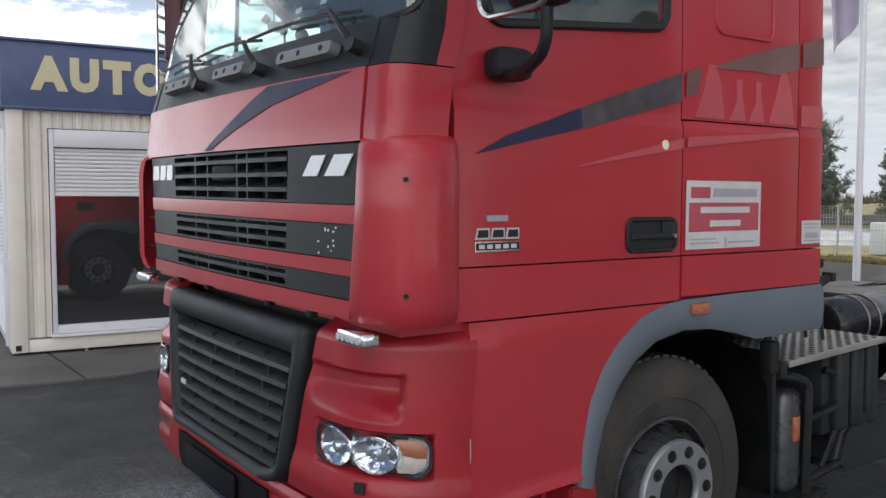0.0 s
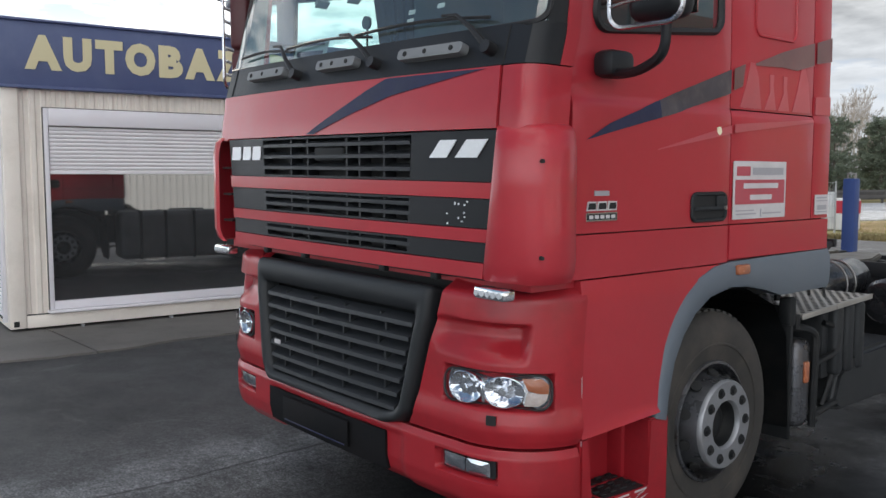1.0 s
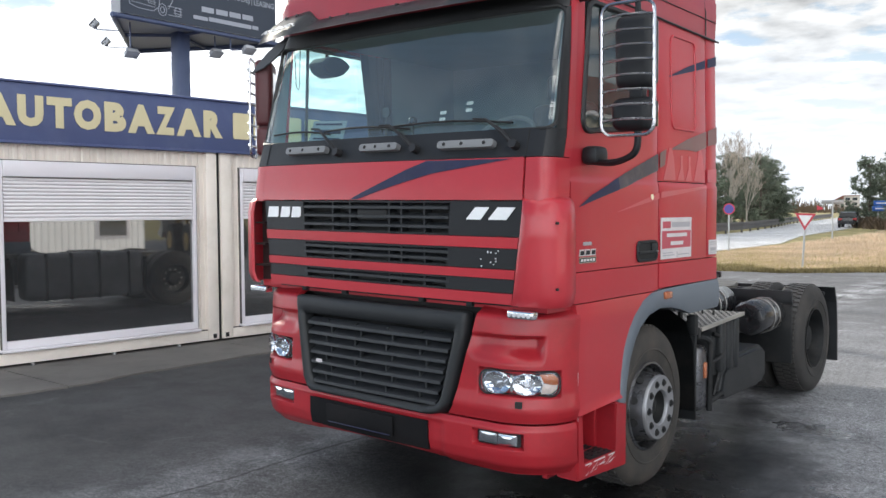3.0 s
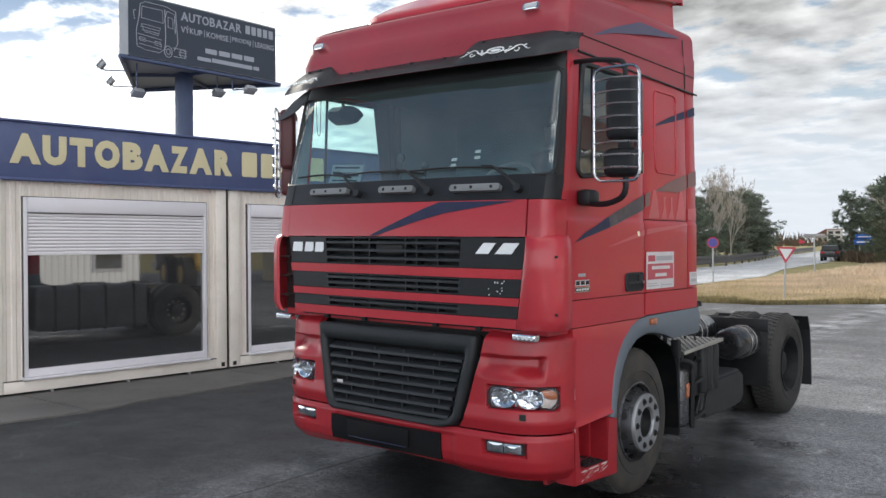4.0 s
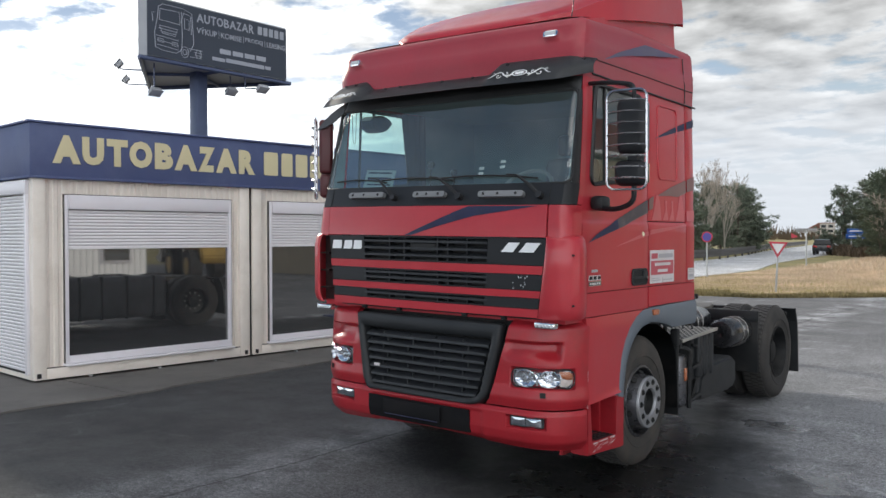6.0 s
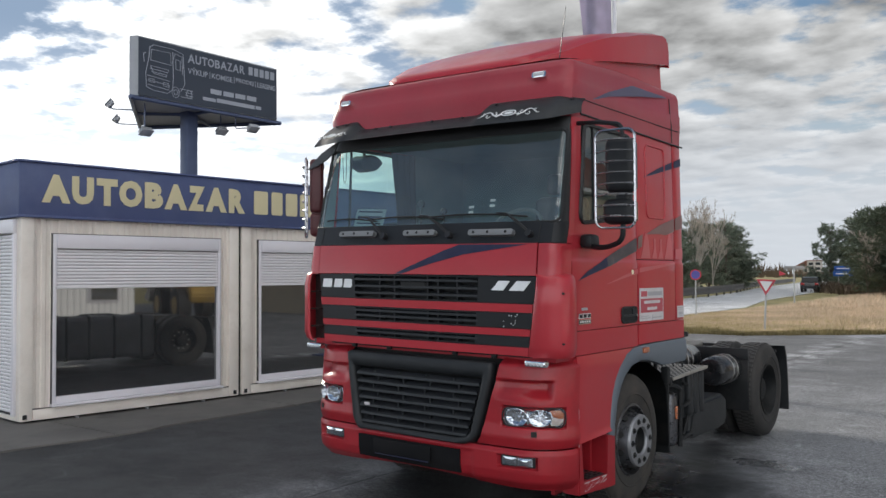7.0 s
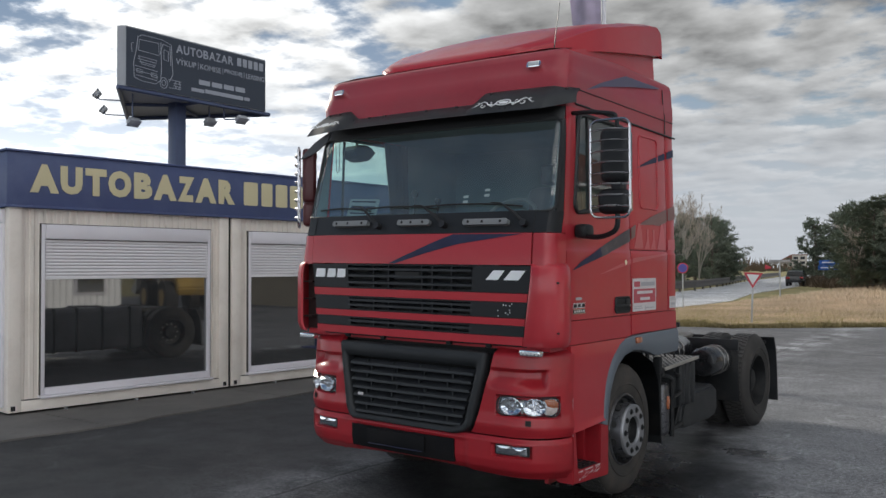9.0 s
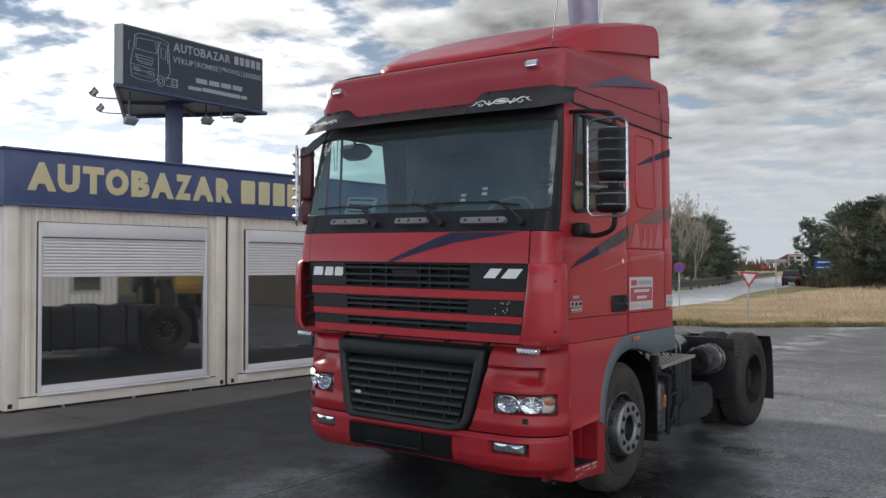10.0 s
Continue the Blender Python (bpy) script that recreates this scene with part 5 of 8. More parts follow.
bm = bmesh.new(); box(bm, (-0.4, -0.21, 0.5), (1.01, 0.21, 0.95), 0.05); part("panel", bm, SIGN_RED, t)
t = thing("lift_post", "blue steel post of a vehicle lift behind the lorry", "post", (-1.44, 8.6, 0))
bm = bmesh.new(); box(bm, (-0.075, -0.075, 0), (0.075, 0.075, 1.66), 0.015); part("column", bm, LIFT_BLUE, t)
bm = bmesh.new(); box(bm, (-0.3, -0.3, 0), (0.3, 0.3, 0.03), 0.005); part("base", bm, LIFT_BLUE, t)
bm = bmesh.new()
pipe(bm, [(-0.05, 0, 1.6), (-0.05, 0, 1.72), (0.05, 0, 1.72), (0.05, 0, 1.6)], 0.015, 6)
part("lug", bm, STEEL, t)

# ---- the lorry ----
truck = thing("tractor_unit", "red tractor unit with sleeper cab, roof spoiler and faded stripes, parked", "lorry")


def piece(table, z):
    """Straight runs between (z, value) pairs."""
    if z <= table[0][0]:
        return table[0][1]
    for (a, p), (b, q) in zip(table, table[1:]):
        if z <= b:
            return p + (q - p) * (z - a) / (b - a)
    return table[-1][1]


class Plan:
    """The outline of the cab seen from above: a bowed front, a rounded corner, a straight side."""

    def __init__(self, y0, width, rx, ry, bow):
        self.y0, self.width, self.rx, self.ry, self.bow = y0, width, rx, ry, bow
        self.arc = math.pi / 2 * math.sqrt((rx * rx + ry * ry) / 2)

    def flat(self, s, z):
        k = 1 if s >= 0 else -1
        s = abs(s)
        w, y0 = piece(self.width, z), piece(self.y0, z)
        a = w - self.rx
        if s <= a:
            return Vector((k * s, y0 + self.bow * (s / a) ** 2, z))
        if s <= a + self.arc:
            q = (s - a) / self.arc * math.pi / 2
            return Vector((k * (a + self.rx * math.sin(q)), y0 + self.bow + self.ry * (1 - math.cos(q)), z))
        return Vector((k * w, y0 + self.bow + self.ry + s - a - self.arc, z))

    def at(self, s, z, off=0.0):
        p = self.flat(s, z)
        if off:
            e = 0.004
            du, dz = self.flat(s + e, z) - self.flat(s - e, z), self.flat(s, z + e) - self.flat(s, z - e)
            n = du.cross(dz).normalized()
            p = p + n * off
        return p

    def s_side(self, y, z):
        """The run to a place on the side that lies at y."""
        return piece(self.width, z) - self.rx + self.arc + y - (piece(self.y0, z) + self.bow + self.ry)


CAB = Plan([(1.2, 0.0), (1.9, 0.0), (2.1, 0.02), (2.27, 0.07), (3.0, 0.26), (3.25, 0.30), (3.5, 0.36)],
           [(1.2, 1.238), (1.97, 1.242), (2.0, 1.232), (2.3, 1.232), (3.0, 1.22), (3.25, 1.218), (3.5, 1.205)], 0.07, 0.09, 0.04)
ROOF = Plan([(3.0, 0.26), (3.25, 0.285), (3.5, 0.345)], [(3.0, 1.22), (3.25, 1.218), (3.5, 1.205)], 0.05, 0.06, 0.04)
NOSE = Plan([(0.2, 0.03), (0.45, -0.03), (0.62, -0.03), (0.66, -0.02), (1.0, -0.01), (1.3, 0.02)],
            [(0.2, 1.235), (0.5, 1.255), (1.3, 1.25)], 0.36, 0.35, 0.03)


def sheet(bm, plan, ss, zs, off=0.0, deep=0.02, warp=None):
    """A skin that follows the plan, with its rim turned inwards. off: a number or a function of run and height."""
    of = off if callable(off) else (lambda s, z: off)
    g = []
    for z in zs:
        row = []
        for s in ss:
            u, v = warp(s, z) if warp else (s, z)
            row.append(bm.verts.new(plan.at(u, v, of(u, v))))
        g.append(row)
    for j in range(len(zs) - 1):
        for i in range(len(ss) - 1):
            bm.faces.new((g[j][i], g[j][i + 1], g[j + 1][i + 1], g[j + 1][i]))
    if deep:
        rim = [(i, 0) for i in range(len(ss))] + [(len(ss) - 1, j) for j in range(1, len(zs))] + \
              [(i, len(zs) - 1) for i in range(len(ss) - 2, -1, -1)] + [(0, j) for j in range(len(zs) - 2, 0, -1)]
        inn = []
        for i, j in rim:
            u, v = warp(ss[i], zs[j]) if warp else (ss[i], zs[j])
            inn.append(bm.verts.new(plan.at(u, v, of(u, v) - deep)))
        for k in range(len(rim)):
            (i0, j0), (i1, j1) = rim[k], rim[(k + 1) % len(rim)]
            bm.faces.new((g[j0][i0], inn[k], inn[(k + 1) % len(rim)], g[j1][i1]))
    return g


def pad(bm, plan, outline, off, deep=0.02, rings=4, dome=0.0):
    """A shape with a free outline in (run, height), laid on the plan."""
    cu = sum(u for u, _ in outline) / len(outline)
    cv = sum(v for _, v in outline) / len(outline)
    loops = [[bm.verts.new(plan.at(u, v, off - deep)) for u, v in outline]]
    for r in range(rings):
        k = 1 - r / rings
        loops.append([bm.verts.new(plan.at(cu + (u - cu) * k, cv + (v - cv) * k, off + dome * (1 - k * k))) for u, v in outline])
    c = bm.verts.new(plan.at(cu, cv, off + dome))
    n = len(outline)
    for a, b in zip(loops, loops[1:]):
        for i in range(n):
            bm.faces.new((a[i], a[(i + 1) % n], b[(i + 1) % n], b[i]))
    for i in range(n):
        bm.faces.new((loops[-1][i], loops[-1][(i + 1) % n], c))


def span(a, b, n):
    return [a + (b - a) * i / n for i in range(n + 1)]


def smooth(a, b, x):
    t = min(1.0, max(0.0, (x - a) / (b - a)))
    return t * t * (3 - 2 * t)


# -- inner shell: dark, closes the cab behind the panel gaps
for k in (-1, 1):
    bm = bmesh.new()
    for ya, yb, zs in ((0.30, 2.36, [1.30, 1.6, 2.0, 2.2]), (1.36, 2.36, [2.2, 2.6, 3.05])):
        gg = [[bm.verts.new(CAB.at(k * CAB.s_side(y, z), z, -0.03)) for y in span(ya, yb, 5)] for z in zs]
        for p, q in zip(gg, gg[1:]):
            for i in range(5):
                bm.faces.new((p[i], p[i + 1], q[i + 1], q[i]))
    part("inner_shell", bm, DARK, truck, cab=True)
bm = bmesh.new()
box(bm, (-1.2, 2.33, 1.25), (1.2, 2.38, 3.1), 0.01)
box(bm, (-1.2, 0.1, 1.25), (1.2, 2.36, 1.30))
part("rear_wall", bm, RED, truck, "red rear wall of the cab", cab=True)


def side_panel(name, k, y0, y1, z0, z1, parent, hole=None, off=0.0, ny=10, nz=14, label=""):
    """One outer panel of the cab's side; hole: (y0, y1, bottom, top) of a window."""
    bm = bmesh.new()
    ys = span(y0, y1, ny)
    zs = sorted(set(span(z0, z1, nz) + [z for z in (1.965, 1.985, 2.0) if z0 < z < z1]))
    if hole:
        ys = span(y0, hole[0], 2) + span(hole[0], hole[1], ny)[1:] + span(hole[1], y1, 2)[1:]
        zs = [z for z in zs if z < hole[2] - 0.02] + span(hole[2], hole[3], 8) + [z1 - 0.004 if hole[3] > z1 - 0.01 else z1]
    g = []
    for z in zs:
        row = []
        for y in ys:
            e = 0.006 * (smooth(y0, y0 + 0.02, y) * smooth(y1, y1 - 0.02, y) - 1)
            zz = z
            if hole and z >= hole[2] - 1e-6:
                zz = z + 0.09 * (y - hole[0]) * max(0.0, 1 - (z - hole[2]) / 0.5)
            yy = y
            if name == "door" and zz > 2.2:
                yy = y + ((zz - 2.2) * 0.09 + 0.035) * max(0.0, 1 - (y - y0) / 0.25)
            s = CAB.s_side(yy, zz)
            row.append(bm.verts.new(CAB.at(k * s, zz, off + e)))
        g.append(row)
    for j in range(len(zs) - 1):
        for i in range(len(ys) - 1):
            if hole and hole[0] - 1e-4 < (ys[i] + ys[i + 1]) / 2 < hole[1] + 1e-4 and hole[2] < (zs[j] + zs[j + 1]) / 2 < hole[3]:
                continue
            bm.faces.new((g[j][i], g[j][i + 1], g[j + 1][i + 1], g[j + 1][i]))
    ex = bmesh.ops.extrude_edge_only(bm, edges=[e for e in bm.edges if len(e.link_faces) == 1])
    for v in (v for v in ex["geom"] if isinstance(v, bmesh.types.BMVert)):
        v.co.x -= k * 0.035
    return part(name, bm, RED, parent, label, cab=True)


WIN = (0.42, 1.29, 2.265, 3.02)


def window_outline(y0, y1, z0, z1, r, n=5):
    return [(y, z + 0.09 * (y - y0) * max(0.0, 1 - (z - z0) / 0.5)) for y, z in rounded(y0, z0, y1, z1, r, n)]


for k, side in ((1, "driver"), (-1, "passenger")):
    win = WIN if k > 0 else (0.305,) + WIN[1:]
    door = side_panel("door", k, 0.285, 1.395, 1.465, 3.05, truck, win, label="red cab door with dark window")
    bm = bmesh.new()
    o = [(y + (0.09 if y < 0.7 else 0) * smooth(2.3, 3.0, z), z) for y, z in window_outline(win[0] - 0.005, WIN[1] + 0.005, WIN[2] - 0.005, WIN[3] - 0.01, 0.07)]
    pipe(bm, [CAB.at(k * CAB.s_side(y, z), z, 0.004) for y, z in o], 0.017, 6, closed=True)
    part("window_seal", bm, SEAL, door, cab=True)
    bm = bmesh.new()
    c = [CAB.at(k * CAB.s_side(y, z), z, -0.006) for y, z in o]
    mid = sum(c, Vector()) / len(c)
    vs = [bm.verts.new(p) for p in c]
    m = bm.verts.new(mid)
    for i in range(len(vs)):
        bm.faces.new((vs[i], vs[(i + 1) % len(vs)], m))
    pane = part("side_window", bm, SIDE_GLASS, door, "tinted side window", cab=True)
    pane.visible_shadow = False
    bm = bmesh.new()  # quarter-light bar
    qy = 0.645 if k > 0 else 0.55
    rod(bm, CAB.at(k * CAB.s_side(qy, 2.29), 2.29, -0.002), CAB.at(k * CAB.s_side(qy + 0.02, 3.0), 3.0, -0.002), 0.012, seg=6)
    part("window_bar", bm, SEAL, door, cab=True)
    def on_door(y0, z0, y1, z1, r=0.012):
        return [(k * CAB.s_side(y, z), z) for y, z in rounded(y0, z0, y1, z1, r)]

    bm = bmesh.new()
    pad(bm, CAB, on_door(1.08, 1.49, 1.35, 1.61, 0.03), 0.0045, 0.02, 3)
    h = part("handle_recess", bm, DARK, door, "deep black recess of the door handle", cab=True)
    bm = bmesh.new()
    pipe(bm, [CAB.at(a, z, 0.006) for a, z in on_door(1.08, 1.49, 1.35, 1.61, 0.03)], 0.009, 6, closed=True)
    part("handle_rim", bm, BLACK_SOFT, h, "dark moulded rim", cab=True)
    bm = bmesh.new()
    pad(bm, CAB, on_door(1.085, 1.536, 1.345, 1.552, 0.006), 0.018, 0.012, 2, 0.004)
    part("handle", bm, BLACK_SOFT, h, "dark pull bar", cab=True)
    bm = bmesh.new()
    pad(bm, CAB, on_door(1.265, 1.550, 1.342, 1.600, 0.010), 0.014, 0.012, 2, 0.003)
    part("latch_block", bm, BLACK_SOFT, h, cab=True)
    bm = bmesh.new()
    a = CAB.s_side(1.325, 1.545)
    rod(bm, CAB.at(k * a, 1.545, 0.012), CAB.at(k * a, 1.545, 0.028), 0.009, seg=12)
    part("lock", bm, STEEL, h, "small steel lock", cab=True)
    side_panel("lower_side_panel", k, 0.27, 1.395, 1.285, 1.459, truck, nz=3)
    side_panel("sleeper_panel", k, 1.402, 2.189, 1.465, 1.995, truck, nz=6)
    up = side_panel("sleeper_upper_panel", k, 1.402, 2.189, 2.002, 3.05, truck, nz=12)
    side_panel("sleeper_sill", k, 1.402, 2.375, 1.30, 1.459, truck, nz=3, off=0.006)
    side_panel("rear_corner_panel", k, 2.197, 2.378, 1.465, 3.05, truck, ny=4, nz=16)
    bm = bmesh.new()  # raised frame of the sleeper's blanked window
    pipe(bm, [CAB.at(k * CAB.s_side(y, z), z, 0.002) for y, z in rounded(1.60, 2.36, 1.99, 2.98, 0.05)], 0.008, 6, closed=True)
    part("panel_moulding", bm, RED, up, cab=True)

# -- roof: drip rail, moulded cap, spoiler
bm = bmesh.new()
S = ROOF.s_side(2.36, 3.1)
rings = [(3.045, 0.004), (3.20, 0.006), (3.235, 0.007), (3.25, 0.004), (3.322, 0.004), (3.330, -0.003), (3.43, -0.006), (3.47, -0.016), (3.495, -0.04), (3.51, -0.085), (3.53, -0.22)]
ss = [-S + 2 * S * i / 90 for i in range(91)]
g = []
for z, off in rings:
    row = []
    for s in ss:
        p = ROOF.at(s, min(z, 3.5), off)
        p.z = z + 0.05 * smooth(0.4, 1.4, p.y) * (1 if z > 3.4 else 0)
        p.y = min(p.y, 2.39)
        p.x -= 0.032 * smooth(0.80, 1.02, -p.x) * smooth(3.10, 3.26, z) * (1 - smooth(3.47, 3.53, z))
        row.append(bm.verts.new(p))
    g.append(row)
for a, b in zip(g, g[1:]):
    for i in range(len(ss) - 1):
        bm.faces.new((a[i], a[i + 1], b[i + 1], b[i]))
bm.faces.new(g[-1])
bm.faces.new([r[0] for r in g] + [r[-1] for r in g[::-1]])
part("roof_cap", bm, RED_DULL, truck, "high red moulded roof", cab=True, smooth=40)
for k in (-1, 1):
    bm = bmesh.new()
    pipe(bm, [CAB.at(k * CAB.s_side(y, z), z, 0.010) for y, z in ((0.45, 3.078), (1.0, 3.066), (1.7, 3.054), (2.40, 3.042))], 0.008, 6)
    part("drip_rail", bm, SEAL, truck, cab=True)
    bm = bmesh.new()
    pipe(bm, [CAB.at(k * CAB.s_side(y, z), z, 0.010) for y, z in ((0.50, 3.19), (1.2, 3.186), (2.36, 3.178))], 0.0035, 5)
    pipe(bm, [CAB.at(k * CAB.s_side(2.17, z), z, 0.010 if z < 3.24 else 0.001) for z in (3.06, 3.15, 3.23, 3.26, 3.35, 3.46)], 0.0045, 5)
    part("roof_seam", bm, SEAL, truck, "dark seam of the roof moulding", cab=True)

bm = bmesh.new()
top = [(0.50, 3.52), (0.505, 3.56), (0.54, 3.60), (0.62, 3.635), (0.80, 3.70), (1.0, 3.79), (1.2, 3.865), (1.4, 3.925), (1.6, 3.965), (1.85, 4.035), (2.15, 4.10), (2.38, 4.145), (2.46, 4.14), (2.515, 4.10), (2.535, 4.02), (2.54, 3.87)]
cols = [-1, -1, -0.995, -0.98, -0.95] + span(-0.9, 0.9, 20) + [0.95, 0.98, 0.995, 1, 1]
NC = len(cols) - 1
rows = []
for i, (y, z) in enumerate(top):
    hw = piece([(0.5, 0.60), (0.54, 0.70), (0.62, 0.80), (0.8, 0.92), (1.2, 1.03), (1.6, 1.06), (2.5, 1.06)], y)
    zl = min(z - 0.02, piece([(0.5, 3.50), (0.65, 3.535), (1.3, 3.665), (2.54, 3.86)], y))
    row = []
    for n, u in enumerate(cols):
        a = abs(u)
        zz = z - 0.035 * smooth(0.90, 1.0, a) + 0.055 * (1 - a * a) * smooth(0.55, 1.0, y) * (1 - 0.7 * smooth(1.5, 2.2, y))
        if n in (0, NC):
            zz = zl
        row.append(bm.verts.new((u * hw, y, zz)))
    rows.append(row)
under = []
for (y, z), row in zip(top, rows):
    zl = min(z - 0.02, piece([(0.5, 3.50), (0.65, 3.535), (1.3, 3.665), (2.54, 3.86)], y))
    under.append([row[0]] + [bm.verts.new((v.co.x * 0.985, y, zl)) for v in row[1:-1]] + [row[-1]])
for a, b, c, d in zip(rows, rows[1:], under, under[1:]):
    for i in range(NC):
        bm.faces.new((a[i], a[i + 1], b[i + 1], b[i]))
        bm.faces.new((c[i], d[i], d[i + 1], c[i + 1]))
for r, u in ((rows[0], under[0]), (rows[-1], under[-1])):
    for i in range(NC):
        q = [r[i], r[i + 1]] + [w for w in (u[i + 1], u[i]) if w not in (r[i], r[i + 1])]
        bm.faces.new(q)
spoiler = part("roof_spoiler", bm, RED, truck, "red roof spoiler with raised rear wing", cab=True, smooth=50)
for k in (-1, 1):
    bm = bmesh.new()
    prism(bm, [(0.80, 3.50), (2.44, 3.50), (2.49, 3.62), (2.46, 3.87), (1.3, 3.70), (0.80, 3.58)], lambda u, v, d: (d, u, v), k * 0.90, k * 1.0)
    part("spoiler_leg", bm, RED, spoiler, cab=True)
bm = bmesh.new()
pipe(bm, [(0.95, 0.62, 3.5), (0.955, 0.66, 3.7), (0.965, 0.72, 4.0)], [0.006, 0.004, 0.002], 5)
part("antenna", bm, SEAL, truck, cab=True)
for x in (0.95, -1.05):
    bm = bmesh.new()
    pad(bm, ROOF, rounded(x - 0.06, 3.355, x + 0.06, 3.40, 0.015), 0.028, 0.035, 3, 0.006)
    l = part("marker_lamp", bm, CHROME, truck, "small clear roof marker lamp", cab=True)
    bm = bmesh.new()
    pad(bm, ROOF, rounded(x - 0.045, 3.363, x + 0.045, 3.392, 0.01), 0.036, 0.01, 3, 0.004)
    part("lens", bm, LED_MAT, l, cab=True)

# -- sun visor
bm = bmesh.new()


def visor_at(x, v):
    """The visor's skin: x across the cab, v from its upper edge (0) to its lip (1)."""
    a = abs(x)
    left = 1.0 if x < 0 else 0.0
    w = smooth(0.76, 0.90, a) if left else smooth(0.43, 0.56, a)
    tip = smooth(0.85, 1.15, a) if left else smooth(1.12, 1.31, a)
    zt = 3.118 + 0.080 * w - 0.02 * tip * (1 - left)
    zb = 3.006 - 0.004 * w + tip * (-0.012 if left else 0.065)
    z = zt + (zb - zt) * v
    back = 0.045 * (a / 1.15) ** 2 + tip * (0.01 if left else 0.09)
    y = 0.20 + piece(CAB.y0, z) - piece(CAB.y0, 3.0) + 0.035 * (1 - v) + back
    swell = 0.028 * math.sin(v * math.pi) * (0.4 + 0.6 * w)
    reach = (0.115 + 0.02 * w) * (1 - tip * (0.35 if left else 0.95))
    return Vector((x - 0.15 * left * tip * v ** 0.85, y - reach * v - swell, z))


xs = span(-1.15, 1.295, 84)
gv = [[bm.verts.new(visor_at(x, j / 8)) for x in xs] for j in range(9)]
for a, b in zip(gv, gv[1:]):
    for i in range(len(xs) - 1):
        bm.faces.new((a[i], a[i + 1], b[i + 1], b[i]))
bmesh.ops.solidify(bm, geom=bm.faces[:], thickness=0.012)
visor = part("sun_visor", bm, SMOKED, truck, "smoked black plastic sun visor with pale scrollwork", cab=True, smooth=50)
for x in (-1.10, -0.98, -0.62, -0.45, 0.0, 0.30, 0.62, 1.22):  # fixing screws along the upper edge
    bm = bmesh.new()
    p = visor_at(x, 0.12)
    rod(bm, p + Vector((0, 0.01, 0)), p - Vector((0, 0.012, 0)), 0.011, seg=10)
    part("screw", bm, SEAL, visor, cab=True)
bm = bmesh.new()
tip, root = Vector((-1.37, 0.19, 2.80)), Vector((-1.05, 0.24, 3.01))
ax = (tip - root).normalized()
wide = Vector((0.25, -1.0, 0.1)).cross(ax)
wide = (wide - ax * wide.dot(ax)).normalized()
nrm = ax.cross(wide)
prism(bm, [(0, -0.02), (0.08, -0.035), (0.20, -0.042), (0.33, -0.03), (0.40, -0.012), (0.40, -0.004), (0.30, 0.026), (0.20, 0.036), (0.08, 0.03)],
      lambda u, v, d: root + ax * u + wide * v + nrm * d, -0.008, 0.008)
part("visor_end", bm, SMOKED, visor, "drooping black end of the visor", cab=True)
for k, c0, size in ((1, 0.80, 1.0), (-1, -1.02, 0.60)):
    bm = bmesh.new()

    def onv(u, w, c0=c0, size=size):
        p = visor_at(c0 + u * size, 0.60 - w * size / 0.20)
        return p - Vector((0, 0.014, 0.0))

    for m in (-1, 1):
        for cx, cz, r, ph, turns in ((0.115, 0.006, 0.030, 0.4, 6.2), (0.175, -0.012, 0.026, 2.6, -5.6), (0.225, 0.010, 0.020, 0.2, 5.0), (0.085, -0.016, 0.018, 3.4, -5.0)):
            pipe(bm, [onv(m * (cx + r * t * math.cos(ph + turns * t)), cz + 0.85 * r * t * math.sin(ph + turns * t)) for t in span(0.15, 1, 14)], 0.0032, 5)
        pipe(bm, [onv(m * (0.055 + 0.21 * t), -0.020 * math.sin(t * 8.2)) for t in span(0, 1, 18)], [0.0055 - 0.0035 * t for t in span(0, 1, 18)], 5)
    pipe(bm, [onv(0.062 * math.cos(a), 0.022 * math.sin(a)) for a in span(0, math.tau, 20)], 0.0045, 5)
    part("scrollwork", bm, WHITE_PAINT, visor, "pale scroll decal", cab=True)
    bm = bmesh.new()
    prism(bm, [(0.040 * math.cos(a * math.tau / 16), 0.011 * math.sin(a * math.tau / 16)) for a in range(16)], lambda u, v, d, f=onv: f(u, v) + Vector((0, d, 0)), 0.0, 0.006)
    part("plaque", bm, WHITE_PAINT, visor, "small pale oval plaque", cab=True)

# -- windscreen, its black surround and the pillars


def edge_run(z, low, high):
    """A run along the cab that goes evenly from one value under the windscreen to another at its head."""
    return low + (high - low) * min(1.0, max(0.0, (z - 2.22) / 0.80))


GLASS_EDGE, BLACK_EDGE, DOOR_GAP = (1.255, 1.207), (1.352, 1.226), (1.432, 1.282)
bm = bmesh.new()
sheet(bm, CAB, span(-1.0, 1.0, 48), span(2.255, 2.97, 14), -0.012, 0.0, warp=lambda s, z: (s * edge_run(z, *GLASS_EDGE), z))
ws = part("windscreen", bm, SCREEN_GLASS, truck, "tinted windscreen", cab=True)
ws.visible_shadow = False
bm = bmesh.new()
sheet(bm, CAB, span(-1.352, 1.352, 52), span(2.105, 2.262, 5), 0.002, 0.03)
cowl = part("cowl", bm, BLACK, truck, "black plastic cowl under the windscreen", cab=True)
for k in (-1, 1):
    bm = bmesh.new()
    pipe(bm, [CAB.at(k * 1.09, z, 0.003) for z in span(2.108, 2.255, 4)], 0.003, 5)
    part("cowl_joint", bm, DARK, cowl, cab=True)
bm = bmesh.new()
sheet(bm, CAB, span(-1.226, 1.226, 40), span(2.945, 3.06, 3), 0.0, 0.03)
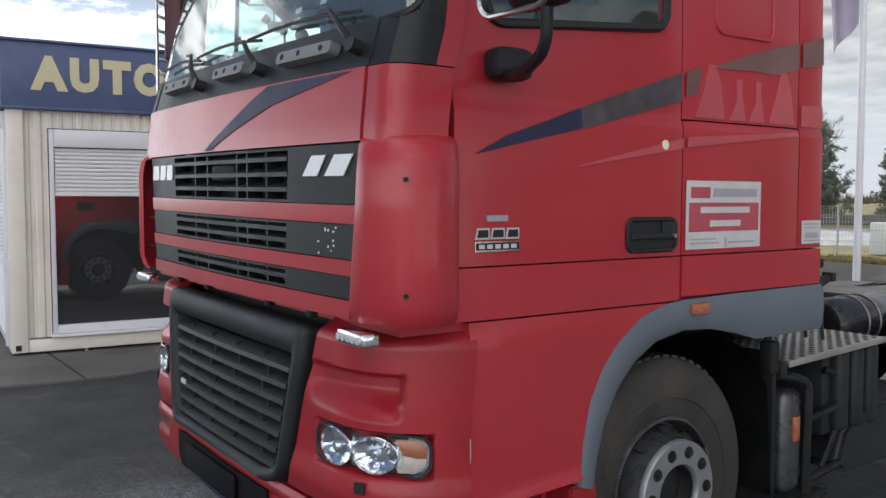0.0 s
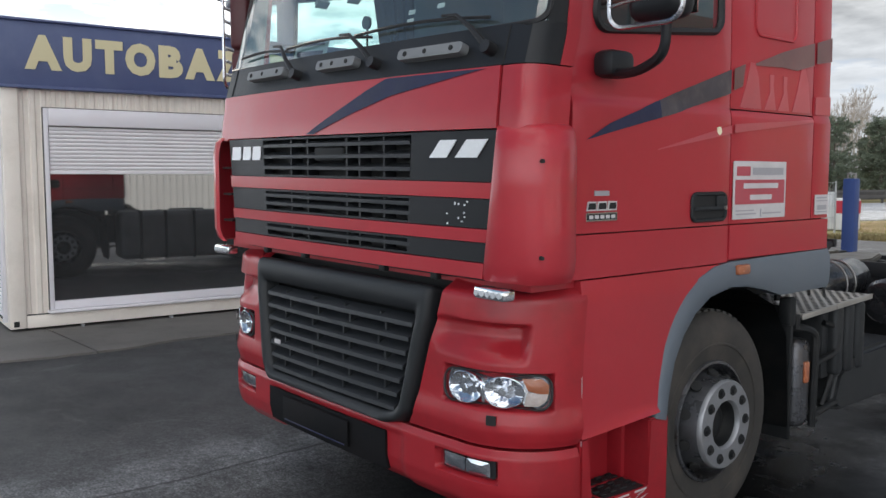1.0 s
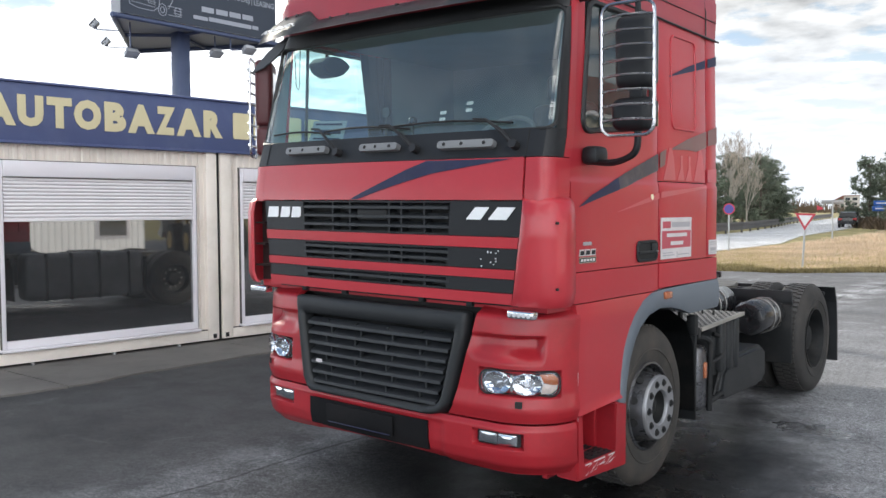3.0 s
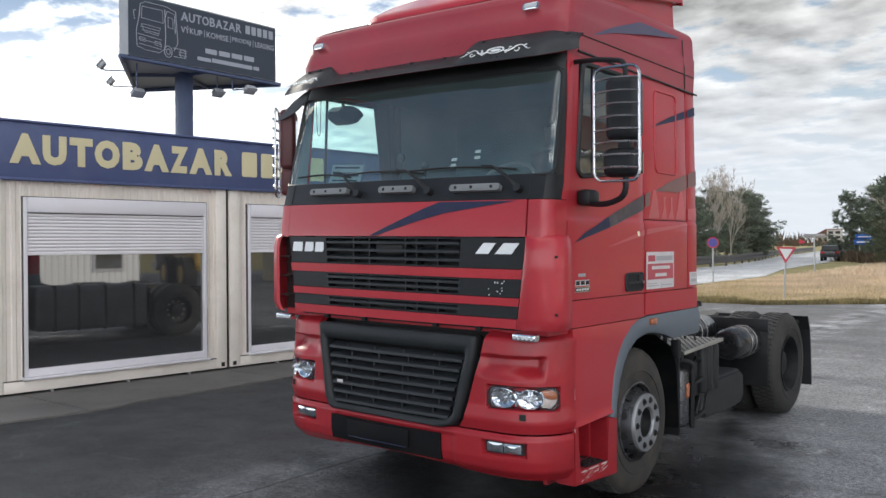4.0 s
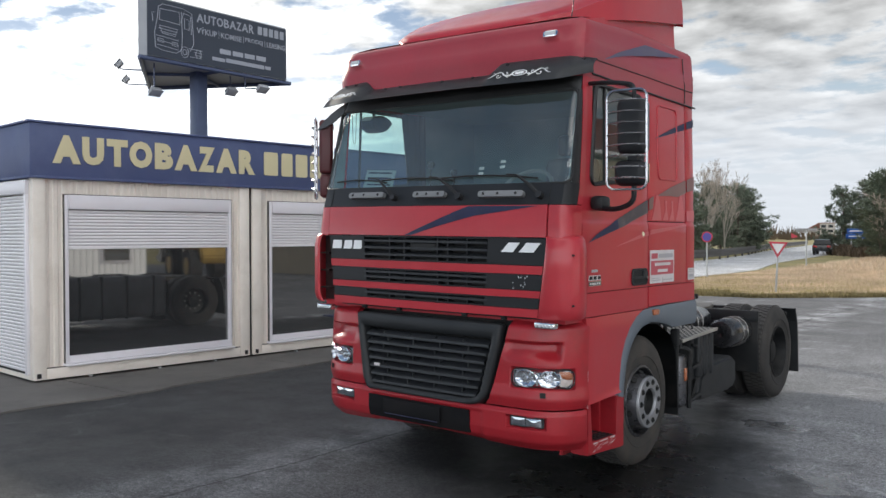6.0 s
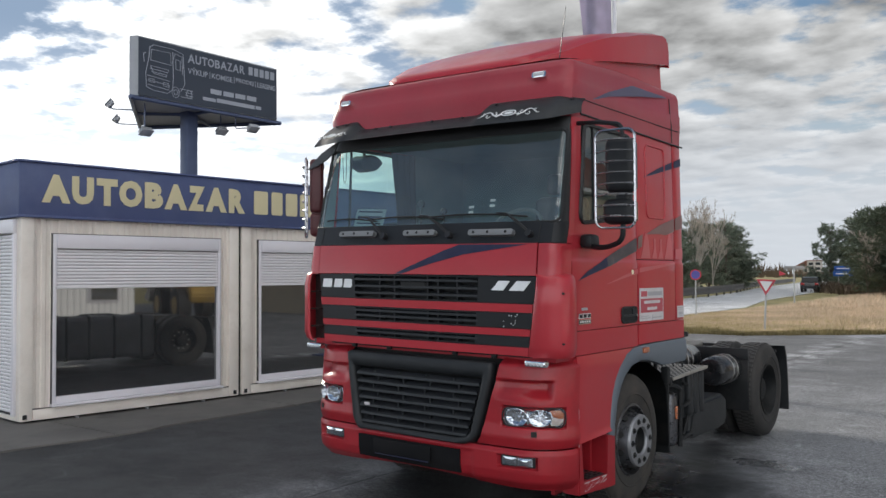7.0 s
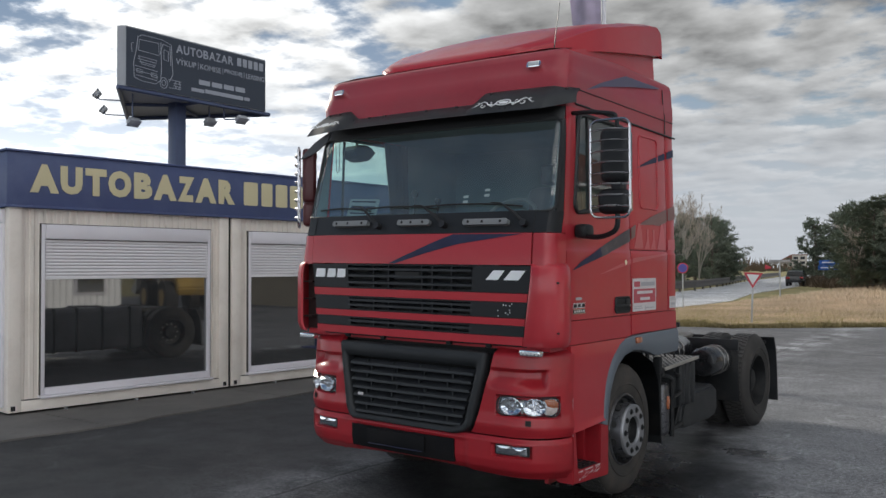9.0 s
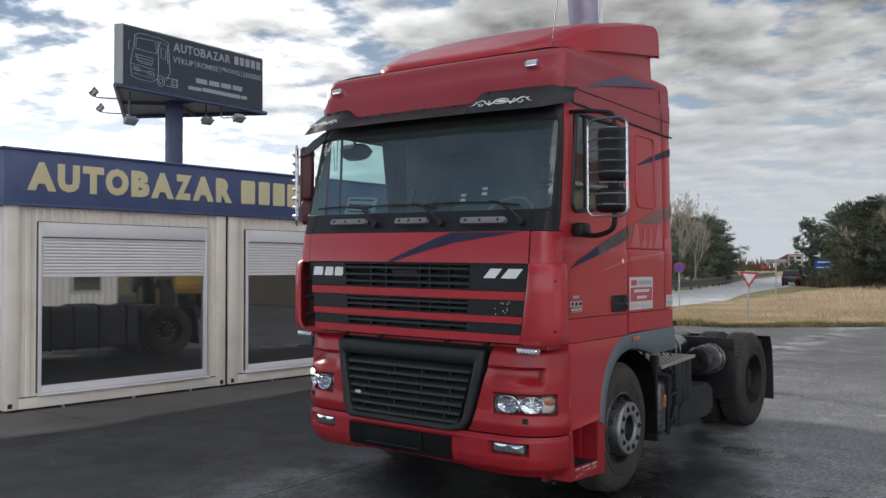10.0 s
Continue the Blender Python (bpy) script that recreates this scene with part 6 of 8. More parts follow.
for k in (-1, 1):
    sheet(bm, CAB, span(0.0, 1.0, 5), span(2.255, 2.95, 10), 0.0, 0.03,
          warp=lambda f, z, k=k: (k * (edge_run(z, *GLASS_EDGE) * (1 - f) + edge_run(z, *BLACK_EDGE) * f), z))
o = [(s * edge_run(z, *GLASS_EDGE), z) for s, z in rounded(-1.0, 2.258, 1.0, 2.955, 0.06, 6)]
pipe(bm, [CAB.at(s, z, -0.003) for s, z in o], 0.011, 6, closed=True)
part("windscreen_surround", bm, SEAL, truck, cab=True)
for k in (-1, 1):
    bm = bmesh.new()
    sheet(bm, CAB, span(0.0, 1.0, 8), span(2.105, 3.05, 16), 0.004, 0.03,
          warp=lambda f, z, k=k: (k * (edge_run(z, *BLACK_EDGE) * (1 - f) + (edge_run(z, *DOOR_GAP) - 0.006) * f), z))
    part("pillar", bm, RED, truck, cab=True)
    bm = bmesh.new()
    sheet(bm, CAB, [k * s for s in span(1.098, CAB.s_side(0.272, 2.0), 12)], span(1.86, 2.10, 6), 0.006, 0.03)
    part("corner_panel", bm, RED, truck, cab=True)
bm = bmesh.new()
sheet(bm, CAB, span(-1.088, 1.088, 30), span(1.868, 2.10, 6), 0.012, 0.03)
hood = part("hood_panel", bm, RED, truck, "red service panel below the windscreen", cab=True)

# -- upper grille
bm = bmesh.new()
sheet(bm, CAB, span(-1.05, 1.05, 20), [1.27, 1.5, 1.7, 1.86], -0.07, 0.0)
part("grille_backing", bm, DARK, truck, cab=True)


def narrow(z):
    return 1.088 - 0.075 * (1.86 - z) / 0.57


def band(bm, x0, x1, z0, z1, off, deep, n=16):
    """A strip between two heights, its ends following the grille's taper."""
    sheet(bm, CAB, span(x0, x1, n), span(z0, z1, 3), off, deep, warp=lambda s, z: (s * (narrow(z) / 1.088), z))


for z0, z1, rows_n in ((1.665, 1.862, 3), (1.485, 1.598, 2), (1.353, 1.428, 1)):
    bm = bmesh.new()
    band(bm, -1.088, -0.665, z0, z1, 0.004, 0.05, 6)
    band(bm, 0.60, 1.088, z0, z1, 0.004, 0.05, 6)
    h = z1 - z0
    band(bm, -0.665, 0.60, z1 - 0.010, z1, 0.004, 0.05)
    band(bm, -0.665, 0.60, z0, z0 + 0.010, 0.004, 0.05)
    gp = part("grille_plate", bm, BLACK, truck, "black grille plate", cab=True)
    for r in range(rows_n):
        bm = bmesh.new()
        zc = z0 + 0.018 + (h - 0.03) * (r + 0.35) / rows_n
        x0, x1 = -0.655, 0.59
        u = span(x0, x1, 14)
        a = [bm.verts.new(CAB.at(s, zc, 0.006)) for s in u]
        b = [bm.verts.new(CAB.at(s, zc + 0.016, 0.006)) for s in u]
        c = [bm.verts.new(CAB.at(s, zc + 0.034, -0.045)) for s in u]
        d = [bm.verts.new(CAB.at(s, zc + 0.024, -0.045)) for s in u]
        for p, q in ((a, b), (b, c), (c, d), (d, a)):
            for i in range(14):
                bm.faces.new((p[i], p[i + 1], q[i + 1], q[i]))
        part("slat", bm, SLAT_GREY, gp, cab=True)
    for x in (-0.38, -0.22, 0.12, 0.22, 0.40):
        bm = bmesh.new()
        p0, p1 = CAB.at(x, z0 + 0.01, -0.035), CAB.at(x, z1 - 0.01, -0.035)
        box(bm, (x - 0.007, p0.y - 0.03, p0.z), (x + 0.007, p0.y + 0.03, p1.z))
        part("divider", bm, BLACK, gp, cab=True)
    if rows_n == 3:
        bm = bmesh.new()
        box(bm, (-0.15, CAB.at(0, 1.75).y - 0.002, 1.745), (0.10, CAB.at(0, 1.75).y + 0.06, 1.81), 0.012)
        part("grille_latch", bm, DARK, gp, "dark latch opening", cab=True)
for z0, z1 in ((1.601, 1.662), (1.431, 1.482), (1.290, 1.350)):
    bm = bmesh.new()
    band(bm, -1.090, 1.090, z0, z1, 0.010, 0.06, 24)
    part("grille_bar", bm, RED, truck, "red bar across the grille", cab=True)

# emblem shapes, badges
def decal(name, outline, mat, parent, off=0.006, plan=CAB, label="", deep=0.004):
    bm = bmesh.new()
    pad(bm, plan, outline, off, deep, 2)
    return part(name, bm, mat, parent, label, cab=True)


for x0, x1, sk in ((-1.045, -0.925, 0.015), (-0.905, -0.80, 0.02), (-0.785, -0.685, 0.015)):
    decal("emblem_block", [(x0, 1.750), (x1 - sk, 1.750), (x1, 1.765), (x1, 1.822), (x0 + sk, 1.822)], WHITE_PAINT, truck, 0.010, label="white emblem block")
for x0, x1 in ((0.735, 0.86), (0.885, 1.03)):
    decal("emblem_block", [(x0 - 0.02, 1.758), (x1 - 0.045, 1.758), (x1 + 0.015, 1.828), (x0 + 0.045, 1.828)], WHITE_PAINT, truck, 0.010, label="slanted white emblem block")
rnd = random.Random(8)
for i in range(11):  # worn white flecks
    x, z = rnd.choice((0.82, 0.87, 0.91)) + rnd.gauss(0, 0.009), rnd.choice((1.505, 1.53, 1.57, 1.58)) + rnd.gauss(0, 0.006)
    decal("paint_fleck", [(x + rnd.uniform(0.002, 0.007) * math.cos(a), z + rnd.uniform(0.002, 0.006) * math.sin(a)) for a in span(0, 5.6, 6)], WHITE_PAINT, truck, 0.0065, label="worn fleck")


def side_shape(name, pts, mat, k=1, off=0.005, label=""):
    return decal(name, [(k * CAB.s_side(y, z), z) for y, z in pts], mat, truck, off, label=label)


def band_decal(name, low, high, mat, off=0.0045, label="", k=1, n=10):
    """A stripe between two runs of (y, z) on the cab's side."""
    def along(run, t):
        d = [0]
        for a, b in zip(run, run[1:]):
            d.append(d[-1] + math.hypot(b[0] - a[0], b[1] - a[1]))
        x = t * d[-1]
        for i in range(len(run) - 1):
            if x <= d[i + 1] + 1e-9:
                f = (x - d[i]) / max(1e-9, d[i + 1] - d[i])
                return (run[i][0] + (run[i + 1][0] - run[i][0]) * f, run[i][1] + (run[i + 1][1] - run[i][1]) * f)
        return run[-1]
    bm = bmesh.new()
    prev = None
    for i in range(n * 3 + 1):
        p, q = along(low, i / (n * 3)), along(high, i / (n * 3))
        col = []
        for j in range(4):
            y, z = p[0] + (q[0] - p[0]) * j / 3, p[1] + (q[1] - p[1]) * j / 3
            col.append(bm.verts.new(CAB.at(k * CAB.s_side(y, z), z, off)))
        if prev:
            for j in range(3):
                bm.faces.new((prev[j], col[j], col[j + 1], prev[j + 1]))
        prev = col
    return part(name, bm, mat, truck, label, cab=True)


for k in (1, -1):
    band_decal("stripe", [(0.36, 1.83), (0.51, 1.865), (0.84, 1.936)], [(0.36, 1.832), (0.50, 1.90), (0.84, 2.010)], NAVY, label="dark blue stripe on the door", k=k)
    band_decal("stripe", [(0.84, 1.936), (0.93, 1.955), (1.39, 2.07)], [(0.84, 2.010), (0.93, 2.04), (1.39, 2.18)], GREYED, label="stripe on the door weathered to grey-brown", k=k)
    band_decal("stripe", [(1.415, 2.085), (1.49, 2.11)], [(1.415, 2.185), (1.51, 2.215)], FADED, label="weathered dark stripe end", k=k)
    band_decal("stripe", [(1.60, 2.215), (1.85, 2.225), (2.0, 2.22), (2.178, 2.26)], [(1.60, 2.225), (1.85, 2.30), (2.0, 2.335), (2.178, 2.375)], FADED, label="weathered dark stripe on the sleeper", k=k)
    band_decal("stripe", [(2.205, 2.27), (2.37, 2.295)], [(2.205, 2.38), (2.37, 2.42)], FADED, label="weathered dark stripe on the sleeper", k=k)
    band_decal("pale_stripe", [(0.82, 1.80), (1.39, 1.885)], [(0.82, 1.803), (1.39, 1.925)], PALE, label="faded pale stripe", k=k)
    band_decal("pale_stripe", [(1.415, 1.89), (2.17, 1.965)], [(1.415, 1.93), (2.17, 1.98)], PALE, label="faded pale stripe", k=k)
    band_decal("stripe", [(1.555, 2.696), (1.916, 2.771), (2.17, 2.825)], [(1.56, 2.702), (1.86, 2.800), (2.17, 2.885)], NAVY, label="small dark blue stripe", k=k)
    band_decal("stripe", [(2.21, 2.832), (2.37, 2.868)], [(2.21, 2.895), (2.37, 2.938)], NAVY, label="small dark blue stripe", k=k)
    band_decal("stripe", [(0.655, 3.214), (0.947, 3.285), (1.5, 3.375), (2.10, 3.455)], [(0.66, 3.22), (0.905, 3.311), (1.38, 3.448), (2.06, 3.462)], STRIPE_BLUE, label="faded blue stripe on the roof", k=k, off=0.008)
    for y0, y1, h in ((1.47, 1.66, 0.215), (1.69, 1.80, 0.17), (1.82, 1.93, 0.17), (1.96, 2.15, 0.225)):
        side_shape("faded_mark", [(y0, 2.012), (y1, 2.012), (y1 - 0.03, 2.012 + h * 0.7), ((y0 + y1) / 2 + 0.03, 2.012 + h), ((y0 + y1) / 2 - 0.01, 2.012 + h), (y0 + 0.05, 2.012 + h * 0.5)], PALE, k, 0.0035, "faded pale lettering ghost")
    side_shape("faded_mark", [(2.205, 2.01), (2.37, 2.01), (2.37, 2.11), (2.205, 2.10)], PALE, k, 0.0035)
st = side_shape("sticker", rounded(1.415, 1.485, 1.90, 1.76, 0.004), STICKER, 1, 0.005, "white sticker with red field and bars of print")
for y0, y1, z0, z1, m in ((1.43, 1.885, 1.555, 1.672, STICKER_RED), (1.44, 1.56, 1.69, 1.735, STICKER_RED), (1.58, 1.87, 1.695, 1.73, STICKER_GREY),
                          (1.44, 1.62, 1.505, 1.512, STICKER_GREY), (1.44, 1.60, 1.522, 1.528, STICKER_GREY), (1.68, 1.86, 1.505, 1.512, STICKER_GREY), (1.66, 1.67, 1.49, 1.53, STICKER_GREY)):
    p = side_shape("print", rounded(y0, z0, y1, z1, 0.003), m, 1, 0.0065)
    p.parent = st
for y0, y1, z0, z1 in ((1.50, 1.82, 1.63, 1.655), (1.56, 1.76, 1.575, 1.60)):
    p = side_shape("print_bar", rounded(y0, z0, y1, z1, 0.002), STICKER, 1, 0.0078)
    p.parent = st
st = side_shape("sticker", rounded(2.215, 1.485, 2.362, 1.59, 0.004), STICKER, 1, 0.005, "small white sticker")
for y0, y1, z0, z1 in ((2.23, 2.34, 1.57, 1.578), (2.23, 2.35, 1.555, 1.561), (2.24, 2.34, 1.51, 1.535), (2.23, 2.35, 1.496, 1.502)):
    p = side_shape("print", rounded(y0, z0, y1, z1, 0.002), STICKER_GREY, 1, 0.0065)
    p.parent = st
side_shape("round_sticker", [(1.285 + 0.019 * math.cos(a), 1.895 + 0.019 * math.sin(a)) for a in span(0, 5.9, 16)], YELLOW, 1, 0.005, "round yellow and white dot")
side_shape("badge", rounded(0.41, 1.612, 0.50, 1.632, 0.003), STICKER_GREY, 1, 0.006, "small dark badge")
for y0, y1 in ((0.362, 0.42), (0.425, 0.485), (0.49, 0.548)):
    b = side_shape("badge", [(y0, 1.553), (y1, 1.553), (y1, 1.590), (y0 + 0.008, 1.590)], STICKER, 1, 0.007, "pale-edged badge block")
    p = side_shape("badge_field", [(y0 + 0.007, 1.559), (y1 - 0.006, 1.559), (y1 - 0.006, 1.584), (y0 + 0.013, 1.584)], DARK, 1, 0.009)
    p.parent = b
b = side_shape("badge", rounded(0.36, 1.512, 0.552, 1.546, 0.003), CHROME, 1, 0.007, "chrome-edged black badge")
p = side_shape("badge_field", rounded(0.366, 1.517, 0.546, 1.541, 0.002), BLACK, 1, 0.009)
p.parent = b
for i in range(5):
    p = side_shape("print_bar", rounded(0.375 + i * 0.034, 1.522, 0.398 + i * 0.034, 1.536, 0.002), STICKER, 1, 0.0105)
    p.parent = b
# stripe across the hood panel
bm = bmesh.new()
lo, hi = [(-0.13, 1.872), (0.16, 1.95), (0.46, 2.02), (1.02, 2.094)], [(-0.20, 1.872), (0.08, 1.978), (0.28, 2.052), (0.42, 2.096)]
prev = None
for i in range(25):
    t = i / 24 * 3
    j = min(2, int(t)); f = t - j
    p = (lo[j][0] + (lo[j + 1][0] - lo[j][0]) * f, lo[j][1] + (lo[j + 1][1] - lo[j][1]) * f)
    q = (hi[j][0] + (hi[j + 1][0] - hi[j][0]) * f, hi[j][1] + (hi[j + 1][1] - hi[j][1]) * f)
    col = [bm.verts.new(CAB.at(p[0] + (q[0] - p[0]) * w / 3, p[1] + (q[1] - p[1]) * w / 3, 0.0155)) for w in range(4)]
    if prev:
        for w in range(3):
            bm.faces.new((prev[w], col[w], col[w + 1], prev[w + 1]))
    prev = col
part("stripe", bm, NAVY, truck, "dark blue stripe across the hood", cab=True)

# -- grab handles and wipers
for x0, x1, z in ((-0.845, -0.445, 2.187), (-0.125, 0.19, 2.183), (0.505, 0.893, 2.176)):
    bm = bmesh.new()
    pad(bm, CAB, rounded(x0, z - 0.022, x1, z + 0.022, 0.018), 0.045, 0.04, 4, 0.004)
    h = part("grab_handle", bm, HANDLE, cowl, "grey grab handle", cab=True)
    for x in (x0 + 0.05, x0 + (x1 - x0) * 0.45, x1 - 0.06):
        bm = bmesh.new()
        p = CAB.at(x, z, 0.046); q = CAB.at(x, z, 0.0505)
        rod(bm, p, q, 0.011, seg=12)
        part("screw_recess", bm, DARK, h, cab=True)
for px_, ex, ez, b0, b1 in ((-0.34, -0.58, 2.335, -1.06, -0.46), (0.32, 0.06, 2.325, -0.52, 0.24), (1.02, 0.78, 2.325, 0.10, 0.98)):
    bm = bmesh.new()
    piv = CAB.at(px_, 2.165, 0.03)
    pipe(bm, [piv, CAB.at((px_ * 2 + ex) / 3, 2.235, 0.055), CAB.at(ex + 0.03, ez - 0.01, 0.035), CAB.at(ex - 0.06, ez, 0.03)], [0.016, 0.012, 0.008, 0.006], 7)
    rod(bm, CAB.at(px_, 2.165, 0.0), CAB.at(px_, 2.165, 0.05), 0.026, seg=12)
    w = part("wiper", bm, SEAL, truck, "black wiper arm", cab=True)
    bm = bmesh.new()
    pipe(bm, [CAB.at(u, 2.315 + 0.02 * math.sin((u - b0) / (b1 - b0) * math.pi) - 0.02 * (u - b0) / (b1 - b0), 0.012) for u in span(b0, b1, 12)], 0.007, 6)
    part("wiper_blade", bm, SEAL, w, cab=True)

# -- corner vanes beside the grille
for k, fx in ((1, 1.115), (-1, 1.185)):
    bm = bmesh.new()
    prof = [(fx, 0.01), (fx + 0.015, -0.005), (fx + 0.06, 0.005), (1.26, 0.045), (1.295, 0.10), (1.305, 0.17), (1.295, 0.24), (1.26, 0.285)]
    zs = [1.285, 1.31, 1.36, 1.5, 1.65, 1.78, 1.85, 1.875, 1.885]
    ins = [0.03, 0.012, 0.0, 0.0, 0.0, 0.0, 0.012, 0.035, 0.06]
    g = [[bm.verts.new((k * (x - i * 0.9 - ((1.100 - narrow(z)) * (1 - n / 3) if k > 0 and n < 3 else 0)), y + i * (0.9 if n < 3 else 0.3), z)) for n, (x, y) in enumerate(prof)] for z, i in zip(zs, ins)]
    for a, b in zip(g, g[1:]):
        for i in range(len(prof) - 1):
            bm.faces.new((a[i], a[i + 1], b[i + 1], b[i]))
    bmesh.ops.recalc_face_normals(bm, faces=bm.faces[:])
    bmesh.ops.solidify(bm, geom=bm.faces[:], thickness=0.016)
    vane = part("corner_vane", bm, RED, truck, "red air deflector at the cab's corner", cab=True, smooth=50)
    # vane insides near-black: the hollow's shade put into the colour
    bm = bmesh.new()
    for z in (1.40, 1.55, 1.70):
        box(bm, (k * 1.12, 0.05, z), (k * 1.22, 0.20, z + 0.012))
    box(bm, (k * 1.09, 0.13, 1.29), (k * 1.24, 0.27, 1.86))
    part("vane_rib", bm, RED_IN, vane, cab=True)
    for z in (1.745, 1.39):
        bm = bmesh.new()
        rod(bm, (k * 1.27, 0.075, z), (k * 1.290, 0.066, z), 0.008, seg=10)
        part("screw", bm, DARK, vane, cab=True)
    # LED lamp under the corner
    bm = bmesh.new()
    x0 = 1.02
    box(bm, (k * x0, -0.03, 1.222), (k * (x0 + 0.165), 0.035, 1.268), 0.010)
    led = part("led_lamp", bm, CHROME, truck, "small white daytime lamp with a row of diodes", cab=True)
    for i in range(5):
        bm = bmesh.new()
        rod(bm, (k * (x0 + 0.02 + i * 0.031), -0.029, 1.245), (k * (x0 + 0.02 + i * 0.031), -0.036, 1.245), 0.012, seg=10)
        part("diode", bm, LED_MAT, led, cab=True)

# -- nose: lamp blocks, bumper, lower grille
bm = bmesh.new()
sheet(bm, NOSE, span(-1.1, 1.1, 20), [0.5, 0.9, 1.29], -0.16, 0.0)
box(bm, (-1.15, 0.14, 1.24), (1.15, 0.3, 1.30))
part("nose_backing", bm, DARK, truck, cab=True)
S_END = NOSE.s_side(0.345, 0.9)


def s_of_x(x):
    """The run along the nose to a place x out from the middle."""
    a = 1.25 - 0.36
    return x if x <= a else a + NOSE.arc * math.asin(min(1, (x - a) / 0.36)) / (math.pi / 2)


HL = (s_of_x(0.805), s_of_x(1.213), 0.782, 0.912)


def lamp_block_form(s, z):
    s = abs(s)
    d = 0.0
    # scoop above the lamp, deepest at its outer end
    in_s = smooth(s_of_x(0.70), s_of_x(0.80), s) * smooth(s_of_x(1.165), s_of_x(1.13), s)
    top, bot = 1.115, 1.0
    d -= 0.075 * in_s * smooth(top + 0.004, top - 0.018, z) * smooth(bot - 0.05, bot + 0.06, z) * (0.35 + 0.65 * smooth(0.7, 1.12, s))
    # lamp pocket
    ps = smooth(HL[0] - 0.010, HL[0] + 0.002, s) * smooth(HL[1] + 0.010, HL[1] - 0.002, s)
    d -= 0.045 * ps * smooth(HL[2] - 0.010, HL[2] + 0.002, z) * smooth(HL[3] + 0.014, HL[3] + 0.004, z)
    # top shoulder and lower roll
    d -= 0.06 * smooth(1.19, 1.27, z) ** 2
    d -= 0.012 * smooth(0.66, 0.63, z)
    d += 0.012 * smooth(0.80, 0.70, z) * smooth(0.64, 0.70, z)
    return d


def inner_edge(z):
    """Where the lamp block meets the lower grille."""
    return piece([(0.60, 0.56), (0.68, 0.625), (1.08, 0.735), (1.26, 0.775)], z)


for k in (1, -1):
    bm = bmesh.new()
    zs = span(0.632, 1.27, 84)
    sheet(bm, NOSE, [k * s for s in span(0.0, 1.0, 100)], zs, lamp_block_form, 0.05,
          warp=lambda s, z, k=k: (k * (inner_edge(z) + (S_END - inner_edge(z)) * abs(s)), z))
    block = part("lamp_block", bm, RED_WORN, truck, "red bumper corner with scooped recess", cab=True, smooth=60)
    # headlamp: bowl, two reflectors, indicator, clear lens
    o = [(k * u, v) for u, v in rounded(HL[0], HL[2], HL[1], HL[3], 0.05)]
    o = [(u, v + 0.012 * (abs(u) - HL[0]) * (1 if v > 0.85 else 0.5)) for u, v in o]
    bm = bmesh.new()
    pad(bm, NOSE, o, -0.022, 0.03, 4)
    lamp = part("headlamp", bm, LAMP_BOWL, block, "clear twin headlamp with amber indicator", cab=True)
    for c, r in ((HL[0] + 0.112, 0.062), (HL[0] + 0.288, 0.060)):
        bm = bmesh.new()
        axis = (NOSE.at(k * c, 0.848, 0.1) - NOSE.at(k * c, 0.848, 0.0)).normalized()
        base = NOSE.at(k * c, 0.848, -0.022)
        loops = []
        for f, dd in ((1.05, -0.006), (1.04, 0.010), (1.0, 0.012), (0.97, 0.004), (0.8, -0.006), (0.5, -0.016), (0.24, -0.020), (0.02, -0.021)):
            loops.append([bm.verts.new(NOSE.at(k * (c + f * r * 1.38 * math.cos(a * math.tau / 28)), 0.848 + f * r * math.sin(a * math.tau / 28), dd - 0.010 + (0.0035 if 0.1 < f < 0.9 and a % 4 < 2 else 0.0))) for a in range(28)])
        for a, b in zip(loops, loops[1:]):
            for i in range(28):
                bm.faces.new((a[i], a[(i + 1) % 28], b[(i + 1) % 28], b[i]))
        rf = part("reflector", bm, REFLECTOR, lamp, cab=True)
        bm = bmesh.new()
        rod(bm, base, base + axis * 0.022, r * 0.22, r * 0.17, 14)
        part("bulb_shield", bm, CHROME, rf, "small chrome bulb shield", cab=True)
    bm = bmesh.new()
    pad(bm, NOSE, [(k * u, v) for u, v in ((HL[1] - 0.095, 0.858), (HL[1] - 0.05, 0.846), (HL[1] - 0.012, 0.846), (HL[1] - 0.012, 0.88), (HL[1] - 0.04, 0.905), (HL[1] - 0.12, 0.905))], -0.006, 0.012, 3, 0.006)
    part("indicator", bm, AMBER, lamp, "amber indicator", cab=True)
    bm = bmesh.new()
    pad(bm, NOSE, [(k * u, v) for u, v in ((HL[1] - 0.11, 0.797), (HL[1] - 0.05, 0.797), (HL[1] - 0.02, 0.82), (HL[1] - 0.012, 0.848), (HL[1] - 0.05, 0.846), (HL[1] - 0.098, 0.852))], -0.008, 0.012, 3, 0.004)
    part("fluted_insert", bm, FLUTED, lamp, "pale fluted lens insert", cab=True)
    bm = bmesh.new()
    pad(bm, NOSE, o, 0.010, 0.030, 5, 0.008)
    lens = part("lens", bm, LENS, lamp, "clear curved lens", cab=True)
    lens.visible_shadow = False
    bm = bmesh.new()
    pipe(bm, [NOSE.at(u, v, -0.001) for u, v in o], 0.0055, 6, closed=True)
    part("gasket", bm, SEAL, lamp, "black rim round the lamp", cab=True)
    for c in (HL[0] + 0.200, HL[0] + 0.375):  # bright webs between the bowls
        bm = bmesh.new()
        pad(bm, NOSE, [(k * u, v) for u, v in rounded(c - 0.008, 0.800, c + 0.008, 0.896, 0.007)], -0.012, 0.014, 2)
        part("web", bm, CHROME, lamp, cab=True)
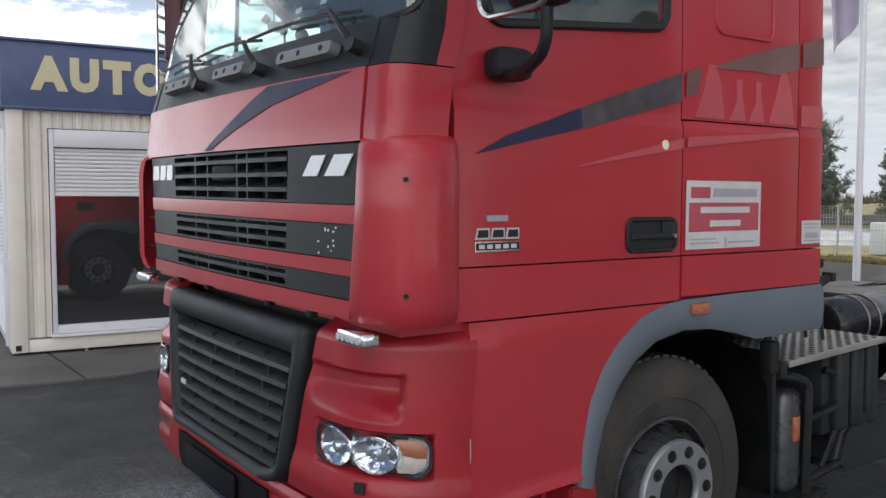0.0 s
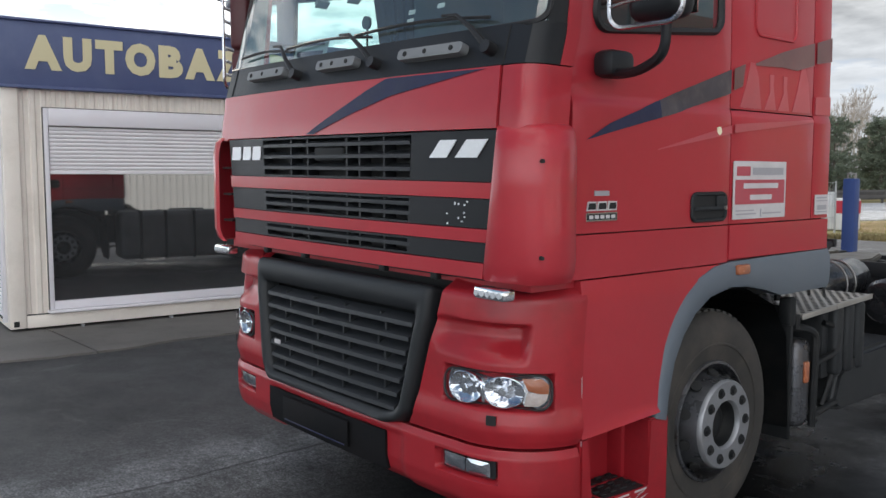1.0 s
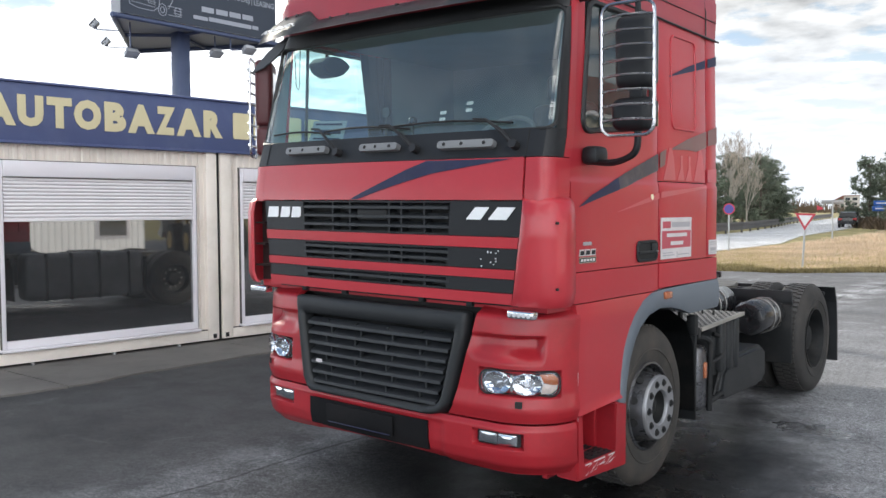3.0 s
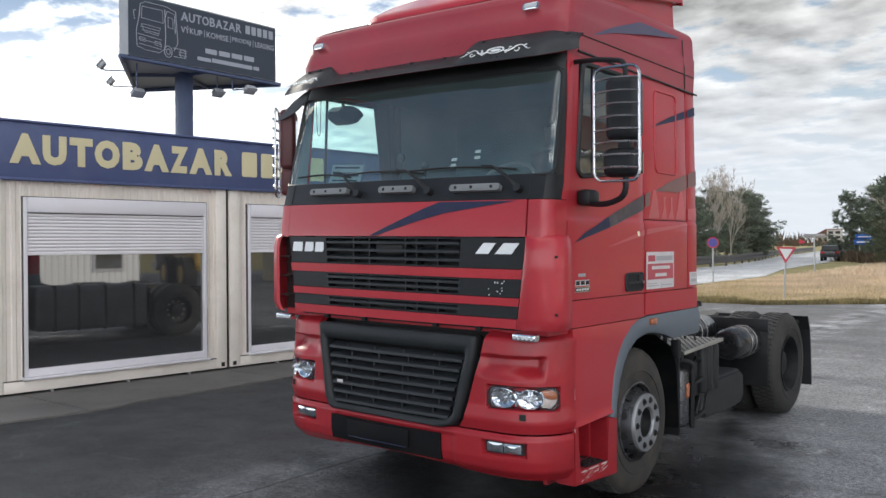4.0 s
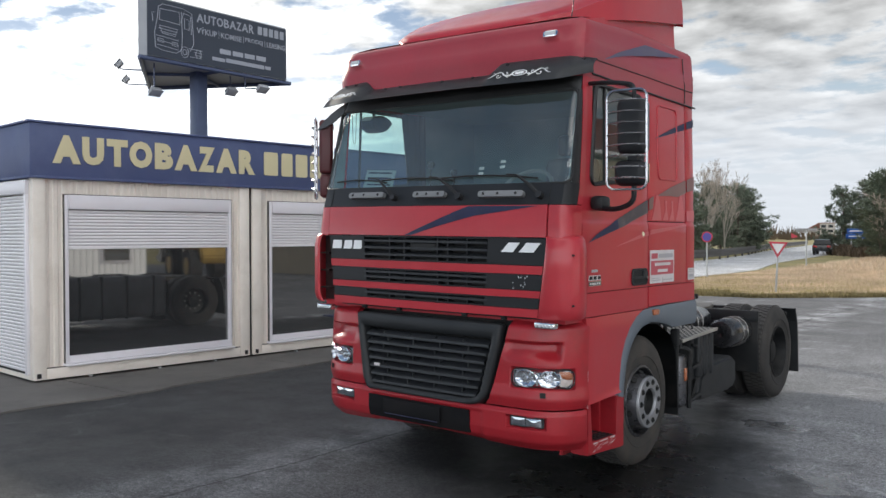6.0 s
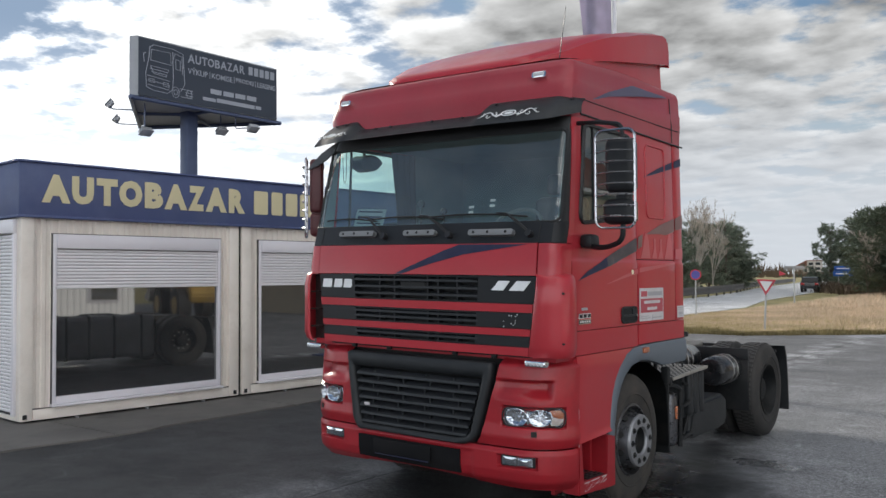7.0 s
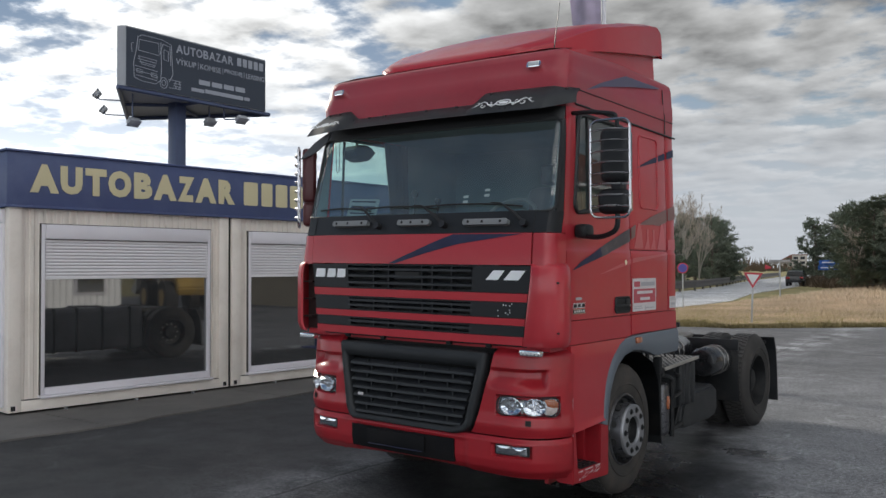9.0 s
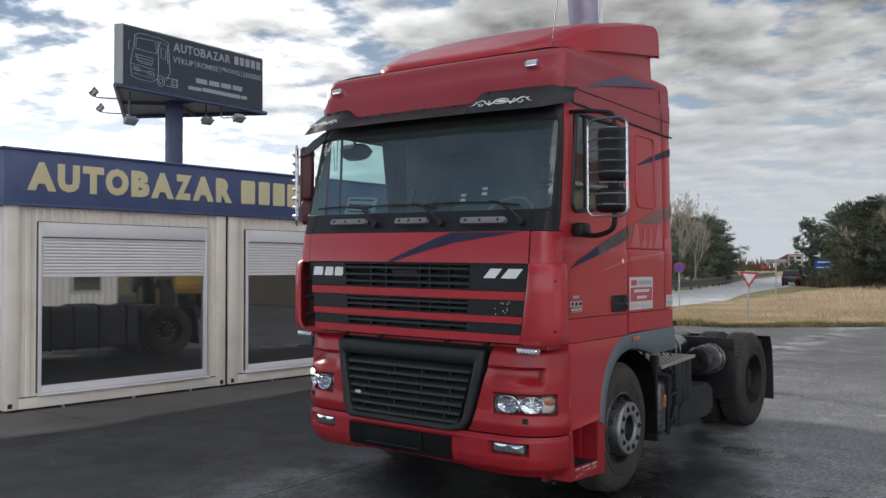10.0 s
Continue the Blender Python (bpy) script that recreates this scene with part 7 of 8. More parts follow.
    decal("jet_cover", [(k * u, v) for u, v in rounded(s_of_x(1.03), 0.717, s_of_x(1.066), 0.756, 0.004)], DARK, block, 0.018, NOSE, "small black square").parent = block


def bumper_form(s, z):
    a = abs(s)
    d = -0.05 * smooth(0.40, 0.30, z) - 0.012 * smooth(0.585, 0.618, z)
    f = smooth(s_of_x(0.765), s_of_x(0.778), a) * smooth(s_of_x(1.075), s_of_x(1.062), a) * smooth(0.478, 0.486, z) * smooth(0.574, 0.566, z)
    d -= 0.045 * f
    c = smooth(0.56, 0.54, a) * smooth(0.58, 0.56, z)
    return d - 0.012 * c


bm = bmesh.new()
sheet(bm, NOSE, span(-S_END, S_END, 150), span(0.315, 0.618, 28), bumper_form, 0.05,
      warp=lambda s, z: (s, z + (0.045 * (1 - smooth(0.0, 0.9, abs(s))) * smooth(0.62, 0.3, z))))
bumper = part("bumper", bm, RED_WORN, truck, "red scuffed lower bumper", cab=True, smooth=60)
bm = bmesh.new()
sheet(bm, NOSE, span(-0.59, 0.44, 20), span(0.385, 0.562, 5), 0.002, 0.03)
part("plate_surround", bm, PLATE_DARK, bumper, "black plate recess", cab=True)
bm = bmesh.new()
box(bm, (-0.40, -0.052, 0.425), (0.18, -0.04, 0.548), 0.006)
plate = part("plate_holder", bm, PLATE_DARK, bumper, "empty black number plate holder", cab=True)
bm = bmesh.new()
box(bm, (-0.38, -0.055, 0.428), (0.16, -0.051, 0.435), 0.002)
part("plate_strip", bm, NAVY, plate, cab=True)
for k in (1, -1):
    o = [(k * u, v) for u, v in rounded(s_of_x(0.78), 0.488, s_of_x(1.06), 0.565, 0.012)]
    bm = bmesh.new(); pad(bm, NOSE, o, -0.035, 0.03, 3)
    f = part("fog_lamp", bm, BLACK, bumper, "rectangular fog lamp", cab=True)
    for u0, u1 in ((0.795, 0.915), (0.919, 1.04)):
        bm = bmesh.new(); pad(bm, NOSE, [(k * u, v) for u, v in rounded(s_of_x(u0), 0.498, s_of_x(u1), 0.556, 0.008)], -0.024, 0.008, 4, 0.004)
        part("reflector", bm, REFLECTOR, f, cab=True)
    bm = bmesh.new(); pad(bm, NOSE, [(k * u, v) for u, v in rounded(s_of_x(0.785), 0.492, s_of_x(1.045), 0.561, 0.012)], -0.014, 0.012, 3)
    l = part("lens", bm, LENS, f, cab=True)
    l.visible_shadow = False

# lower grille: broad rolled frame, slats, staggered dividers
LG = [(-0.555, 0.605), (0.46, 0.605), (0.545, 0.625), (0.60, 0.68), (0.705, 1.09), (0.716, 1.226), (-0.745, 1.230), (-0.715, 1.09), (-0.645, 0.68), (-0.61, 0.625)]


LGI = [(-0.52, 0.652), (0.43, 0.652), (0.495, 0.665), (0.535, 0.70), (0.620, 1.06), (0.625, 1.112), (-0.665, 1.112), (-0.652, 1.06), (-0.575, 0.70), (-0.545, 0.665)]
bm = bmesh.new()
loops = []
for f, off in ((0.0, -0.05), (0.0, 0.0), (0.06, 0.022), (0.25, 0.034), (0.6, 0.032), (0.9, 0.018), (1.0, 0.0), (1.0, -0.07)):
    o = [(p[0] + (q[0] - p[0]) * f, p[1] + (q[1] - p[1]) * f, 0) for p, q in zip(LG, LGI)]
    o = arc_path(o + [o[0]], 0.03, 3)[:-1]
    loops.append([bm.verts.new(NOSE.at(p.x, p.y, off)) for p in o])
n = len(loops[0])
for a, b in zip(loops, loops[1:]):
    for i in range(n):
        bm.faces.new((a[i], a[(i + 1) % n], b[(i + 1) % n], b[i]))
lgf = part("lower_grille", bm, BLACK_SOFT, truck, "dark plastic lower grille with broad rounded frame", cab=True, smooth=60)
for r in range(7):
    z = 0.662 + r * 0.0635
    t = (z - 0.68) / (1.09 - 0.68)
    x0, x1 = -(0.555 + 0.075 * t), 0.505 + 0.115 * t
    bm = bmesh.new()
    u = span(x0, x1, 16)
    a = [bm.verts.new(NOSE.at(s, z, 0.012)) for s in u]
    b = [bm.verts.new(NOSE.at(s, z + 0.018, 0.010)) for s in u]
    c = [bm.verts.new(NOSE.at(s, z + 0.050, -0.045)) for s in u]
    d = [bm.verts.new(NOSE.at(s, z + 0.036, -0.048)) for s in u]
    for p, q in ((a, b), (b, c), (c, d), (d, a)):
        for i in range(16):
            bm.faces.new((p[i], p[i + 1], q[i + 1], q[i]))
    for i in (0, 16):
        bm.faces.new((a[i], b[i], c[i], d[i]))
    sl = part("slat", bm, SLAT_GREY, lgf, cab=True)
    for q in range(4):
        bm = bmesh.new()
        x = -0.42 + 0.27 * q + (0.03 if r % 2 else -0.02)
        p = NOSE.at(x, z + 0.03, -0.02)
        box(bm, (x - 0.006, p.y - 0.018, z + 0.014), (x + 0.006, p.y + 0.03, z + (0.064 if r < 6 else 0.04)))
        part("divider", bm, BLACK_SOFT, sl, cab=True)
bm = bmesh.new()
p = NOSE.at(-0.49, 0.82, 0.016)
box(bm, (-0.52, p.y - 0.004, 0.80), (-0.465, p.y + 0.004, 0.823), 0.003)
part("chip", bm, STICKER, lgf, "white chip on a slat", cab=True)
for x in (-0.68, -0.30, 0.36, 0.72):
    bm = bmesh.new()
    box(bm, (x - 0.022, 0.02, 1.258), (x + 0.022, 0.05, 1.292), 0.006)
    part("hinge", bm, CHASSIS, truck, "small hinge between grille and nose", cab=True)
# -- side skirt, wheel arch, entry step
ARCH_O = [(0.84, 0.64), (0.855, 0.80), (0.89, 0.95), (0.95, 1.06), (1.03, 1.15), (1.15, 1.23), (1.28, 1.272), (1.41, 1.285)]
ARCH_I = [(0.915, 0.62), (0.93, 0.72), (0.97, 0.86), (1.04, 0.98), (1.13, 1.07), (1.25, 1.135), (1.42, 1.165), (1.58, 1.155)]
for k in (1, -1):
    bm = bmesh.new()
    X = 1.248
    rows_y = []
    for j, z in enumerate(span(0.645, 1.278, 16)):
        yo = 0.84 + 0.0
        for (ya, za), (yb, zb2) in zip(ARCH_O, ARCH_O[1:]):
            if za <= z <= zb2:
                yo = ya + (yb - ya) * (z - za) / (zb2 - za)
                break
        crease = 0.018 * smooth(0.69, 0.655, z)
        rows_y.append([bm.verts.new((k * (X - 0.005 * (1 - smooth(0, 0.1, u)) + crease * (0.3 + u) - 0.012 * smooth(1.2, 1.28, z)), 0.347 + (yo - 0.347) * u, z + 0.03 * u * smooth(0.7, 0.645, z))) for u in span(0, 1, 10)])
    for a, b in zip(rows_y, rows_y[1:]):
        for i in range(10):
            bm.faces.new((a[i], a[i + 1], b[i + 1], b[i]))
    bmesh.ops.recalc_face_normals(bm, faces=bm.faces[:])
    ex = bmesh.ops.extrude_edge_only(bm, edges=[e for e in bm.edges if len(e.link_faces) == 1])
    for v in (v for v in ex["geom"] if isinstance(v, bmesh.types.BMVert)):
        v.co.x -= k * 0.04
    part("side_skirt", bm, RED, truck, "red skirt ahead of the wheel arch", cab=True, smooth=50)
    # grey arch and fender
    bm = bmesh.new()
    outer = ARCH_O + [(1.8, 1.292), (2.10, 1.294), (2.38, 1.296)]
    inner = ARCH_I + [(1.74, 1.125), (1.89, 1.085), (2.38, 1.088)]
    prof = [(0.0, -0.03), (0.0, 0.0), (0.18, 0.012), (0.5, 0.016), (0.85, 0.012), (1.0, 0.0), (1.0, -0.06)]
    m = []
    for (yo, zo), (yi, zi) in zip(outer, inner):
        m.append([bm.verts.new((k * (1.244 + d), yo + (yi - yo) * f, zo + (zi - zo) * f)) for f, d in prof])
    for a, b in zip(m, m[1:]):
        for i in range(len(prof) - 1):
            bm.faces.new((a[i], a[i + 1], b[i + 1], b[i]))
    bm.faces.new(m[0]); bm.faces.new(m[-1])
    fender = part("fender", bm, GREY, truck, "grey plastic wheel arch", cab=True, smooth=50)
    bm = bmesh.new()
    box(bm, (k * 1.25, 1.43, 1.222), (k * 1.278, 1.54, 1.272), 0.012)
    part("side_marker", bm, AMBER, fender, "amber side marker", cab=True)
    # inner wheel house
    bm = bmesh.new()
    arc = [(0.93, 0.55), (0.98, 0.86), (1.05, 0.98), (1.16, 1.08), (1.42, 1.15), (1.65, 1.13), (1.9, 1.03), (2.04, 0.85), (2.08, 0.35)]
    a = [bm.verts.new((k * 1.20, y, z)) for y, z in arc]
    b = [bm.verts.new((k * 0.55, y, z)) for y, z in arc]
    for i in range(len(arc) - 1):
        bm.faces.new((a[i], a[i + 1], b[i + 1], b[i]))
    bmesh.ops.solidify(bm, geom=bm.faces[:], thickness=0.012)
    part("wheel_house", bm, CHASSIS, truck, "black mudguard liner")
    # entry step box with its well
    bm = bmesh.new()
    prism(bm, [(0.345, 0.27), (0.93, 0.235), (0.935, 0.64), (0.80, 0.645), (0.80, 0.345), (0.41, 0.355), (0.395, 0.645), (0.345, 0.645)],
          lambda u, v, d: (d, u, v), k * 1.10, k * 1.246)
    bmesh.ops.bevel(bm, geom=bm.edges[:], offset=0.008, segments=2, affect="EDGES")
    stp = part("entry_step", bm, RED_WORN, truck, "red entry step box with scraped lip", cab=True)
    bm = bmesh.new()
    box(bm, (k * 1.0, 0.36, 0.24), (k * 1.03, 0.92, 0.65))
    box(bm, (k * 1.0, 0.36, 0.35), (k * 1.11, 0.42, 0.66), 0.01)
    box(bm, (k * 1.0, 0.78, 0.35), (k * 1.11, 0.85, 0.66), 0.01)
    box(bm, (k * 1.0, 0.40, 0.28), (k * 1.11, 0.82, 0.335), 0.01)
    part("step_well", bm, RED_WORN, stp, cab=True)
    bm = bmesh.new()
    box(bm, (k * 1.035, 0.42, 0.335), (k * 1.225, 0.79, 0.352), 0.005)
    for i in range(5):
        for j in range(5):
            x, y = 1.045 + i * 0.035, 0.46 + j * 0.07
            box(bm, (k * x, y, 0.352), (k * (x + 0.016), y + 0.035, 0.360), 0.003)
    part("tread", bm, BLACK_SOFT, stp, "black ribbed tread", cab=True)
    bm = bmesh.new()
    for i in range(14):
        y = 0.40 + rnd.uniform(0, 0.34)
        z = 0.335 - 0.11 * (1 - (y - 0.40) / 0.4) * rnd.random() - rnd.uniform(0.0, 0.02)
        z = max(z, 0.285)
        ln, sl = rnd.uniform(0.03, 0.13), rnd.uniform(0.1, 0.5)
        w = rnd.uniform(0.0012, 0.004)
        vs = [bm.verts.new((k * 1.2478, y + u * ln, z + u * ln * sl + v)) for u, v in ((0, 0), (0.5, -w), (1, 0), (0.6, w))]
        bm.faces.new(vs)
    for y0, y1, z in ((0.43, 0.50, 0.3475), (0.53, 0.66, 0.3480), (0.70, 0.78, 0.3478)):  # bare metal along the lip
        box(bm, (k * 1.238, y0, z - 0.006), (k * 1.2474, y1, z + 0.002))
    part("scrape", bm, STICKER, stp, "pale scrapes through the paint", cab=True)
bm = bmesh.new()
for z0, z1 in ((0.66, 0.72), (0.74, 0.90), (0.62, 0.64)):
    box(bm, (1.2495, 0.338, z0), (1.2520, 0.341, z1))
part("scrape", bm, STICKER, bumper, "pale scrapes on the corner edge", cab=True)

# -- wheels
R = 0.53


def tyre_mesh(bm, c, k, width, lugs):
    w = width
    full = [(-w, 0.295), (-w + 0.005, 0.34), (-w - 0.005, 0.42), (-w + 0.008, 0.48), (-w + 0.03, R - 0.012), (-w + 0.06, R)]
    full = full + [(-0.06, R), (-0.03, R - 0.012), (-0.008, 0.48), (0.006, 0.42), (-0.004, 0.35), (-0.012, 0.315), (-0.02, 0.295)]
    lathe_x(bm, full, c, 64, k)
    # raised rings on the sidewall
    lathe_x(bm, [(0.0, 0.368), (0.006, 0.372), (0.006, 0.380), (0.0, 0.384)], c, 64, k)
    n = lugs
    body, bm = bm, bmesh.new()
    for i in range(n):
        a0 = i * math.tau / n
        for q, (x0, x1) in enumerate(((-w + 0.055, -w + 0.12), (-w + 0.13, -w + 0.19), (-w + 0.20, -0.055)) if w > 0.2 else ()):
            a = a0 + (0.5 if q == 1 else 0) * math.tau / n
            d = 0.36 * math.tau / n
            vs = []
            for rr in (R - 0.002, R + 0.008):
                for x, aa in ((x0, a - d), (x1, a - d * 0.7), (x1, a + d), (x0, a + d * 0.7)):
                    vs.append(bm.verts.new((c[0] + k * x, c[1] + rr * math.cos(aa), c[2] + rr * math.sin(aa))))
            bm.faces.new(vs[4:])
            for i2 in range(4):
                bm.faces.new((vs[i2], vs[(i2 + 1) % 4], vs[4 + (i2 + 1) % 4], vs[4 + i2]))
    return bm


def holes_ring(bm, c, k, r, x, rad, n, depth=0.01, ph=0.0):
    for i in range(n):
        a = ph + i * math.tau / n
        y, z = c[1] + r * math.cos(a), c[2] + r * math.sin(a)
        rod(bm, (c[0] + k * (x - depth), y, z), (c[0] + k * x, y, z), rad, seg=12)


def front_wheel(k):
    c = (k * 1.19, 1.385, R - 0.018)  # the loaded tyre flattens where it stands
    bm = bmesh.new()
    lugs = tyre_mesh(bm, c, k, 0.31, 60)
    ty = part("tyre", bm, DUSTY_RUBBER, truck, "dusty front tyre", smooth=50)
    tagged(part("tread_pattern", lugs, TREAD, ty, smooth=0), kind="stuff")
    bm = bmesh.new()
    lathe_x(bm, [(-0.02, 0.297), (-0.008, 0.292), (-0.006, 0.280), (-0.05, 0.268), (-0.085, 0.258), (-0.085, 0.250), (-0.03, 0.232), (0.015, 0.222), (0.045, 0.214)], c, 64, k)
    rim = part("rim", bm, RIM, truck, "grey dusty steel rim", smooth=40)
    bm = bmesh.new()
    lathe_x(bm, [(0.040, 0.214), (0.062, 0.212), (0.068, 0.206), (0.068, 0.118), (0.062, 0.112), (0.045, 0.110)], c, 64, k)
    part("hub_flange", bm, FLANGE, rim, "silver wheel flange", smooth=40)
    for i in range(10):
        bm = bmesh.new()
        a = (i + 0.5) * math.tau / 10
        d = Vector((k * 0.5, math.cos(a), math.sin(a))).normalized()
        p = Vector((c[0] + k * -0.012, c[1] + 0.2335 * math.cos(a), c[2] + 0.2335 * math.sin(a)))
        rod(bm, p - d * 0.01, p + d * 0.010, 0.026, seg=14)
        part("vent_hole", bm, DARK, rim, "dark vent hole")
    for i in range(10):
        a = i * math.tau / 10
        bm = bmesh.new()
        y, z = c[1] + 0.165 * math.cos(a), c[2] + 0.165 * math.sin(a)
        rod(bm, (c[0] + k * 0.066, y, z), (c[0] + k * 0.082, y, z), 0.017, 0.014, 6)
        rod(bm, (c[0] + k * 0.066, y, z), (c[0] + k * 0.0705, y, z), 0.025, seg=14)
        part("wheel_nut", bm, CHASSIS, rim)
    bm = bmesh.new()
    lathe_x(bm, [(0.046, 0.111), (0.0, 0.108), (-0.02, 0.10), (-0.012, 0.09), (0.0, 0.078), (0.01, 0.05), (0.012, 0.001)], c, 32, k)
    part("hub", bm, CHASSIS, rim, "dark hub")


def rear_wheel(k):
    for x0 in (1.19, 0.855):
        c = (k * x0, 5.06, R)
        bm = bmesh.new()
        lugs = tyre_mesh(bm, c, k, 0.30, 60)
        ty = part("tyre", bm, RUBBER, truck, "worn rear tyre", smooth=50)
        tagged(part("tread_pattern", lugs, TREAD, ty, smooth=0), kind="stuff")
    c = (k * 1.19, 5.06, R)
    bm = bmesh.new()
    lathe_x(bm, [(-0.02, 0.297), (-0.004, 0.300), (-0.006, 0.285), (-0.06, 0.272), (-0.15, 0.262), (-0.17, 0.22), (-0.175, 0.145), (-0.16, 0.14), (-0.08, 0.12), (-0.07, 0.10), (-0.07, 0.001)], c, 48, k)
    rim = part("rim", bm, CHASSIS, truck, "dark deep-dished rear rim", smooth=40)
    bm = bmesh.new()
    holes_ring(bm, c, k, 0.177, -0.145, 0.016, 10, 0.03)
    part("wheel_nut", bm, STEEL, rim)


for k in (1, -1):
    front_wheel(k)
    rear_wheel(k)

# -- chassis
for k in (1, -1):
    bm = bmesh.new()
    prism(bm, [(0, 0.70), (0.08, 0.70), (0.08, 0.715), (0.015, 0.715), (0.015, 0.955), (0.08, 0.955), (0.08, 0.97), (0, 0.97)],
          lambda u, v, d: (k * (0.44 - u), d, v), 0.5, 6.15)
    part("frame_rail", bm, CHASSIS, truck, "dark steel chassis rail", smooth=0)
for y in (2.5, 3.6, 4.4, 5.6, 6.1):
    bm = bmesh.new()
    box(bm, (-0.43, y, 0.72), (0.43, y + 0.08, 0.95), 0.01)
    part("cross_member", bm, CHASSIS, truck)
bm = bmesh.new()
rod(bm, (-1.0, 5.06, R), (1.0, 5.06, R), 0.09, seg=14)
rod(bm, (0, 5.06, R - 0.02), (0, 4.8, R + 0.02), 0.22, 0.12, 16)
part("axle", bm, CHASSIS, truck)
bm = bmesh.new()
rod(bm, (-1.0, 1.385, R - 0.08), (1.0, 1.385, R - 0.08), 0.06, seg=10)
part("axle", bm, CHASSIS, truck)
bm = bmesh.new()
box(bm, (-0.42, 0.5, 0.45), (0.42, 2.2, 1.2), 0.08)
box(bm, (-0.3, 2.2, 0.5), (0.3, 3.4, 0.8), 0.08)
part("engine", bm, CHASSIS, truck, "dark engine and gearbox under the cab")
bm = bmesh.new()
prism(bm, [(-0.42, 4.35), (0.42, 4.35), (0.46, 4.8), (0.30, 5.35), (0.08, 5.4), (0.05, 4.95), (-0.05, 4.95), (-0.08, 5.4), (-0.30, 5.35), (-0.46, 4.8)], lambda u, v, d: (u, v, d), 0.985, 1.035)
bmesh.ops.bevel(bm, geom=bm.edges[:], offset=0.012, segments=2, affect="EDGES")
box(bm, (-0.5, 4.7, 0.94), (0.5, 5.0, 0.99), 0.01)
part("fifth_wheel", bm, GREASY, truck, "greasy fifth-wheel coupling plate")
# air tanks
for x, y0, y1, r in ((0.95, 3.80, 4.44, 0.155), (0.56, 3.50, 4.25, 0.155)):
    bm = bmesh.new()
    cz = 0.83 if x > 0.7 else 0.93
    prof = [(y0 + 0.03, 0.001), (y0 + 0.005, r * 0.5), (y0 + 0.02, r * 0.85), (y0 + 0.06, r), (y1 - 0.06, r), (y1 - 0.02, r * 0.85), (y1, 0.001)]
    rr = []
    for y, q in prof:
        rr.append([bm.verts.new((x + q * math.cos(a * math.tau / 28), y, cz + q * math.sin(a * math.tau / 28))) for a in range(28)])
    for a, b in zip(rr, rr[1:]):
        for i in range(28):
            bm.faces.new((a[i], a[(i + 1) % 28], b[(i + 1) % 28], b[i]))
    tank = part("air_tank", bm, TANK, truck, "dark cylindrical air tank", smooth=40)
    for y in (y0 + 0.30, y0 + 0.43):
        bm = bmesh.new()
        pipe(bm, [(x + (r + 0.004) * math.cos(a), y, cz + (r + 0.004) * math.sin(a)) for a in span(0, math.tau * 31 / 32, 31)], 0.006, 5, closed=True)
        part("strap", bm, STEEL, tank, "steel strap")
# quarter guard ahead of the rear wheels, rear flaps
for k in (1, -1):
    bm = bmesh.new()
    box(bm, (k * 0.55, 4.46, 0.35), (k * 1.14, 4.49, 0.92), 0.01)
    part("quarter_guard", bm, CHASSIS, truck, "black guard ahead of the rear wheel")
    bm = bmesh.new()
    arc = [(5.50, 1.0), (5.60, 1.0), (5.68, 0.84), (5.71, 0.60), (5.73, 0.22)]
    prism(bm, arc + [(y - 0.03, z) for y, z in arc[::-1][:-1]], lambda u, v, d: (d, u, v), k * 0.60, k * 1.22)
    flap = part("mud_flap", bm, BLACK_SOFT, truck, "black rear mud flap", smooth=0)
    bm = bmesh.new()
    box(bm, (k * 0.35, 5.45, 0.92), (k * 1.15, 5.5, 0.96), 0.01)
    part("flap_bracket", bm, CHASSIS, flap)
# plain panel over the frame ahead of the tyres
bm = bmesh.new()
box(bm, (0.50, 4.46, 0.92), (1.14, 4.49, 1.04), 0.005)
part("guard_lip", bm, BLACK_SOFT, truck, "dark guard plate")
# chequer-plate catwalk
def dipped(bm):
    for v in bm.verts:
        v.co.z -= 0.035 * (3.05 - v.co.y) / 0.80
    return bm


bm = bmesh.new()
box(bm, (0.56, 2.22, 0.962), (1.19, 3.08, 0.976), 0.004)
walkp = part("catwalk", dipped(bm), ALU, truck, "worn aluminium catwalk of open mesh")
bm = bmesh.new()
for i in range(13):
    for j in range(21):
        x, y = 0.585 + i * 0.050 + (0.025 if j % 2 else 0.0), 2.250 + j * 0.0405
        if x < 1.165:
            vs = [bm.verts.new((x + u, y + v, 0.9772)) for u, v in ((-0.0145, 0), (-0.008, -0.017), (0.008, -0.017), (0.0145, 0), (0.008, 0.017), (-0.008, 0.017))]
            bm.faces.new(vs)
tagged(part("perforation", dipped(bm), DARK, walkp, smooth=0), kind="stuff")
for y0, y1 in ((2.22, 2.618), (2.624, 3.08)):
    bm = bmesh.new()
    box(bm, (1.188, y0, 0.950), (1.196, y1, 0.980), 0.002)
    part("edge_strip", dipped(bm), ALU, walkp, "pale folded edge")
bm = bmesh.new()
box(bm, (0.80, 2.165, 0.868), (1.19, 2.215, 0.946), 0.008)
prism(bm, [(2.20, 0.88), (2.215, 0.93), (2.62, 0.945), (2.62, 0.935)], lambda u, v, d: (d, u, v), 1.10, 1.12)
part("bracket", bm, CHASSIS, walkp, "black carrier under the mesh")
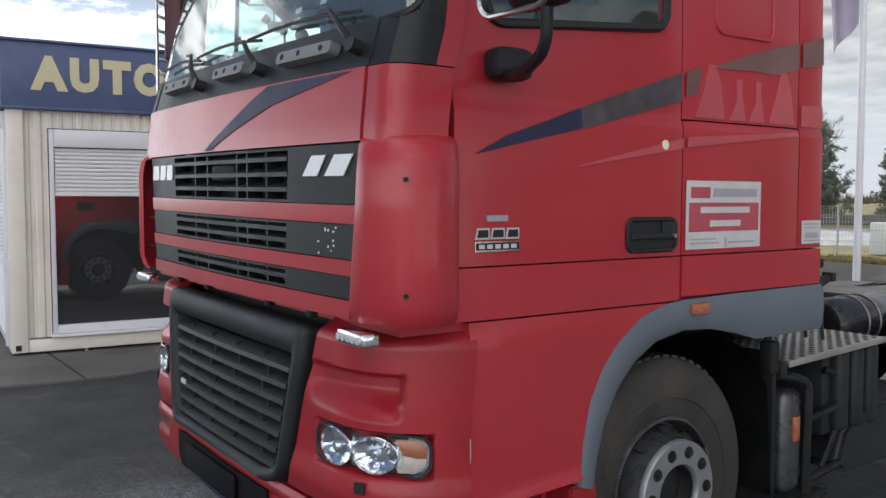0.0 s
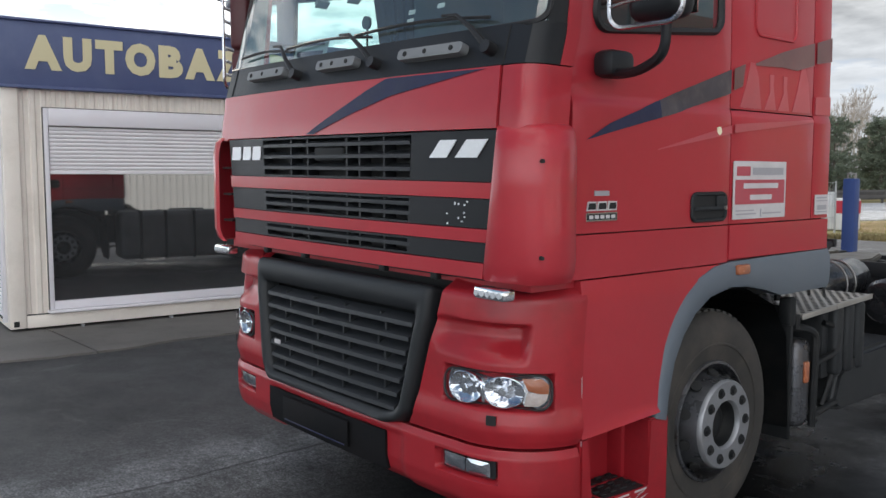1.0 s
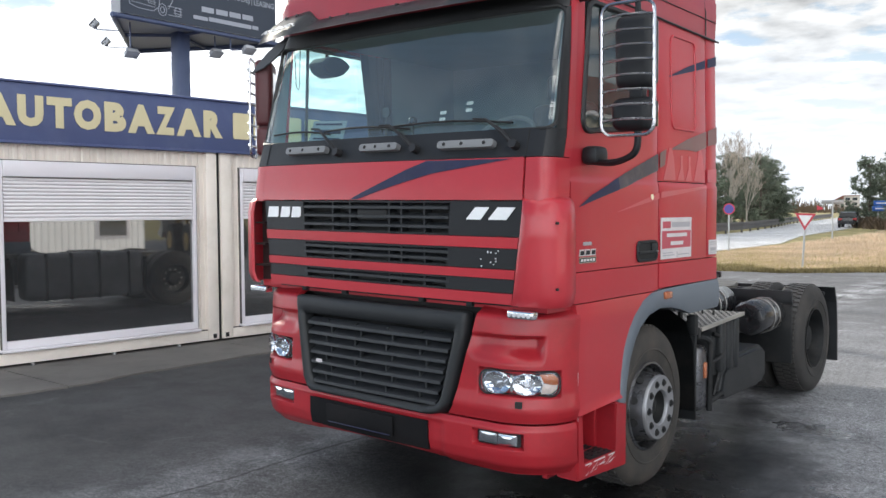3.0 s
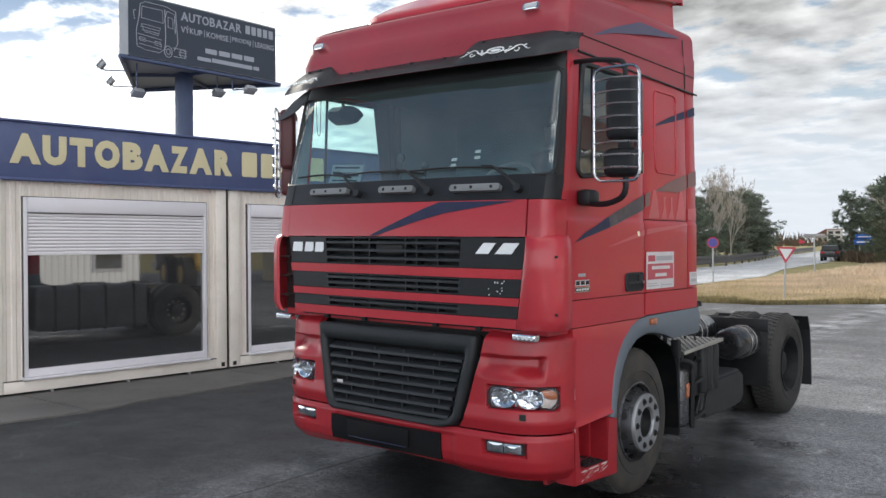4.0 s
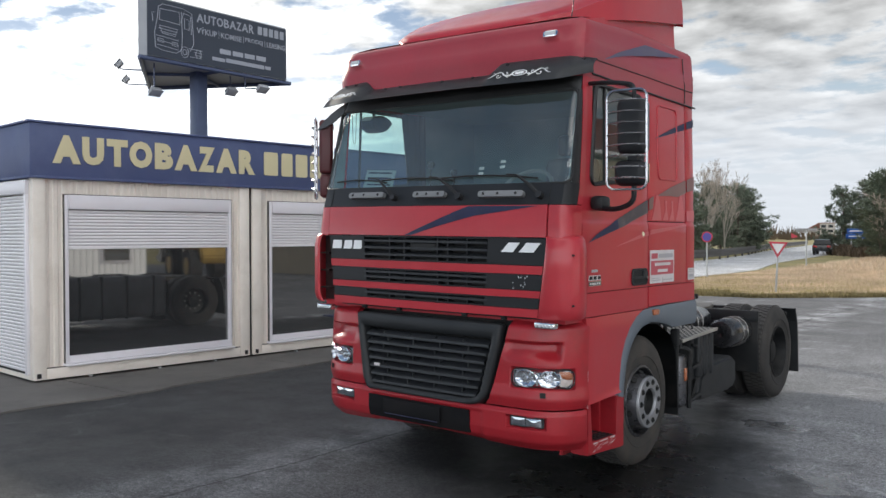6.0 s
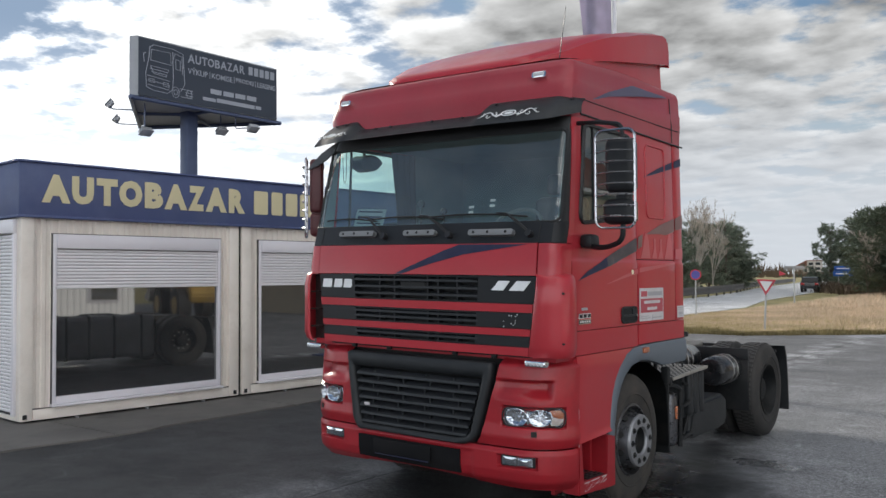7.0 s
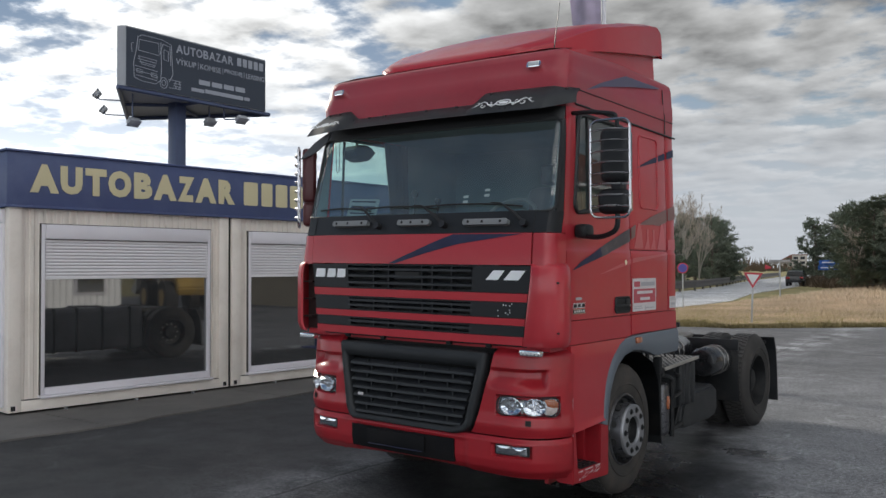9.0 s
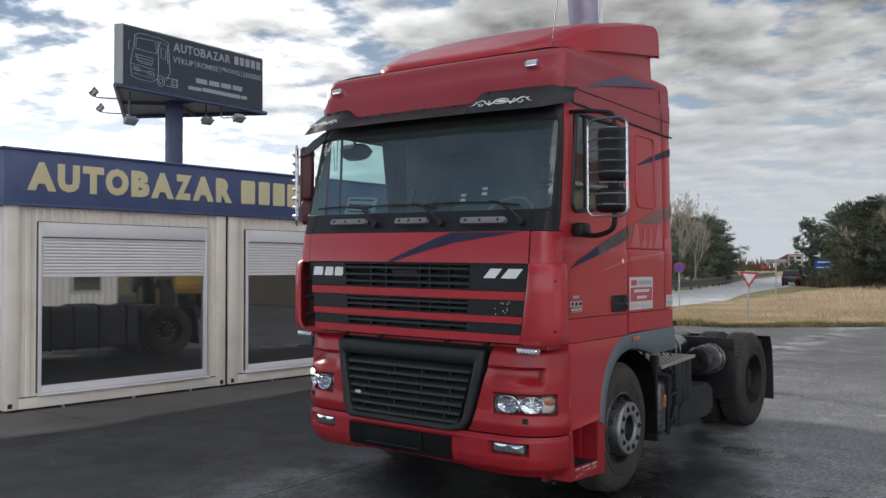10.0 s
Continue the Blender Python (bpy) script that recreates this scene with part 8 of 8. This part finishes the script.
# battery box with ribs, lower tank, step frame and mudguard edge
bm = bmesh.new()
box(bm, (0.55, 2.66, 0.50), (1.10, 3.18, 0.945), 0.02)
bb = part("battery_box", bm, BLACK_SOFT, truck, "black ribbed battery box")
for y in (2.72, 2.86, 3.00):
    bm = bmesh.new()
    box(bm, (1.06, y, 0.52), (1.155, y + 0.10, 0.935), 0.03, 3)
    part("rib", bm, BLACK_SOFT, bb)
bm = bmesh.new()
prism(bm, [(2.72, 0.34), (2.82, 0.29), (3.66, 0.29), (3.76, 0.36), (3.76, 0.58), (3.66, 0.64), (2.95, 0.62), (2.80, 0.52)], lambda u, v, d: (d, u, v), 0.62, 1.14)
bmesh.ops.bevel(bm, geom=bm.edges[:], offset=0.03, segments=3, affect="EDGES")
part("lower_tank", bm, BLACK_SOFT, truck, "dark rounded lower tank")
bm = bmesh.new()
pipe(bm, arc_path([(1.19, 2.37, 0.30), (1.20, 2.37, 0.82), (1.18, 2.30, 0.86), (1.10, 2.24, 0.86)], 0.08), 0.022, 8)
pipe(bm, [(1.18, 2.37, 0.34), (1.14, 2.50, 0.30)], 0.02, 8)
pipe(bm, arc_path([(1.13, 2.48, 0.62), (1.14, 2.75, 0.66), (1.14, 2.78, 0.80), (1.10, 2.66, 0.84)], 0.06), 0.018, 8)
pipe(bm, [(1.13, 2.45, 0.32), (1.13, 2.78, 0.36)], 0.02, 8)
pipe(bm, [(1.12, 2.80, 0.60), (1.12, 2.62, 0.36)], 0.016, 8)
part("step_frame", bm, CHASSIS, truck, "black tubular step frame")
bm = bmesh.new()
box(bm, (1.02, 2.20, 0.31), (1.19, 2.36, 0.80), 0.05, 3)
sp = part("bracket_panel", bm, RIM, truck, "dusty steel bracket panel")
bm = bmesh.new()
box(bm, (1.186, 2.255, 0.56), (1.205, 2.305, 0.68), 0.008)
part("side_marker", bm, AMBER, sp, "orange side marker")
for k in (1, -1):
    bm = bmesh.new()
    box(bm, (k * 0.60, 2.09, 0.28), (k * 1.20, 2.115, 1.00), 0.006)
    box(bm, (k * 1.14, 2.06, 0.90), (k * 1.21, 2.125, 1.05), 0.012)
    part("mud_flap", bm, CHASSIS, truck, "black flap behind the front wheel")
# fuel tank on the passenger side with straps
bm = bmesh.new()
box(bm, (-1.20, 2.30, 0.26), (-0.58, 4.42, 1.10), 0.10, 4)
ft = part("fuel_tank", bm, TANK_GREY, truck, "dull grey fuel tank")
for y in (2.62, 3.05, 3.55, 4.1):
    bm = bmesh.new()
    box(bm, (-1.21, y, 0.25), (-0.57, y + 0.06, 1.11), 0.10, 4)
    part("strap", bm, CHASSIS, ft, "black strap")
# coiled hoses behind the cab
bm = bmesh.new()
for x in (-0.25, 0.0, 0.3, 0.55):
    pipe(bm, [(x + 0.03 * math.cos(a * 1.9), 2.50 + 0.012 * a, 1.12 + 0.03 * math.sin(a * 1.9) + 0.05 * math.sin(a * 0.2)) for a in span(0, 26, 110)], 0.009, 5)
part("air_hose", bm, SEAL, truck, "black coiled air hoses")
# couplings on a bracket behind the cab
bm = bmesh.new()
box(bm, (0.66, 2.44, 1.12), (1.20, 2.47, 1.30), 0.006)
pipe(bm, [(0.92, 2.46, 0.97), (0.92, 2.46, 1.14)], 0.02, 6)
cb = part("coupling_bracket", bm, CHASSIS, truck, "black bracket with air and electric couplings")
for i, (x, z, dy) in enumerate(((0.72, 1.26, 0.10), (0.84, 1.32, 0.14), (0.96, 1.25, 0.11), (1.07, 1.34, 0.16), (1.16, 1.28, 0.12))):
    bm = bmesh.new()
    rod(bm, (x, 2.47, z), (x, 2.47 + dy, z + 0.03), 0.026, 0.02, 10)
    box(bm, (x - 0.03, 2.47 + dy - 0.02, z + 0.01), (x + 0.03, 2.47 + dy + 0.015, z + 0.055), 0.008)
    pipe(bm, arc_path([(x, 2.47, z), (x + 0.01, 2.50, z + 0.04), (x - 0.04, 2.56, z - 0.04), (x - 0.03, 2.60, 1.0)], 0.05), 0.009, 5)
    part("coupling", bm, SEAL, cb)
bm = bmesh.new()
box(bm, (-0.6, 2.42, 0.97), (0.75, 2.75, 1.10), 0.03)
box(bm, (0.2, 2.7, 0.97), (0.6, 3.4, 1.03), 0.02)
part("valve_block", bm, CHASSIS, truck)

# -- mirrors with chrome guards; the passenger one is folded back
for k, fold in ((1, 0), (-1, 47)):
    gx0, gx1, gz0, gz1, gy = 1.475, 1.775, 2.205, 2.888, 0.20
    if k < 0:
        gz0, gz1 = 2.19, 2.91
    turn = Matrix.Translation((-1.40, 0.16, 0)) @ Matrix.Rotation(radians(-fold), 4, "Z") @ Matrix.Translation((1.465, -0.20, 0)) if fold else Matrix()

    def folded(name, bm, mat, parent, label=""):
        bm.transform(turn)
        return part(name, bm, mat, parent, label, cab=True)

    bm = bmesh.new()
    if k > 0:
        box(bm, (k * 1.50, 0.27, 2.455), (k * 1.725, 0.39, 2.845), 0.05, 3)
        box(bm, (k * 1.48, 0.27, 2.235), (k * 1.715, 0.39, 2.415), 0.05, 3)
        box(bm, (k * 1.58, 0.30, 2.39), (k * 1.66, 0.36, 2.48), 0.01)
    else:
        box(bm, (k * 1.47, 0.235, 2.41), (k * 1.76, 0.36, 2.90), 0.035, 3)
        box(bm, (k * 1.475, 0.24, 2.20), (k * 1.755, 0.355, 2.405), 0.03, 3)
        box(bm, (k * 1.50, 0.25, 2.38), (k * 1.73, 0.345, 2.43), 0.01)
    mir = folded("mirror", bm, BLACK if k > 0 else DARK_RED, truck, "black twin mirror housing behind a chrome guard" if k > 0 else "dull dark red twin mirror folded back, with chrome guard")
    for z0, z1, x0 in ((2.49, 2.81, 1.54), (2.26, 2.395, 1.52)):
        bm = bmesh.new()
        yg = 0.388 if k > 0 else 0.358
        box(bm, (k * x0, yg, z0), (k * 1.705, yg + 0.006, z1))
        folded("mirror_glass", bm, MIRROR, mir)
    bm = bmesh.new()
    fr = [(k * u, gy, v) for u, v in rounded(gx0, gz0, gx1, gz1, 0.06, 6)]
    pipe(bm, fr, 0.009, 8, closed=True)
    folded("mirror_guard", bm, SATIN, mir, "chrome guard frame")
    for i in range(8):
        z = gz0 + (i + 1) * (gz1 - gz0) / 9
        bm = bmesh.new()
        pipe(bm, [(k * gx0, gy, z), (k * (gx0 + 0.06), gy - 0.02, z + 0.004), (k * 1.62, gy - 0.032, z + 0.007), (k * (gx1 - 0.06), gy - 0.02, z + 0.004), (k * gx1, gy, z)], 0.0062 if k > 0 else 0.011, 6)
        folded("guard_bar", bm, SATIN, mir)
    q = turn @ Vector((k * 1.62, 0.33, 0))
    bm = bmesh.new()
    pipe(bm, arc_path([(k * 1.22, 0.42, 3.0 if k > 0 else 2.96), ((k * 1.22 + q.x) / 2, 0.38, 2.985 if k > 0 else 2.955), (q.x, q.y, 2.945), (q.x, q.y, 2.83)], 0.06), 0.016, 8)
    part("upper_arm", bm, BLACK, mir, "black upper mirror arm", cab=True)
    bm = bmesh.new()
    pipe(bm, arc_path([(k * 1.26, 0.46, 2.09), ((k * 1.3 + q.x) / 2, 0.38, 2.07), (q.x, q.y, 2.12), (q.x, q.y, 2.26)], 0.09), 0.019, 8)
    part("lower_arm", bm, BLACK, mir, "black lower mirror arm", cab=True)
    bm = bmesh.new()
    box(bm, (k * 1.235, 0.39, 2.07), (k * 1.34, 0.54, 2.175), 0.03)
    part("arm_bracket", bm, BLACK, mir, cab=True)
bm = bmesh.new()  # kerb mirror above the passenger window
prism(bm, [(0.76, 2.93), (0.82, 2.985), (0.93, 3.005), (1.02, 2.985), (1.08, 2.94), (1.0, 2.865), (0.90, 2.835), (0.80, 2.865)], lambda u, v, d: (d, u, v), -1.44, -1.27)
bmesh.ops.bevel(bm, geom=bm.edges[:], offset=0.012, segments=2, affect="EDGES")
pipe(bm, [(-1.2, 0.9, 3.06), (-1.36, 0.9, 3.03), (-1.36, 0.9, 2.98)], 0.018, 6)
part("kerb_mirror", bm, BLACK, truck, "black kerb mirror", cab=True)

# -- inside the cab
bm = bmesh.new()
pipe(bm, arc_path([(-1.13, 0.36, 2.99), (-1.13, 0.372, 2.70), (-1.13, 0.388, 2.672), (-1.13, 0.404, 2.70), (-1.13, 0.416, 2.99)], 0.02), 0.003, 5)
part("cord", bm, SEAL, truck, "thin cord looped by the passenger window", cab=True)
bm = bmesh.new()
rod(bm, (-0.262, 0.40, 2.25), (-0.258, 0.40, 2.43), 0.006, seg=8)
rod(bm, (-0.252, 0.385, 2.456), (-0.252, 0.40, 2.456), 0.034, seg=18)
part("phone_holder", bm, SEAL, truck, "small round holder on a stalk", cab=True)
bm = bmesh.new()
sheet(bm, CAB, span(-1.1, 1.1, 20), [2.12, 2.2, 2.26], -0.05, 0.0)
prism(bm, [(0.14, 1.9), (0.16, 2.24), (0.45, 2.27), (0.62, 2.18), (0.64, 1.9)], lambda u, v, d: (d, u, v), -1.12, 1.12)
part("dashboard", bm, TRIM_IN, truck, "dark dashboard", cab=True)
bm = bmesh.new()
box(bm, (-1.18, 2.27, 1.35), (1.18, 2.32, 3.05))
box(bm, (-1.18, 0.5, 3.04), (1.18, 2.3, 3.06))
box(bm, (-1.1, 1.55, 1.5), (1.1, 2.27, 2.1), 0.05)
for k in (-1, 1):
    box(bm, (k * 1.17, 1.42, 1.4), (k * 1.195, 2.3, 3.05))
    box(bm, (k * 1.17, 0.4, 1.4), (k * 1.195, 1.42, 2.22))
for k in (-1, 1):
    sheet(bm, CAB, span(0.0, 1.0, 6), span(2.25, 3.04, 8), -0.038, 0.0,
          warp=lambda f, z, k=k: (k * ((edge_run(z, *GLASS_EDGE) - 0.012) * (1 - f) + edge_run(z, *((1.505, 1.39) if k > 0 else (1.41, 1.265))) * f), z))
part("interior_trim", bm, TRIM_IN, truck, "dark grey cab lining", cab=True)
for x in (0.55, -0.6):
    bm = bmesh.new()
    box(bm, (x - 0.26, 0.75, 1.85), (x + 0.26, 1.25, 2.0), 0.06, 3)
    hb = 2.55 if x > 0 else 2.30
    box(bm, (x - 0.25, 1.28, 1.95), (x + 0.25, 1.44, hb), 0.07, 3)
    if x > 0:
        box(bm, (x - 0.14, 1.32, hb + 0.02), (x + 0.14, 1.42, hb + 0.2), 0.04, 3)
    part("seat", bm, SEAT_MAT, truck, "dark cloth driver's seat" if x > 0 else "dark cloth passenger seat", cab=True)
bm = bmesh.new()
pipe(bm, [(0.55 + 0.23 * math.cos(a), 0.60 + 0.14 * math.sin(a), 2.24 + 0.16 * math.sin(a)) for a in span(0, math.tau * 27 / 28, 27)], 0.016, 8, closed=True)
pipe(bm, [(0.33, 0.60, 2.24), (0.55, 0.62, 2.22), (0.77, 0.60, 2.24)], 0.018, 6)
pipe(bm, [(0.55, 0.62, 2.22), (0.55, 0.50, 2.05)], 0.03, 6)
part("steering_wheel", bm, HANDLE, truck, "grey steering wheel", cab=True)
# paper sign leaning behind the windscreen
bm = bmesh.new()
prism(bm, [(-1.05, 2.275), (-0.70, 2.270), (-0.69, 2.43), (-1.04, 2.445)], lambda u, v, d: (u, 0.41 + d + (v - 2.28) * 0.3, v), 0.0, 0.003)
card = part("paper_sign", bm, CARD, truck, "pale paper sign lying behind the windscreen", cab=True)
for z, e in ((2.415, 0.010), (2.365, 0.022), (2.310, 0.008)):
    bm = bmesh.new()
    prism(bm, [(-1.01, z - e + 0.008), (-0.73, z - e - 0.006), (-0.73, z + e * 0.4 - 0.006), (-1.01, z + e * 0.4 + 0.008)], lambda u, v, d: (u, 0.406 + d + (v - 2.28) * 0.3, v), 0.0, 0.002)
    part("print_bar", bm, NAVY, card, cab=True)
# curtain drawn back at the passenger's pillar
bm = bmesh.new()
cg = []
for z in span(2.2, 3.03, 8):
    y0 = 1.06 + 0.09 * smooth(3.03, 2.2, z) ** 0.7
    cg.append([bm.verts.new((-1.155 + 0.018 * math.sin(i * 1.9 + z), y0 + (1.44 - y0) * i / 14, z)) for i in range(15)])
for a, b in zip(cg, cg[1:]):
    for i in range(14):
        bm.faces.new((a[i], a[i + 1], b[i + 1], b[i]))
bmesh.ops.solidify(bm, geom=bm.faces[:], thickness=0.006)
part("curtain", bm, SEAT_MAT, truck, "dark curtain drawn back beside the passenger window", cab=True, smooth=60)
for x, z in ((0.46, 2.391), (0.46, 2.352), (0.646, 2.437), (0.646, 2.396)):
    decal("screen_label", rounded(x - 0.022, z - 0.010, x + 0.022, z + 0.010, 0.003), STICKER, ws, -0.016, deep=0.002, label="small white label on the windscreen")
bm = bmesh.new()
rod(bm, (0.02, 0.35, 2.26), (0.02, 0.35, 2.36), 0.008, seg=6)
bmesh.ops.create_uvsphere(bm, u_segments=12, v_segments=8, radius=0.03, matrix=pose(0.02, 0.35, 2.38))
part("dash_stalk", bm, SEAL, truck, "small dark stalk on the dashboard", cab=True)
